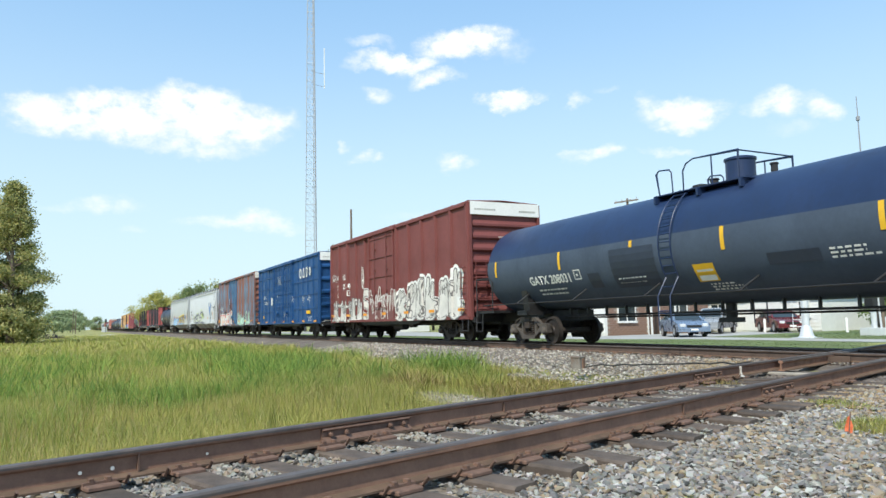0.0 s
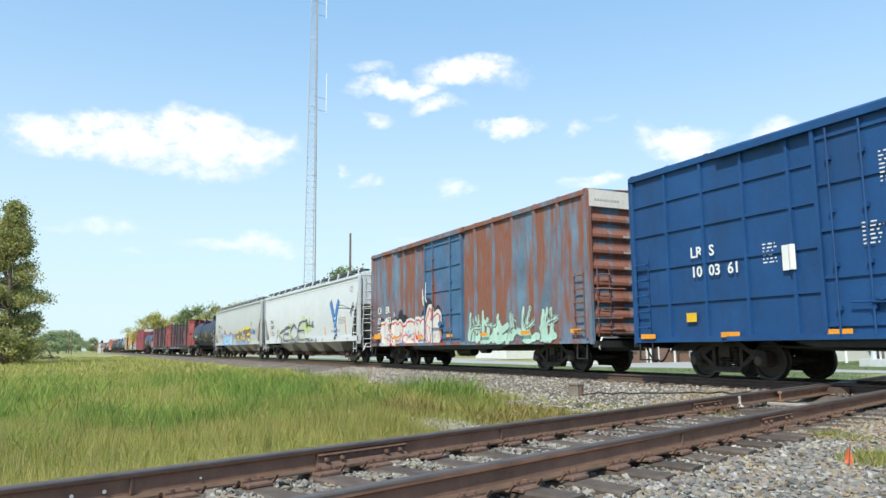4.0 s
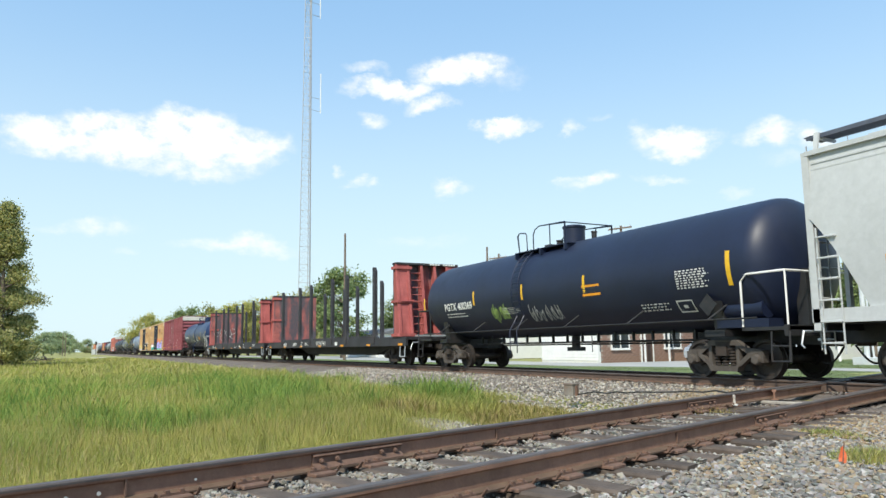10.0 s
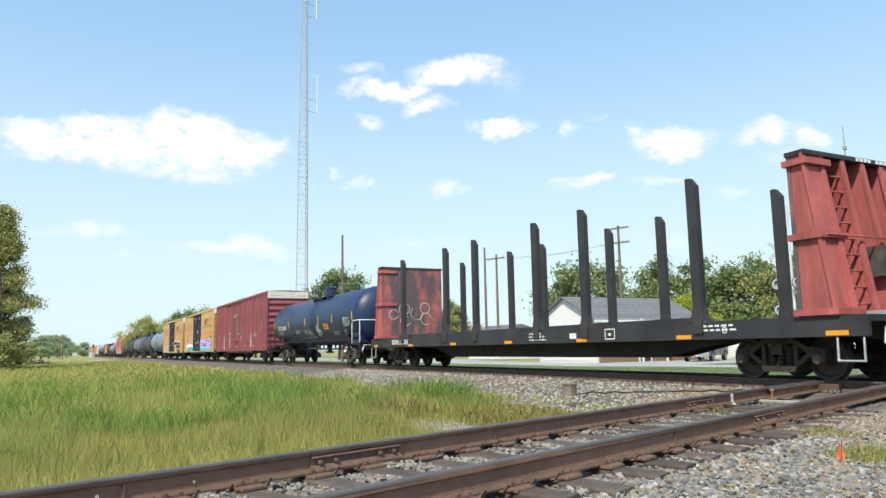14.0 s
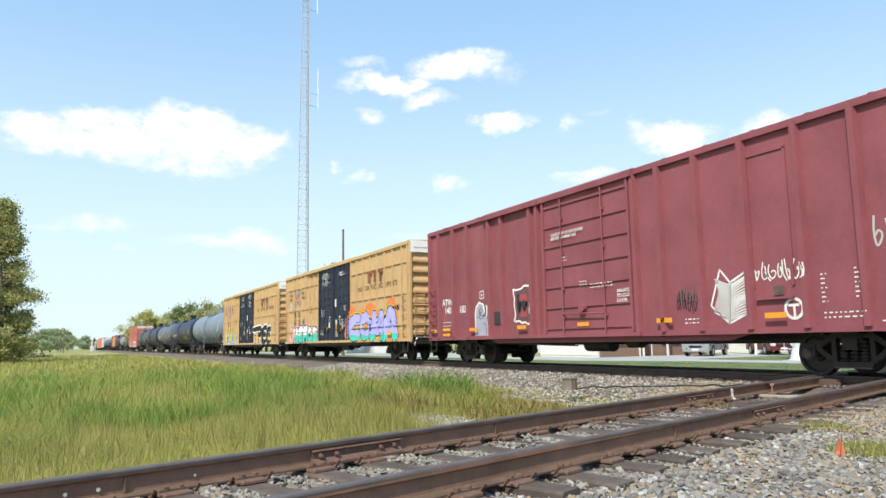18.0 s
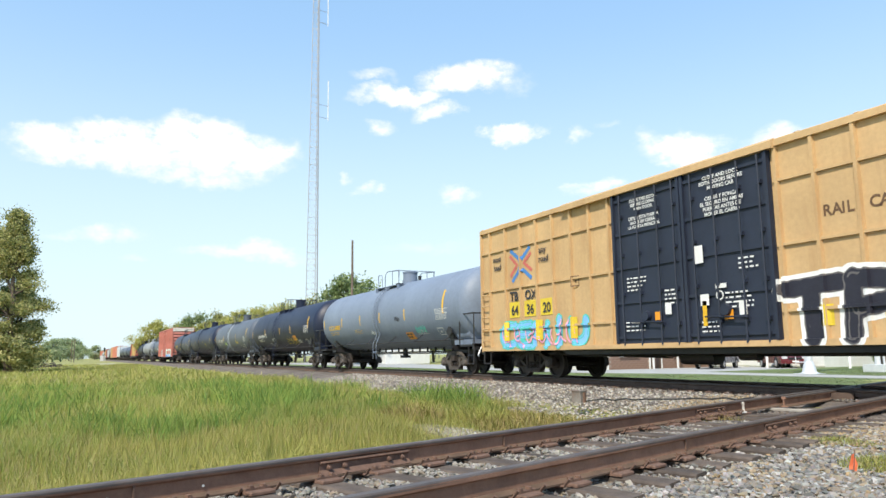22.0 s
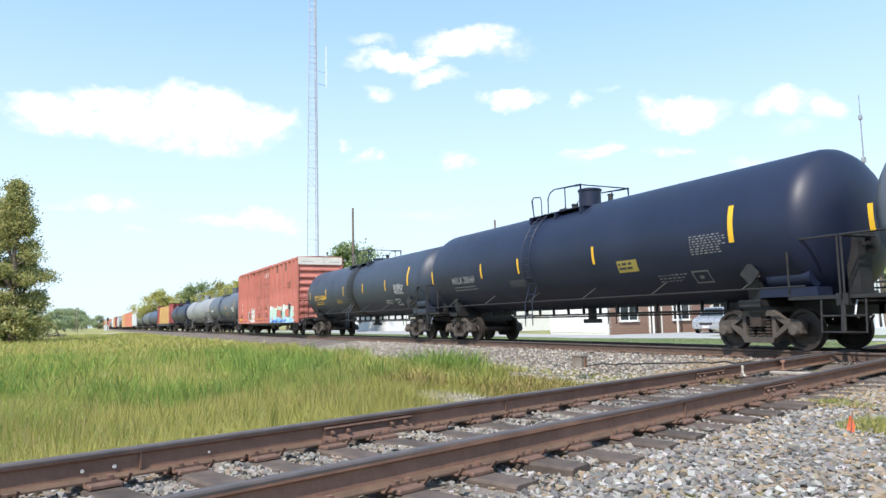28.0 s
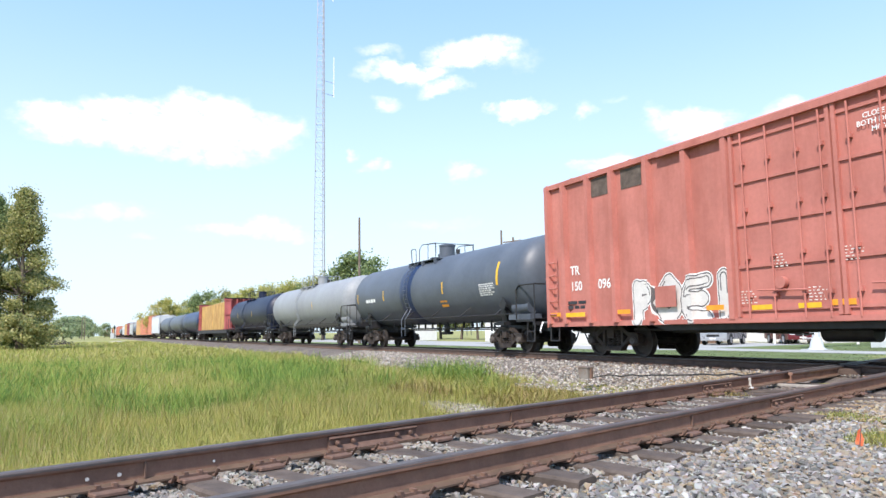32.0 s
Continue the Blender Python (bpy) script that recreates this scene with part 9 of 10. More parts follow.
lx, ly = -12 - 60 * r.rand(n) ** 1.2, r.uniform(17.8, 28.2, n)
keep = (ly < 25.7) | (lx > -28)
lx, ly, n = lx[keep], ly[keep], int(keep.sum())
blades("verge_grass", "short mown grass on the verge behind the railway", lx, ly, np.full(n, -0.42), r.uniform(0.02, 0.06, n), r.uniform(0.012, 0.03, n), LAWN, 78, 0.9)
n = 9000
blades("lawn_grass", "short mown grass round the crossing signals", r.uniform(-28.6, -8, n), r.uniform(31.4, 50, n), np.full(n, -0.41), r.uniform(0.02, 0.06, n), r.uniform(0.02, 0.04, n), LAWN, 80, 0.9)

# ---- buildings ----
M.update({
    "brick": surface("brown_red_brick", (0.24, 0.15, 0.115), 0.9, 0, 0.25, 8, (0.33, 0.22, 0.17), 0.5, 10, bump=0.004, bump_scale=60),
    "mortar": surface("grey_mortar", (0.33, 0.28, 0.24), 0.95),
    "siding": surface("white_siding", (0.72, 0.72, 0.7), 0.7, 0, 0.05, 2, (0.5, 0.49, 0.46), 0.25, 1.5, 4),
    "shingle": surface("grey_shingles", (0.16, 0.165, 0.175), 0.9, 0, 0.2, 4, (0.1, 0.1, 0.105), 0.5, 3, bump=0.01, bump_scale=30, spread=0.12),
    "glass": surface("dark_window_glass", (0.03, 0.04, 0.045), 0.06, 0, 0.1, 2, spec=0.8),
    "door": surface("brown_door_paint", (0.1, 0.06, 0.045), 0.6, 0, 0.15, 3),
    "pole": surface("weathered_pole_wood", (0.17, 0.13, 0.1), 0.9, 0, 0.25, 3, (0.09, 0.07, 0.06), 0.5, 3, 6, bump=0.006, bump_scale=30),
    "alu": surface("pale_grey_signal_paint", (0.66, 0.68, 0.7), 0.45, 0.3, 0.08, 3),
    "signal_black": surface("black_signal_paint", (0.015, 0.015, 0.016), 0.5),
    "lens": surface("dull_signal_lens", (0.4, 0.42, 0.44), 0.25, 0, 0.1, 6),
})


def window(parent, at, w, h, frame="siding"):
    """A window with frame, sill and two panes, facing -y in its own space."""
    fr = Geo()
    for a, b, c, d in ((-w / 2, -w / 2 + 0.07, 0, h), (w / 2 - 0.07, w / 2, 0, h), (-w / 2 + 0.07, w / 2 - 0.07, 0, 0.07), (-w / 2 + 0.07, w / 2 - 0.07, h - 0.07, h), (-0.03, 0.03, 0.07, h - 0.07)):
        fr.box(a, b, -0.05, 0.04, c, d)
    ob = part("window", once(("wf", w, h, frame), lambda: fr.mesh("window", M[frame])), parent, at=at)
    for s in (-1, 1):
        x0, x1 = sorted((s * 0.03, s * (w / 2 - 0.07)))
        part("pane", once(("pane", w, h, s), lambda: Geo().box(x0, x1, -0.005, 0.005, 0.07, h - 0.07).mesh("pane", M["glass"])), ob)
    part("window_sill", once(("sill", w), lambda: Geo().box(-w / 2 - 0.06, w / 2 + 0.06, -0.1, 0.04, -0.07, 0).mesh("window_sill", M[frame])), ob)
    return ob


def siding_boards(parent, at, w, z0, z1, step=0.2, gable=0.0, x_apex=None):
    """Lapped boards across a wall that faces -y."""
    z = z0
    while z < z1 + gable - 0.1:
        f = 1.0 if z < z1 else max(0.02, 1 - (z - z1 + step) / gable)
        a, b = w / 2 * (1 - f), w - w / 2 * (1 - f)
        part("board", Geo().prism([(0.0, z), (-0.03, z), (-0.008, min(z + step, z1 + gable)), (0.0, min(z + step, z1 + gable))], "x", a, b).mesh("board", M["siding"]), parent, at=at)
        z += step


house = thing("brick_house", "low brown brick house with white siding gable and grey roof", "house", pose(-45.6, 31.7, -0.42))
HL, HW, HE, HR = 9.6, 6.6, 3.0, 4.6      # along y, along x, eave, ridge
part("wall", Geo().box(0, HW, 0.0, 0.2, 0, HE).prism([(0, HE), (HW, HE), (HW / 2, HR)], "y", 0.0, 0.2).mesh("wall", M["siding"]), house)
part("wall", Geo().box(0, 0.2, 0.2, HL, 0, HE).box(0.2, HW, HL - 0.2, HL, 0, HE).prism([(0, HE), (HW, HE), (HW / 2, HR)], "y", HL - 0.2, HL).mesh("wall", M["brick"]), house)
front = part("wall", Geo().box(HW - 0.2, HW - 0.02, 0.2, HL - 0.2, 0, HE).mesh("wall", M["mortar"]), house)
bk = once("brick_piece", lambda: Geo().box(-0.02, 0.012, 0.006, 0.394, 0.006, 0.144).mesh("brick", M["brick"]))
siding_boards(house, pose(0, -0.002, 0), HW, 0.15, HE, 0.22, HR - HE)
holes = [(1.9, 1.6, 0.9, 2.2), (4.3, 1.0, 0.0, 2.1), (6.7, 1.6, 0.9, 2.2)]
for j in range(20):
    for i in range(24):
        y, z = 0.2 + 0.4 * i + (0.2 if j % 2 else 0.0), 0.15 * j
        if y + 0.4 > HL or any(c - w / 2 - 0.3 < y < c + w / 2 - 0.05 and a - 0.1 < z < b for c, w, a, b in holes):
            continue
        part("brick", bk, front, at=pose(HW - 0.012, y, z))
turn = pose(0, 0, 0, 0, 0, 90)
for c, w, a, b in (holes[0], holes[2]):
    window(house, Matrix.Translation((HW + 0.02, c, a)) @ turn, w, b - a)
dr = part("door", Geo().box(-0.48, 0.48, -0.03, 0.03, 0.02, 2.08).mesh("door", M["door"]), house, at=Matrix.Translation((HW + 0.01, 4.3, 0)) @ turn)
part("door_frame", Geo().box(-0.58, -0.48, -0.05, 0.03, 0, 2.16).box(0.48, 0.58, -0.05, 0.03, 0, 2.16).box(-0.48, 0.48, -0.05, 0.03, 2.08, 2.16).mesh("door_frame", M["siding"]), dr)
part("porch_post", Geo().box(0, 0.1, 0, 0.1, 0, HE - 0.05).mesh("porch_post", M["siding"]), house, at=pose(HW + 0.9, 3.2, 0))
part("porch_post", Geo().box(0, 0.1, 0, 0.1, 0, HE - 0.05).mesh("porch_post", M["siding"]), house, at=pose(HW + 0.9, 5.4, 0))
for s in (0, 1):
    a, b = (-0.35, HW / 2) if s == 0 else (HW / 2, HW + 0.35)
    k = (HR - HE) / (HW / 2)
    za = HE - 0.35 * k if s == 0 else HR
    zb = HR if s == 0 else HE - 0.35 * k
    slab = part("roof", Geo().prism([(a, za + 0.02), (b, zb + 0.02), (b, zb + 0.1), (a, za + 0.1)], "y", -0.35, HL + 0.35).mesh("roof", M["shingle"]), house)
    for i in range(9):
        f = i / 9
        x, z = a + (b - a) * f, za + (zb - za) * f
        x2, z2 = a + (b - a) * (f + 0.125), za + (zb - za) * (f + 0.125)
        part("shingle_course", Geo().prism([(x, z + 0.1), (x, z + (0.135 if s == 0 else 0.105)), (x2, z2 + (0.105 if s == 0 else 0.135)), (x2, z2 + 0.1)], "y", -0.36, HL + 0.36).mesh("shingle_course", M["shingle"]), slab)
    part("fascia", Geo().box(*((a - 0.04, a) if s == 0 else (b, b + 0.04)), -0.35, HL + 0.35, HE - 0.35 * k - 0.12, HE - 0.35 * k + 0.12).mesh("fascia", M["siding"]), house)

shed = thing("white_building", "long low white building beside the parking lot", "building", pose(-43.5, 44.0, -0.42))
part("wall", Geo().box(0, 11.6, 0, 8, 0, 2.5).mesh("wall", M["siding"]), shed)
siding_boards(shed, pose(0, -0.002, 0), 11.6, 0.1, 2.5, 0.24)
part("roof", Geo().box(-0.3, 11.9, -0.4, 8.3, 2.5, 2.68).mesh("roof", M["siding"]), shed)
window(shed, pose(3.0, -0.03, 1.0), 1.5, 1.1)
window(shed, pose(10.4, -0.03, 1.0), 0.9, 1.1)
gd = part("garage_door", Geo().box(5.6, 8.6, -0.05, 0, 0.02, 2.2).mesh("garage_door", M["siding"]), shed)
for i in range(4):
    part("door_panel", Geo().box(5.65, 8.55, -0.07, -0.05, 0.06 + 0.54 * i, 0.54 + 0.54 * i).mesh("door_panel", M["siding"]), gd)
for lab, x, y, w, d, h in (("small white sided shed behind the railway", -98, 34.0, 14.0, 6, 2.9), ("white sided outbuilding beside the road", -66, 37.0, 6.0, 5, 2.6)):
    s2 = thing("white_shed", lab, "shed", pose(x, y, -0.42))
    part("wall", Geo().box(0, w, 0, d, 0, h).mesh("wall", M["siding"]), s2)
    siding_boards(s2, pose(0, -0.002, 0), w, 0.05, h, 0.3)
    part("roof", Geo().prism([(-0.3, h), (d + 0.3, h), (d / 2, h + 0.8)], "x", -0.3, w + 0.3).mesh("roof", M["shingle"]), s2)
    window(s2, pose(w * 0.3, -0.03, 1.0), 1.2, 1.0)
    window(s2, pose(w * 0.75, -0.03, 1.0), 1.2, 1.0)

# ---- poles and wires ----
def utility_pole(x, y, top, arms, label):
    p = thing("utility_pole", label, "utility pole", pose(x, y, -0.5))
    part("pole", Geo().cyl((0, 0, 0), (0, 0, top + 0.5), 0.16, 12, 0.1).mesh("pole", M["pole"], 40), p)
    for k, z in enumerate(arms):
        arm = part("crossarm", Geo().box(-1.15, 1.15, -0.05, 0.05, z + 0.5, z + 0.62).mesh("crossarm", M["pole"]), p, at=pose(0, -0.13, 0, 0, 0, 20))
        for i in (-1.0, -0.4, 0.4, 1.0):
            part("insulator", once("insul", lambda: Geo().lathe([(0, 0.04), (0.06, 0.06), (0.12, 0.03), (0.16, 0.045)], 8, "z").mesh("insulator", M["galv"], 40)), arm, at=pose(i, 0, z + 0.62))
    return p


utility_pole(-70.7, 24.9, 12.6, (), "tall bare wooden utility pole behind the train")
utility_pole(-64.5, 38.3, 11.1, (), "bare wooden utility pole by the road")
utility_pole(-62.2, 38.3, 10.1, (9.6,), "wooden utility pole with a crossarm")
utility_pole(-48.9, 42.8, 11.2, (10.9, 9.6), "wooden utility pole with crossarms behind the house")
utility_pole(-26.5, 42.0, 7.4, (), "short weathered pole beside the crossing signals")
def wire(a, b, sag, label):
    a, b = Vector(a), Vector(b)
    thing("overhead_wire", label, "wire", data=Geo().pipe([a.lerp(b, i / 12) - Vector((0, 0, sag * 4 * (i / 12) * (1 - i / 12))) for i in range(13)], 0.007, 5).mesh("overhead_wire", M["hose"]), group="overhead wires")


for dx, dz in ((-1.0, 9.7), (0.4, 9.7), (1.0, 9.7)):
    wire((-62.2 + dx, 38.3, dz), (-48.9 + dx, 42.8, dz + 0.1), 0.4, "thin black overhead wire between the poles")
wire((-48.9, 42.8, 8.0), (-39.2, 38, 2.9), 0.3, "black service wire to the house")

# ---- lattice radio tower ----
tower = thing("radio_tower", "tall slender grey lattice radio tower", "radio tower", pose(-115.2, 33.8, -0.5, 0, 0, 25))
tw = lambda z: 2.1 - 0.0163 * z
corner = lambda k, z: Vector((tw(z) * 0.577 * math.cos(2.0944 * k), tw(z) * 0.577 * math.sin(2.0944 * k), z))
M["tower_light"] = surface("pale_galvanised_lattice", (0.42, 0.43, 0.46), 0.55, 0.4)
M["tower_dark"] = surface("dark_lattice_and_shaded_leg", (0.3, 0.31, 0.34), 0.6, 0.4)
HT = 96.0
# the right-hand leg is coloured darker, as the shaded side of the tower
for k in range(3):
    part("leg", Geo().pipe([corner(k, HT * i / 16) for i in range(17)], 0.065, 7).mesh("leg", M["tower_light" if k != 0 else "tower_dark"], 60), tower)
for j in range(32):
    g = Geo()
    z0, z1 = HT * j / 32, HT * (j + 1) / 32
    for k in range(3):
        n = 3
        for i in range(n):
            a, b = z0 + (z1 - z0) * i / n, z0 + (z1 - z0) * (i + 1) / n
            g.cyl(corner(k, a), corner((k + 1) % 3, b), 0.018, 4)
            g.cyl(corner(k, a), corner((k + 1) % 3, a), 0.02 if i else 0.03, 4)
    part("lattice_section", g.mesh("lattice_section", M["tower_light"]), tower)
for z, reach, up in ((41.5, 2.2, 6.5), (58.5, 2.0, 9.0)):
    u = Vector((0.5, 0.85, 0)) * reach
    ar = part("antenna_arm", Geo().pipe([(0, 0, z), u + Vector((0, 0, z - 0.3))], 0.04).pipe([(0, 0, z + 2.2), u + Vector((0, 0, z + 1.9))], 0.04).mesh("antenna_arm", M["tower_dark"]), tower)
    part("whip_antenna", Geo().cyl(u + Vector((0, 0, z - 0.6)), u + Vector((0, 0, z + up)), 0.07, 8).mesh("whip_antenna", M["cap_white"]), ar)
part("feed_cable", Geo().pipe([corner(0, HT * i / 12) + Vector((-0.2, 0.1, 0)) for i in range(13)], 0.09, 6).mesh("feed_cable", M["tower_dark"], 60), tower)

# ---- crossing signals ----
gx, gy = -23.9, 31.8
sig = thing("crossing_signal", "pale grey cantilever railway crossing signal with round lamps", "railway signal", pose(gx, gy, -0.42))
part("mast", Geo().cyl((0, 0, 0.5), (0, 0, 8.0), 0.17, 18, 0.14).lathe([(8.0, 0.15), (8.1, 0.12), (8.16, 0.02)], 14, "z").mesh("mast", M["alu"], 40), sig)
part("base", Geo().lathe([(0, 0.42), (0.06, 0.42), (0.1, 0.34), (0.45, 0.26), (0.6, 0.2)], 16, "z").box(-0.5, 0.5, -0.5, 0.5, -0.1, 0.04).mesh("base", M["alu"], 30), sig)
LA = 9.2
for dx in (-0.35, 0.35):
    for z in (6.45, 7.7):
        part("arm_chord", Geo().cyl((dx, 0, z), (dx * 0.6, LA, z - 0.05), 0.05, 8).mesh("arm_chord", M["alu"], 40), sig)
    web = Geo()
    for i in range(7):
        y0, y1 = LA * i / 7, LA * (i + 1) / 7
        web.cyl((dx, y0, 6.45), (dx, y1, 7.68), 0.026, 5).cyl((dx, y1, 6.45), (dx, y1, 7.68), 0.026, 5)
    part("arm_bracing", web.mesh("arm_bracing", M["alu"]), sig)
part("walkway", Geo().box(-0.3, 0.3, 0.2, LA, 6.4, 6.46).mesh("walkway", M["galv"]), sig)
hr = Geo()
for i in range(8):
    hr.cyl((-0.42, 0.3 + 1.25 * i, 6.45), (-0.42, 0.3 + 1.25 * i, 7.5), 0.018, 5)
part("walkway_rail", hr.mesh("walkway_rail", M["galv"]), sig)
part("ladder", once("sig_ladder", lambda: ladder_mesh(0.4, 7.9, 22, 0.4, 0.014, "alu")), sig, at=pose(-0.42, -0.05, 0, 0, 0, 30))
def lamp(parent, x, y, z, turn):
    h = part("signal_lamp", once("lamp_disc", lambda: Geo().lathe([(-0.03, 0.3), (0, 0.31), (0.02, 0.3), (0.03, 0.2), (0.16, 0.14)], 22, "y").mesh("signal_lamp", M["signal_black"], 40)), parent, at=pose(x, y, z, 0, 0, turn))
    part("lens", once("lamp_lens", lambda: Geo().lathe([(-0.06, 0.05), (-0.045, 0.16), (-0.035, 0.27), (-0.03, 0.27)], 20, "y").mesh("lens", M["lens"], 40)), h)
    part("hood", once("lamp_hood", lambda: Geo().add([(0.17 * math.cos(a) * k, -0.04 - d, 0.17 * math.sin(a) * k) for d, k in ((0, 1.0), (0.2, 0.95)) for a in [0.3 + 2.54 * i / 8 for i in range(9)]],
                                                     [(i, i + 1, i + 10, i + 9) for i in range(8)]).mesh("hood", M["signal_black"])), h)


for dx, z in ((-0.55, 4.05), (0.62, 4.05), (-0.5, 2.75)):
    lamp(sig, dx, -0.25, z, 30)
part("lamp_bar", Geo().cyl((-0.6, -0.1, 4.05), (0.66, -0.1, 4.05), 0.035, 8).mesh("lamp_bar", M["alu"]), sig)
cbk = Geo()
for s in (-1, 1):
    c, k = 0.707 * 0.6, 0.707 * 0.1
    cbk.prism([(-c - k, s * (-c + k)), (-c + k, s * (-c - k)), (c + k, s * (c - k)), (c - k, s * (c + k))], "y", -0.03 - 0.02 * (s > 0), -0.012 - 0.02 * (s > 0))
part("crossbuck", cbk.mesh("crossbuck", M["galv"]), sig, at=pose(-0.35, -0.3, 5.7, 0, 0, 50))
for y in (7.6, 8.9):
    for dx in (-0.45, 0.45):
        lamp(sig, dx, y, 7.1, 90 if dx > 0 else -90)
mast = thing("radio_mast", "slender pale grey mast with a whip aerial", "mast", pose(-23.5, 36.5, -0.42))
part("pole", Geo().cyl((0, 0, 0.3), (0, 0, 8.4), 0.14, 14, 0.1).cyl((0.3, 0.1, 0.3), (0.06, 0.03, 6.5), 0.05, 8).mesh("pole", M["alu"], 40), mast)
part("aerial", Geo().cyl((0, 0, 8.4), (0, 0, 12.6), 0.045, 8, 0.02).cyl((0, 0, 9.0), (0, 0, 9.25), 0.12, 8).cyl((0, 0, 11.3), (0, 0, 11.5), 0.1, 8).mesh("aerial", M["tower_dark"], 40), mast)
part("base", Geo().soft(-0.55, 0.55, -0.4, 0.4, 0, 0.4).mesh("base", M["alu"]), mast)
part("signal_head", Geo().soft(-0.25, 0.25, -0.35, 0.1, 1.5, 2.3, 0.04).cyl((-0.1, -0.4, 2.5), (-0.1, 0.1, 2.5), 0.2, 12).mesh("signal_head", M["signal_black"]), mast)
cab = thing("equipment_cabinet", "white metal signal cabinet on the lawn", "cabinet", pose(-22.6, 37.3, -0.42))
part("body", Geo().soft(-0.6, 0.6, -0.4, 0.4, 0, 0.95, 0.02).mesh("body", M["alu"]), cab)
part("door", Geo().box(-0.5, 0.5, -0.42, -0.4, 0.1, 0.88).mesh("door", M["alu"]), cab)
for i, (x, y) in enumerate(((-33.9, 41.0), (-33.0, 41.0), (-28.9, 42.2), (-22.2, 46), (-21.4, 46), (-20.6, 46), (-19.8, 46))):
    thing("bollard", "short white-painted steel bollard", "bollard", pose(x, y, -0.42), once("bollard", lambda: Geo().lathe([(0, 0.08), (0.85, 0.08), (0.9, 0.06), (0.92, 0.02)], 12, "z").mesh("bollard", M["cap_white"], 40)), group="white bollards")
gp = thing("gate_post", "weathered brown wooden post on the lawn", "post", pose(-27.6, 43.4, -0.42), Geo().soft(-0.25, 0.25, -0.2, 0.2, 0, 2.2, 0.03).mesh("gate_post", M["pole"]))
gs = thing("relay_signal", "small signal beside the far end of the railway", "railway signal", pose(-330, 9.5, -0.5))
part("mast", Geo().cyl((0, 0, 0), (0, 0, 5.6), 0.1, 8).mesh("mast", M["signal_black"]), gs)
part("head", Geo().box(-0.3, 0.3, -0.35, 0.35, 4.0, 5.2).mesh("head", M["signal_black"]), gs)
part("relay_case", Geo().box(-1.2, -0.4, -1.5, 0.5, 0, 2.2).mesh("relay_case", M["alu"]), gs)
for i, x in enumerate((-250, -290)):
    utility_pole(x, -1.2 - i, 6.5 + i, (), "distant wooden pole beside the railway")

# ---- motor vehicles ----
M.update({
    "car_silver": surface("silver_car_paint", (0.4, 0.41, 0.42), 0.3, 0.5, 0.04, 1), "car_red": surface("dark_red_car_paint", (0.13, 0.022, 0.025), 0.25, 0.2, 0.04, 1),
    "car_blue": surface("silver_blue_car_paint", (0.2, 0.26, 0.36), 0.3, 0.4, 0.04, 1),
    "tyre": surface("tyre_rubber", (0.02, 0.02, 0.02), 0.8), "rim": surface("alloy_rim", (0.5, 0.5, 0.52), 0.3, 0.8), "lamp_glass": surface("clear_lamp_glass", (0.7, 0.72, 0.75), 0.1, 0.2),
    "tail": surface("red_lamp_glass", (0.4, 0.01, 0.01), 0.15),
})
SEDAN = dict(L=4.6, roof=1.42, body=[(-2.3, 0.32), (-2.28, 0.72), (-2.15, 0.92), (-1.55, 0.98), (1.05, 0.95), (2.0, 0.78), (2.28, 0.6), (2.3, 0.3)], cabin=[(-1.75, 0.96), (-1.05, 1.38), (-0.2, 1.44), (0.45, 1.38), (1.2, 0.94)])
SUV = dict(L=4.5, roof=1.72, body=[(-2.2, 0.38), (-2.22, 0.9), (-2.15, 1.1), (1.15, 1.08), (1.95, 0.96), (2.2, 0.75), (2.22, 0.36)], cabin=[(-2.12, 1.08), (-1.85, 1.64), (-1.0, 1.72), (0.3, 1.68), (1.15, 1.06)])


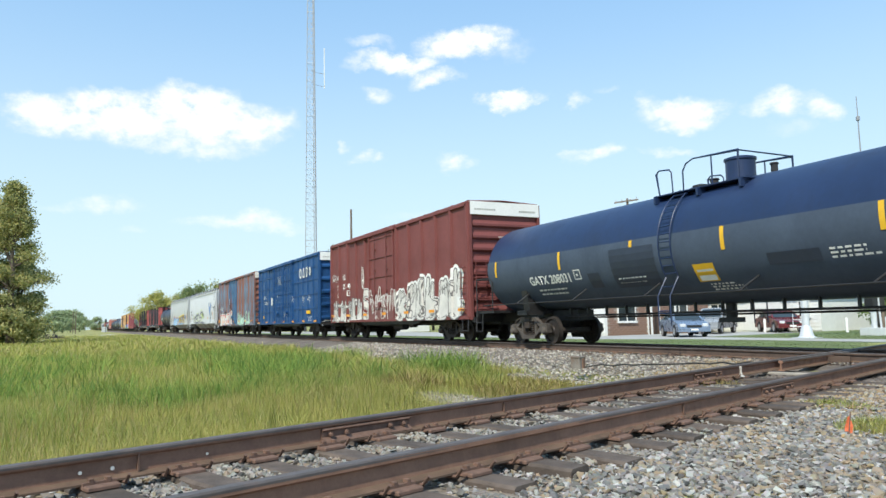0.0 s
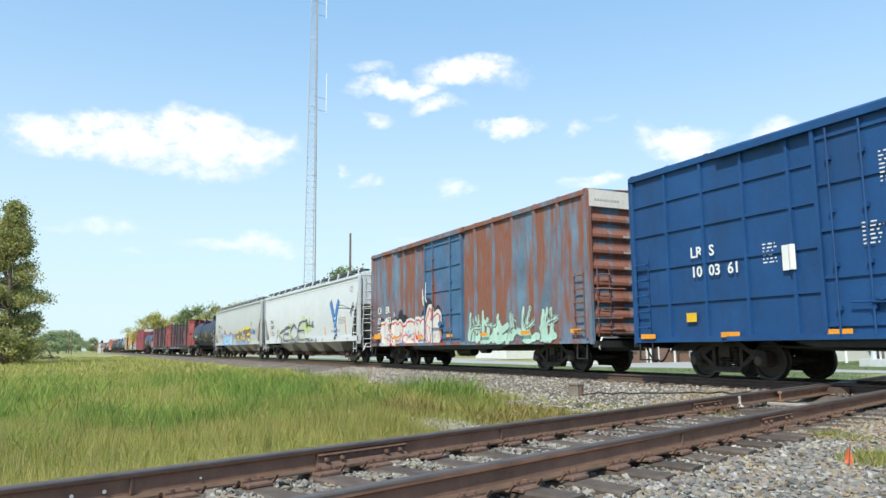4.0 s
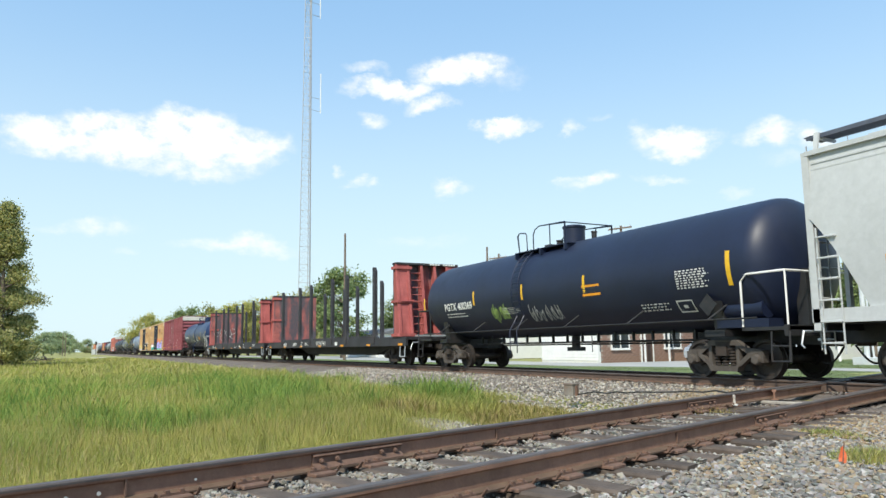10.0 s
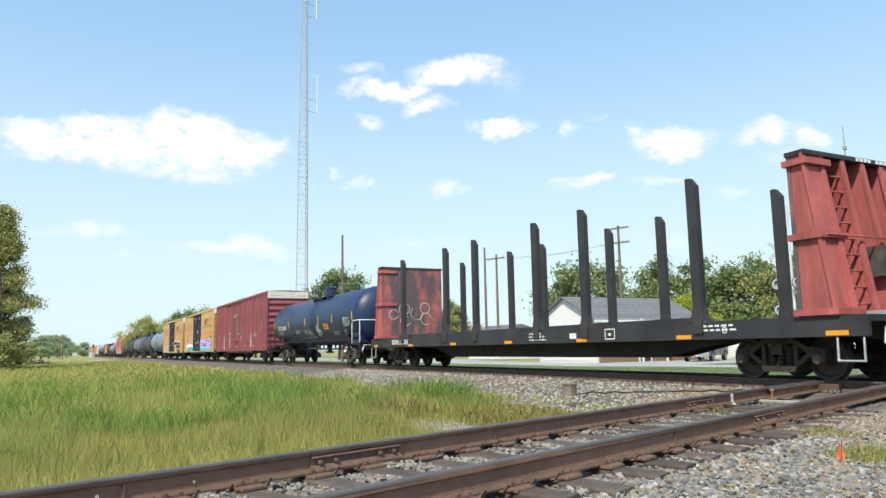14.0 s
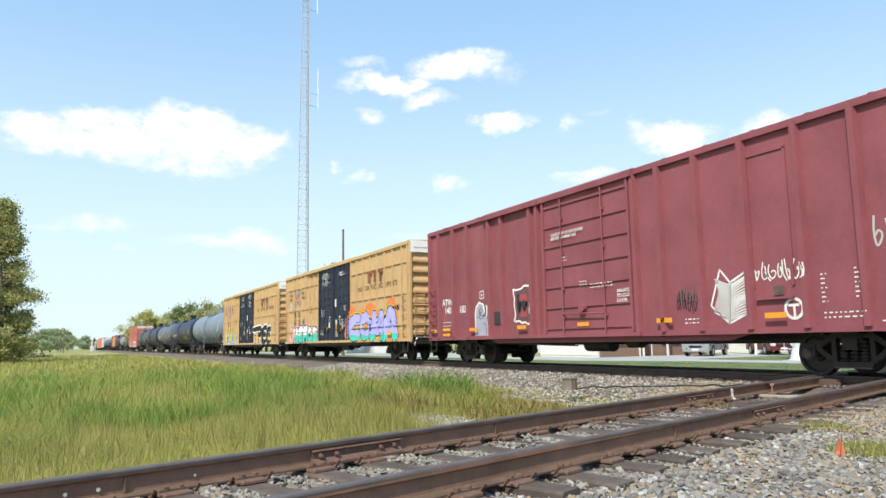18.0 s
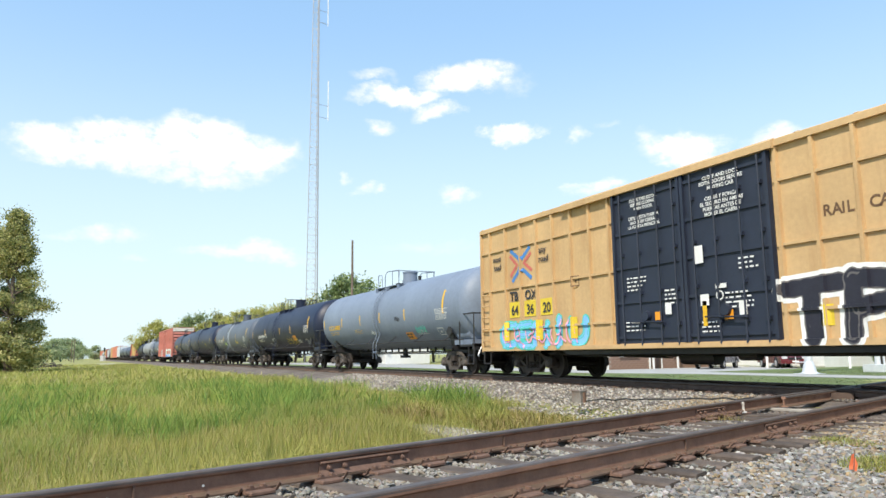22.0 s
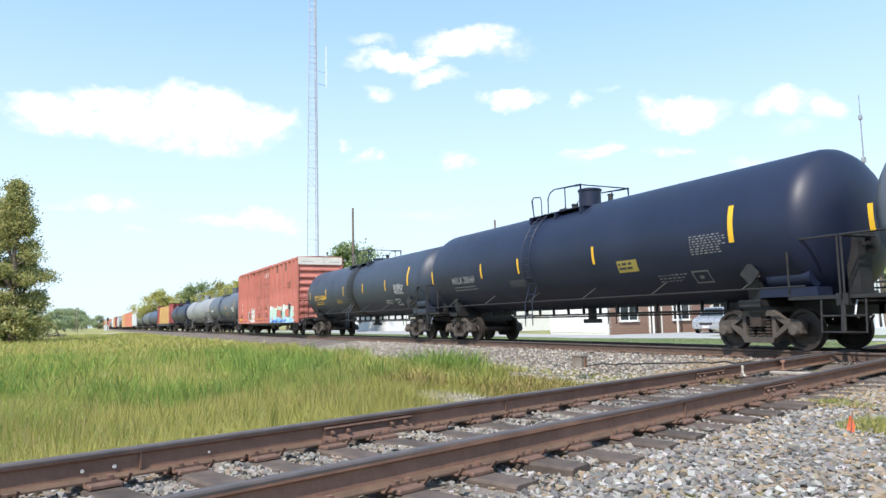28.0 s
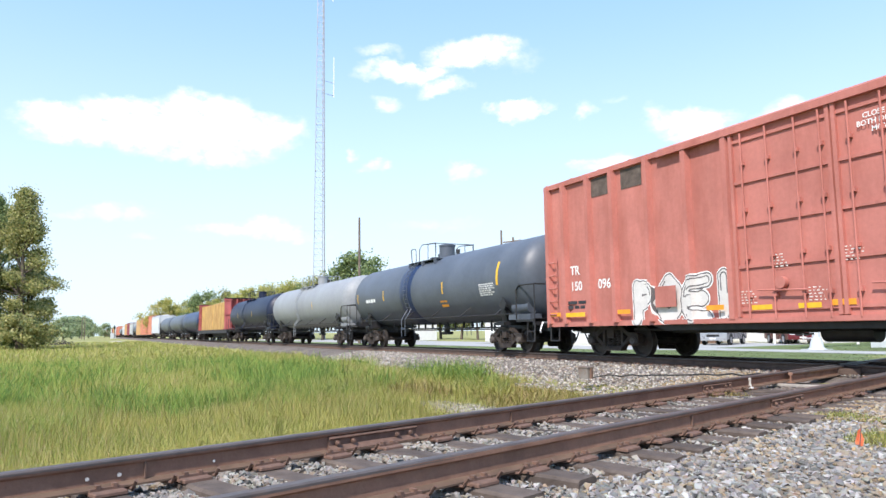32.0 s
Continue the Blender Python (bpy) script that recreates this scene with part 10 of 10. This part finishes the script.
def motor_car(label, at, spec, paint):
    c = thing("car", label, "car", at)
    W = 0.88
    body = Geo().prism(spec["body"], "y", -W, W)
    part("body", body.mesh("body", paint, 30), c)
    cb = spec["cabin"]
    n = len(cb)
    vs = [(x, s * (W - 0.02 - 0.28 * (z - cb[0][1])), z) for s in (-1, 1) for x, z in cb]
    part("cabin", Geo().add(vs, [tuple(range(n)), tuple(range(2 * n - 1, n - 1, -1))] + [(i, i + n, (i + 1) % n + n, (i + 1) % n) for i in range(n)]).mesh("cabin", paint, 30), c)
    zb, zt = cb[0][1] + 0.04, spec["roof"] - 0.1
    for s in (-1, 1):
        yb, yt = s * (W - 0.028 + 0.01), s * (W - 0.02 - 0.28 * (zt - cb[0][1]) + 0.012)
        f = lambda z, a, b: a[0] + (b[0] - a[0]) * (z - a[1]) / (b[1] - a[1])
        rear0, rear1 = f(zb, cb[0], cb[1]) + 0.12, f(zt, cb[0], cb[1]) + 0.12
        fr0, fr1 = f(zb, cb[-1], cb[-2]) - 0.12, f(zt, cb[-1], cb[-2]) - 0.12
        m0, m1 = (rear0 + fr0) / 2, (rear1 + fr1) / 2 - 0.05
        for a0, b0, a1, b1 in ((rear0, m0 - 0.05, rear1, m1 - 0.05), (m0 + 0.05, fr0, m1 + 0.05, fr1)):
            part("side_window", Geo().add([(a0, yb, zb), (b0, yb, zb), (b1, yt, zt), (a1, yt, zt)], [(0, 1, 2, 3)]).mesh("side_window", M["glass"]), c)
    for a, b, nm, k in ((cb[-1], cb[-2], "windscreen", 0.012), (cb[0], cb[1], "rear_window", -0.012)):
        ya, yb2 = W - 0.12, W - 0.14 - 0.28 * (b[1] - a[1])
        p = lambda f, y: (a[0] + (b[0] - a[0]) * f + k, y, a[1] + (b[1] - a[1]) * f + 0.01)
        part(nm, Geo().add([p(0.08, -ya), p(0.08, ya), p(0.9, yb2), p(0.9, -yb2)], [(0, 1, 2, 3)]).mesh(nm, M["glass"]), c)
    fx, rx = spec["body"][-1][0], spec["body"][0][0]
    for s in (-1, 1):
        part("headlight", Geo().soft(fx - 0.22, fx - 0.02, s * 0.62 - 0.16, s * 0.62 + 0.16, 0.6, 0.76, 0.02).mesh("headlight", M["lamp_glass"]), c)
        part("tail_light", Geo().soft(rx - 0.01, rx + 0.12, s * 0.7 - 0.1, s * 0.7 + 0.1, 0.72, 0.92, 0.02).mesh("tail_light", M["tail"]), c)
        part("wing_mirror", Geo().soft(0.72, 0.86, s * 0.95 - 0.1, s * 0.95 + 0.1, 0.98, 1.1, 0.02).mesh("wing_mirror", paint), c)
    part("bumper", Geo().soft(fx - 0.1, fx + 0.05, -0.8, 0.8, 0.3, 0.52, 0.03).mesh("bumper", paint), c)
    part("grille", Geo().box(fx - 0.05, fx + 0.02, -0.4, 0.4, 0.55, 0.68).mesh("grille", M["signal_black"]), c)
    part("number_plate", Geo().box(fx + 0.05, fx + 0.06, -0.2, 0.2, 0.38, 0.48).mesh("number_plate", M["cap_white"]), c)
    wheels = []
    for x in (-1.4, 1.38):
        for s in (-1, 1):
            w = part("wheel", once("car_tyre", lambda: Geo().lathe([(-0.1, 0.2), (-0.11, 0.29), (-0.08, 0.325), (0.08, 0.325), (0.11, 0.29), (0.1, 0.2)], 24, "y").mesh("wheel", M["tyre"], 40)), c, at=pose(x, s * 0.8, 0.325))
            part("rim", once("car_rim", lambda: Geo().lathe([(-0.112, 0.03), (-0.115, 0.08), (-0.1, 0.12), (-0.112, 0.2), (-0.1, 0.215), (0.1, 0.215), (0.112, 0.2), (0.1, 0.12), (0.115, 0.05)], 20, "y").mesh("rim", M["rim"], 30)), w)
            part("wheel_arch", Geo().lathe([(0, 0.37), (0.02, 0.37)], 20, "y", (x, s * 0.88 - 0.01, 0.36)).mesh("wheel_arch", M["tyre"]), c)
            wheels.append(w)
    return c, wheels


motor_car("silver sport utility car parked on the concrete lot", pose(-35.6, 38.2, -0.405, 0, 0, -64), SUV, M["car_silver"])
motor_car("dark red saloon parked by the white building", pose(-33.7, 42.2, -0.405, 0, 0, -32), SEDAN, M["car_red"])
blue_car, blue_wheels = motor_car("silver-blue saloon driving along the road", pose(-30.3, 28.6, -0.40), SEDAN, M["car_blue"])


# ---- movement ----
SPEED = [14.57003, 0.194061, -0.023024, 0.126771]
def run(t):
    """Metres that the train has gone by t seconds; it gathers speed slowly."""
    f = lambda s: sum(c * ((s - 16) / 16) ** (k + 1) for k, c in enumerate(SPEED))
    return 12.4 * (f(t) - f(0))


def motions():
    times = [0, 2, 4, 7, 10, 13, 16, 19, 22, 25, 28, 30, 32]
    for car, mid, sets in TRAIN:
        walk(car, [(t, pose(mid + run(t), YC, 0)) for t in times])
        # wheels roll while the car is near
        steps = [0.04 * i for i in range(801) if -32 < mid + run(0.04 * i) < 14]
        if len(steps) < 2:
            continue
        steps = [t for t in (0.0,) if steps[0] > 0.001] + steps + [t for t in (32.0,) if steps[-1] < 31.999]
        for axle in sets:
            x, first = axle.matrix_basis.translation.x, run(steps[1])
            turn = [math.degrees((run(t) - first) / WR) if 0 < i < len(steps) - 1 else None for i, t in enumerate(steps)]
            turn[0], turn[-1] = turn[1], turn[-2]
            walk(axle, [(t, pose(x, 0, WR, 0, a, 0)) for t, a in zip(steps, turn)])

    # a saloon leaves the lot and turns along the road
    walk(blue_car, [(t, pose(x, y, -0.40, 0, 0, a)) for t, x, y, a in ((0, -32.1, 31.9, -30), (0.4, -30.5, 31.2, -23), (1.0, -28.2, 30.6, -14), (1.7, -25.4, 30.1, -8), (3.0, -20.0, 29.9, 0), (6, -6.5, 30.2, 1), (12, 21, 30.2, 0), (32, 112, 30.2, 0))])
    for w in blue_wheels:
        p = w.matrix_basis.translation.copy()
        rows = [(0.1 * i, 76.0 * i) for i in range(36)] + [(32, 76.0 * 35)]
        walk(w, [(t, pose(p.x, p.y, p.z, 0, a, 0)) for t, a in rows])


motions()
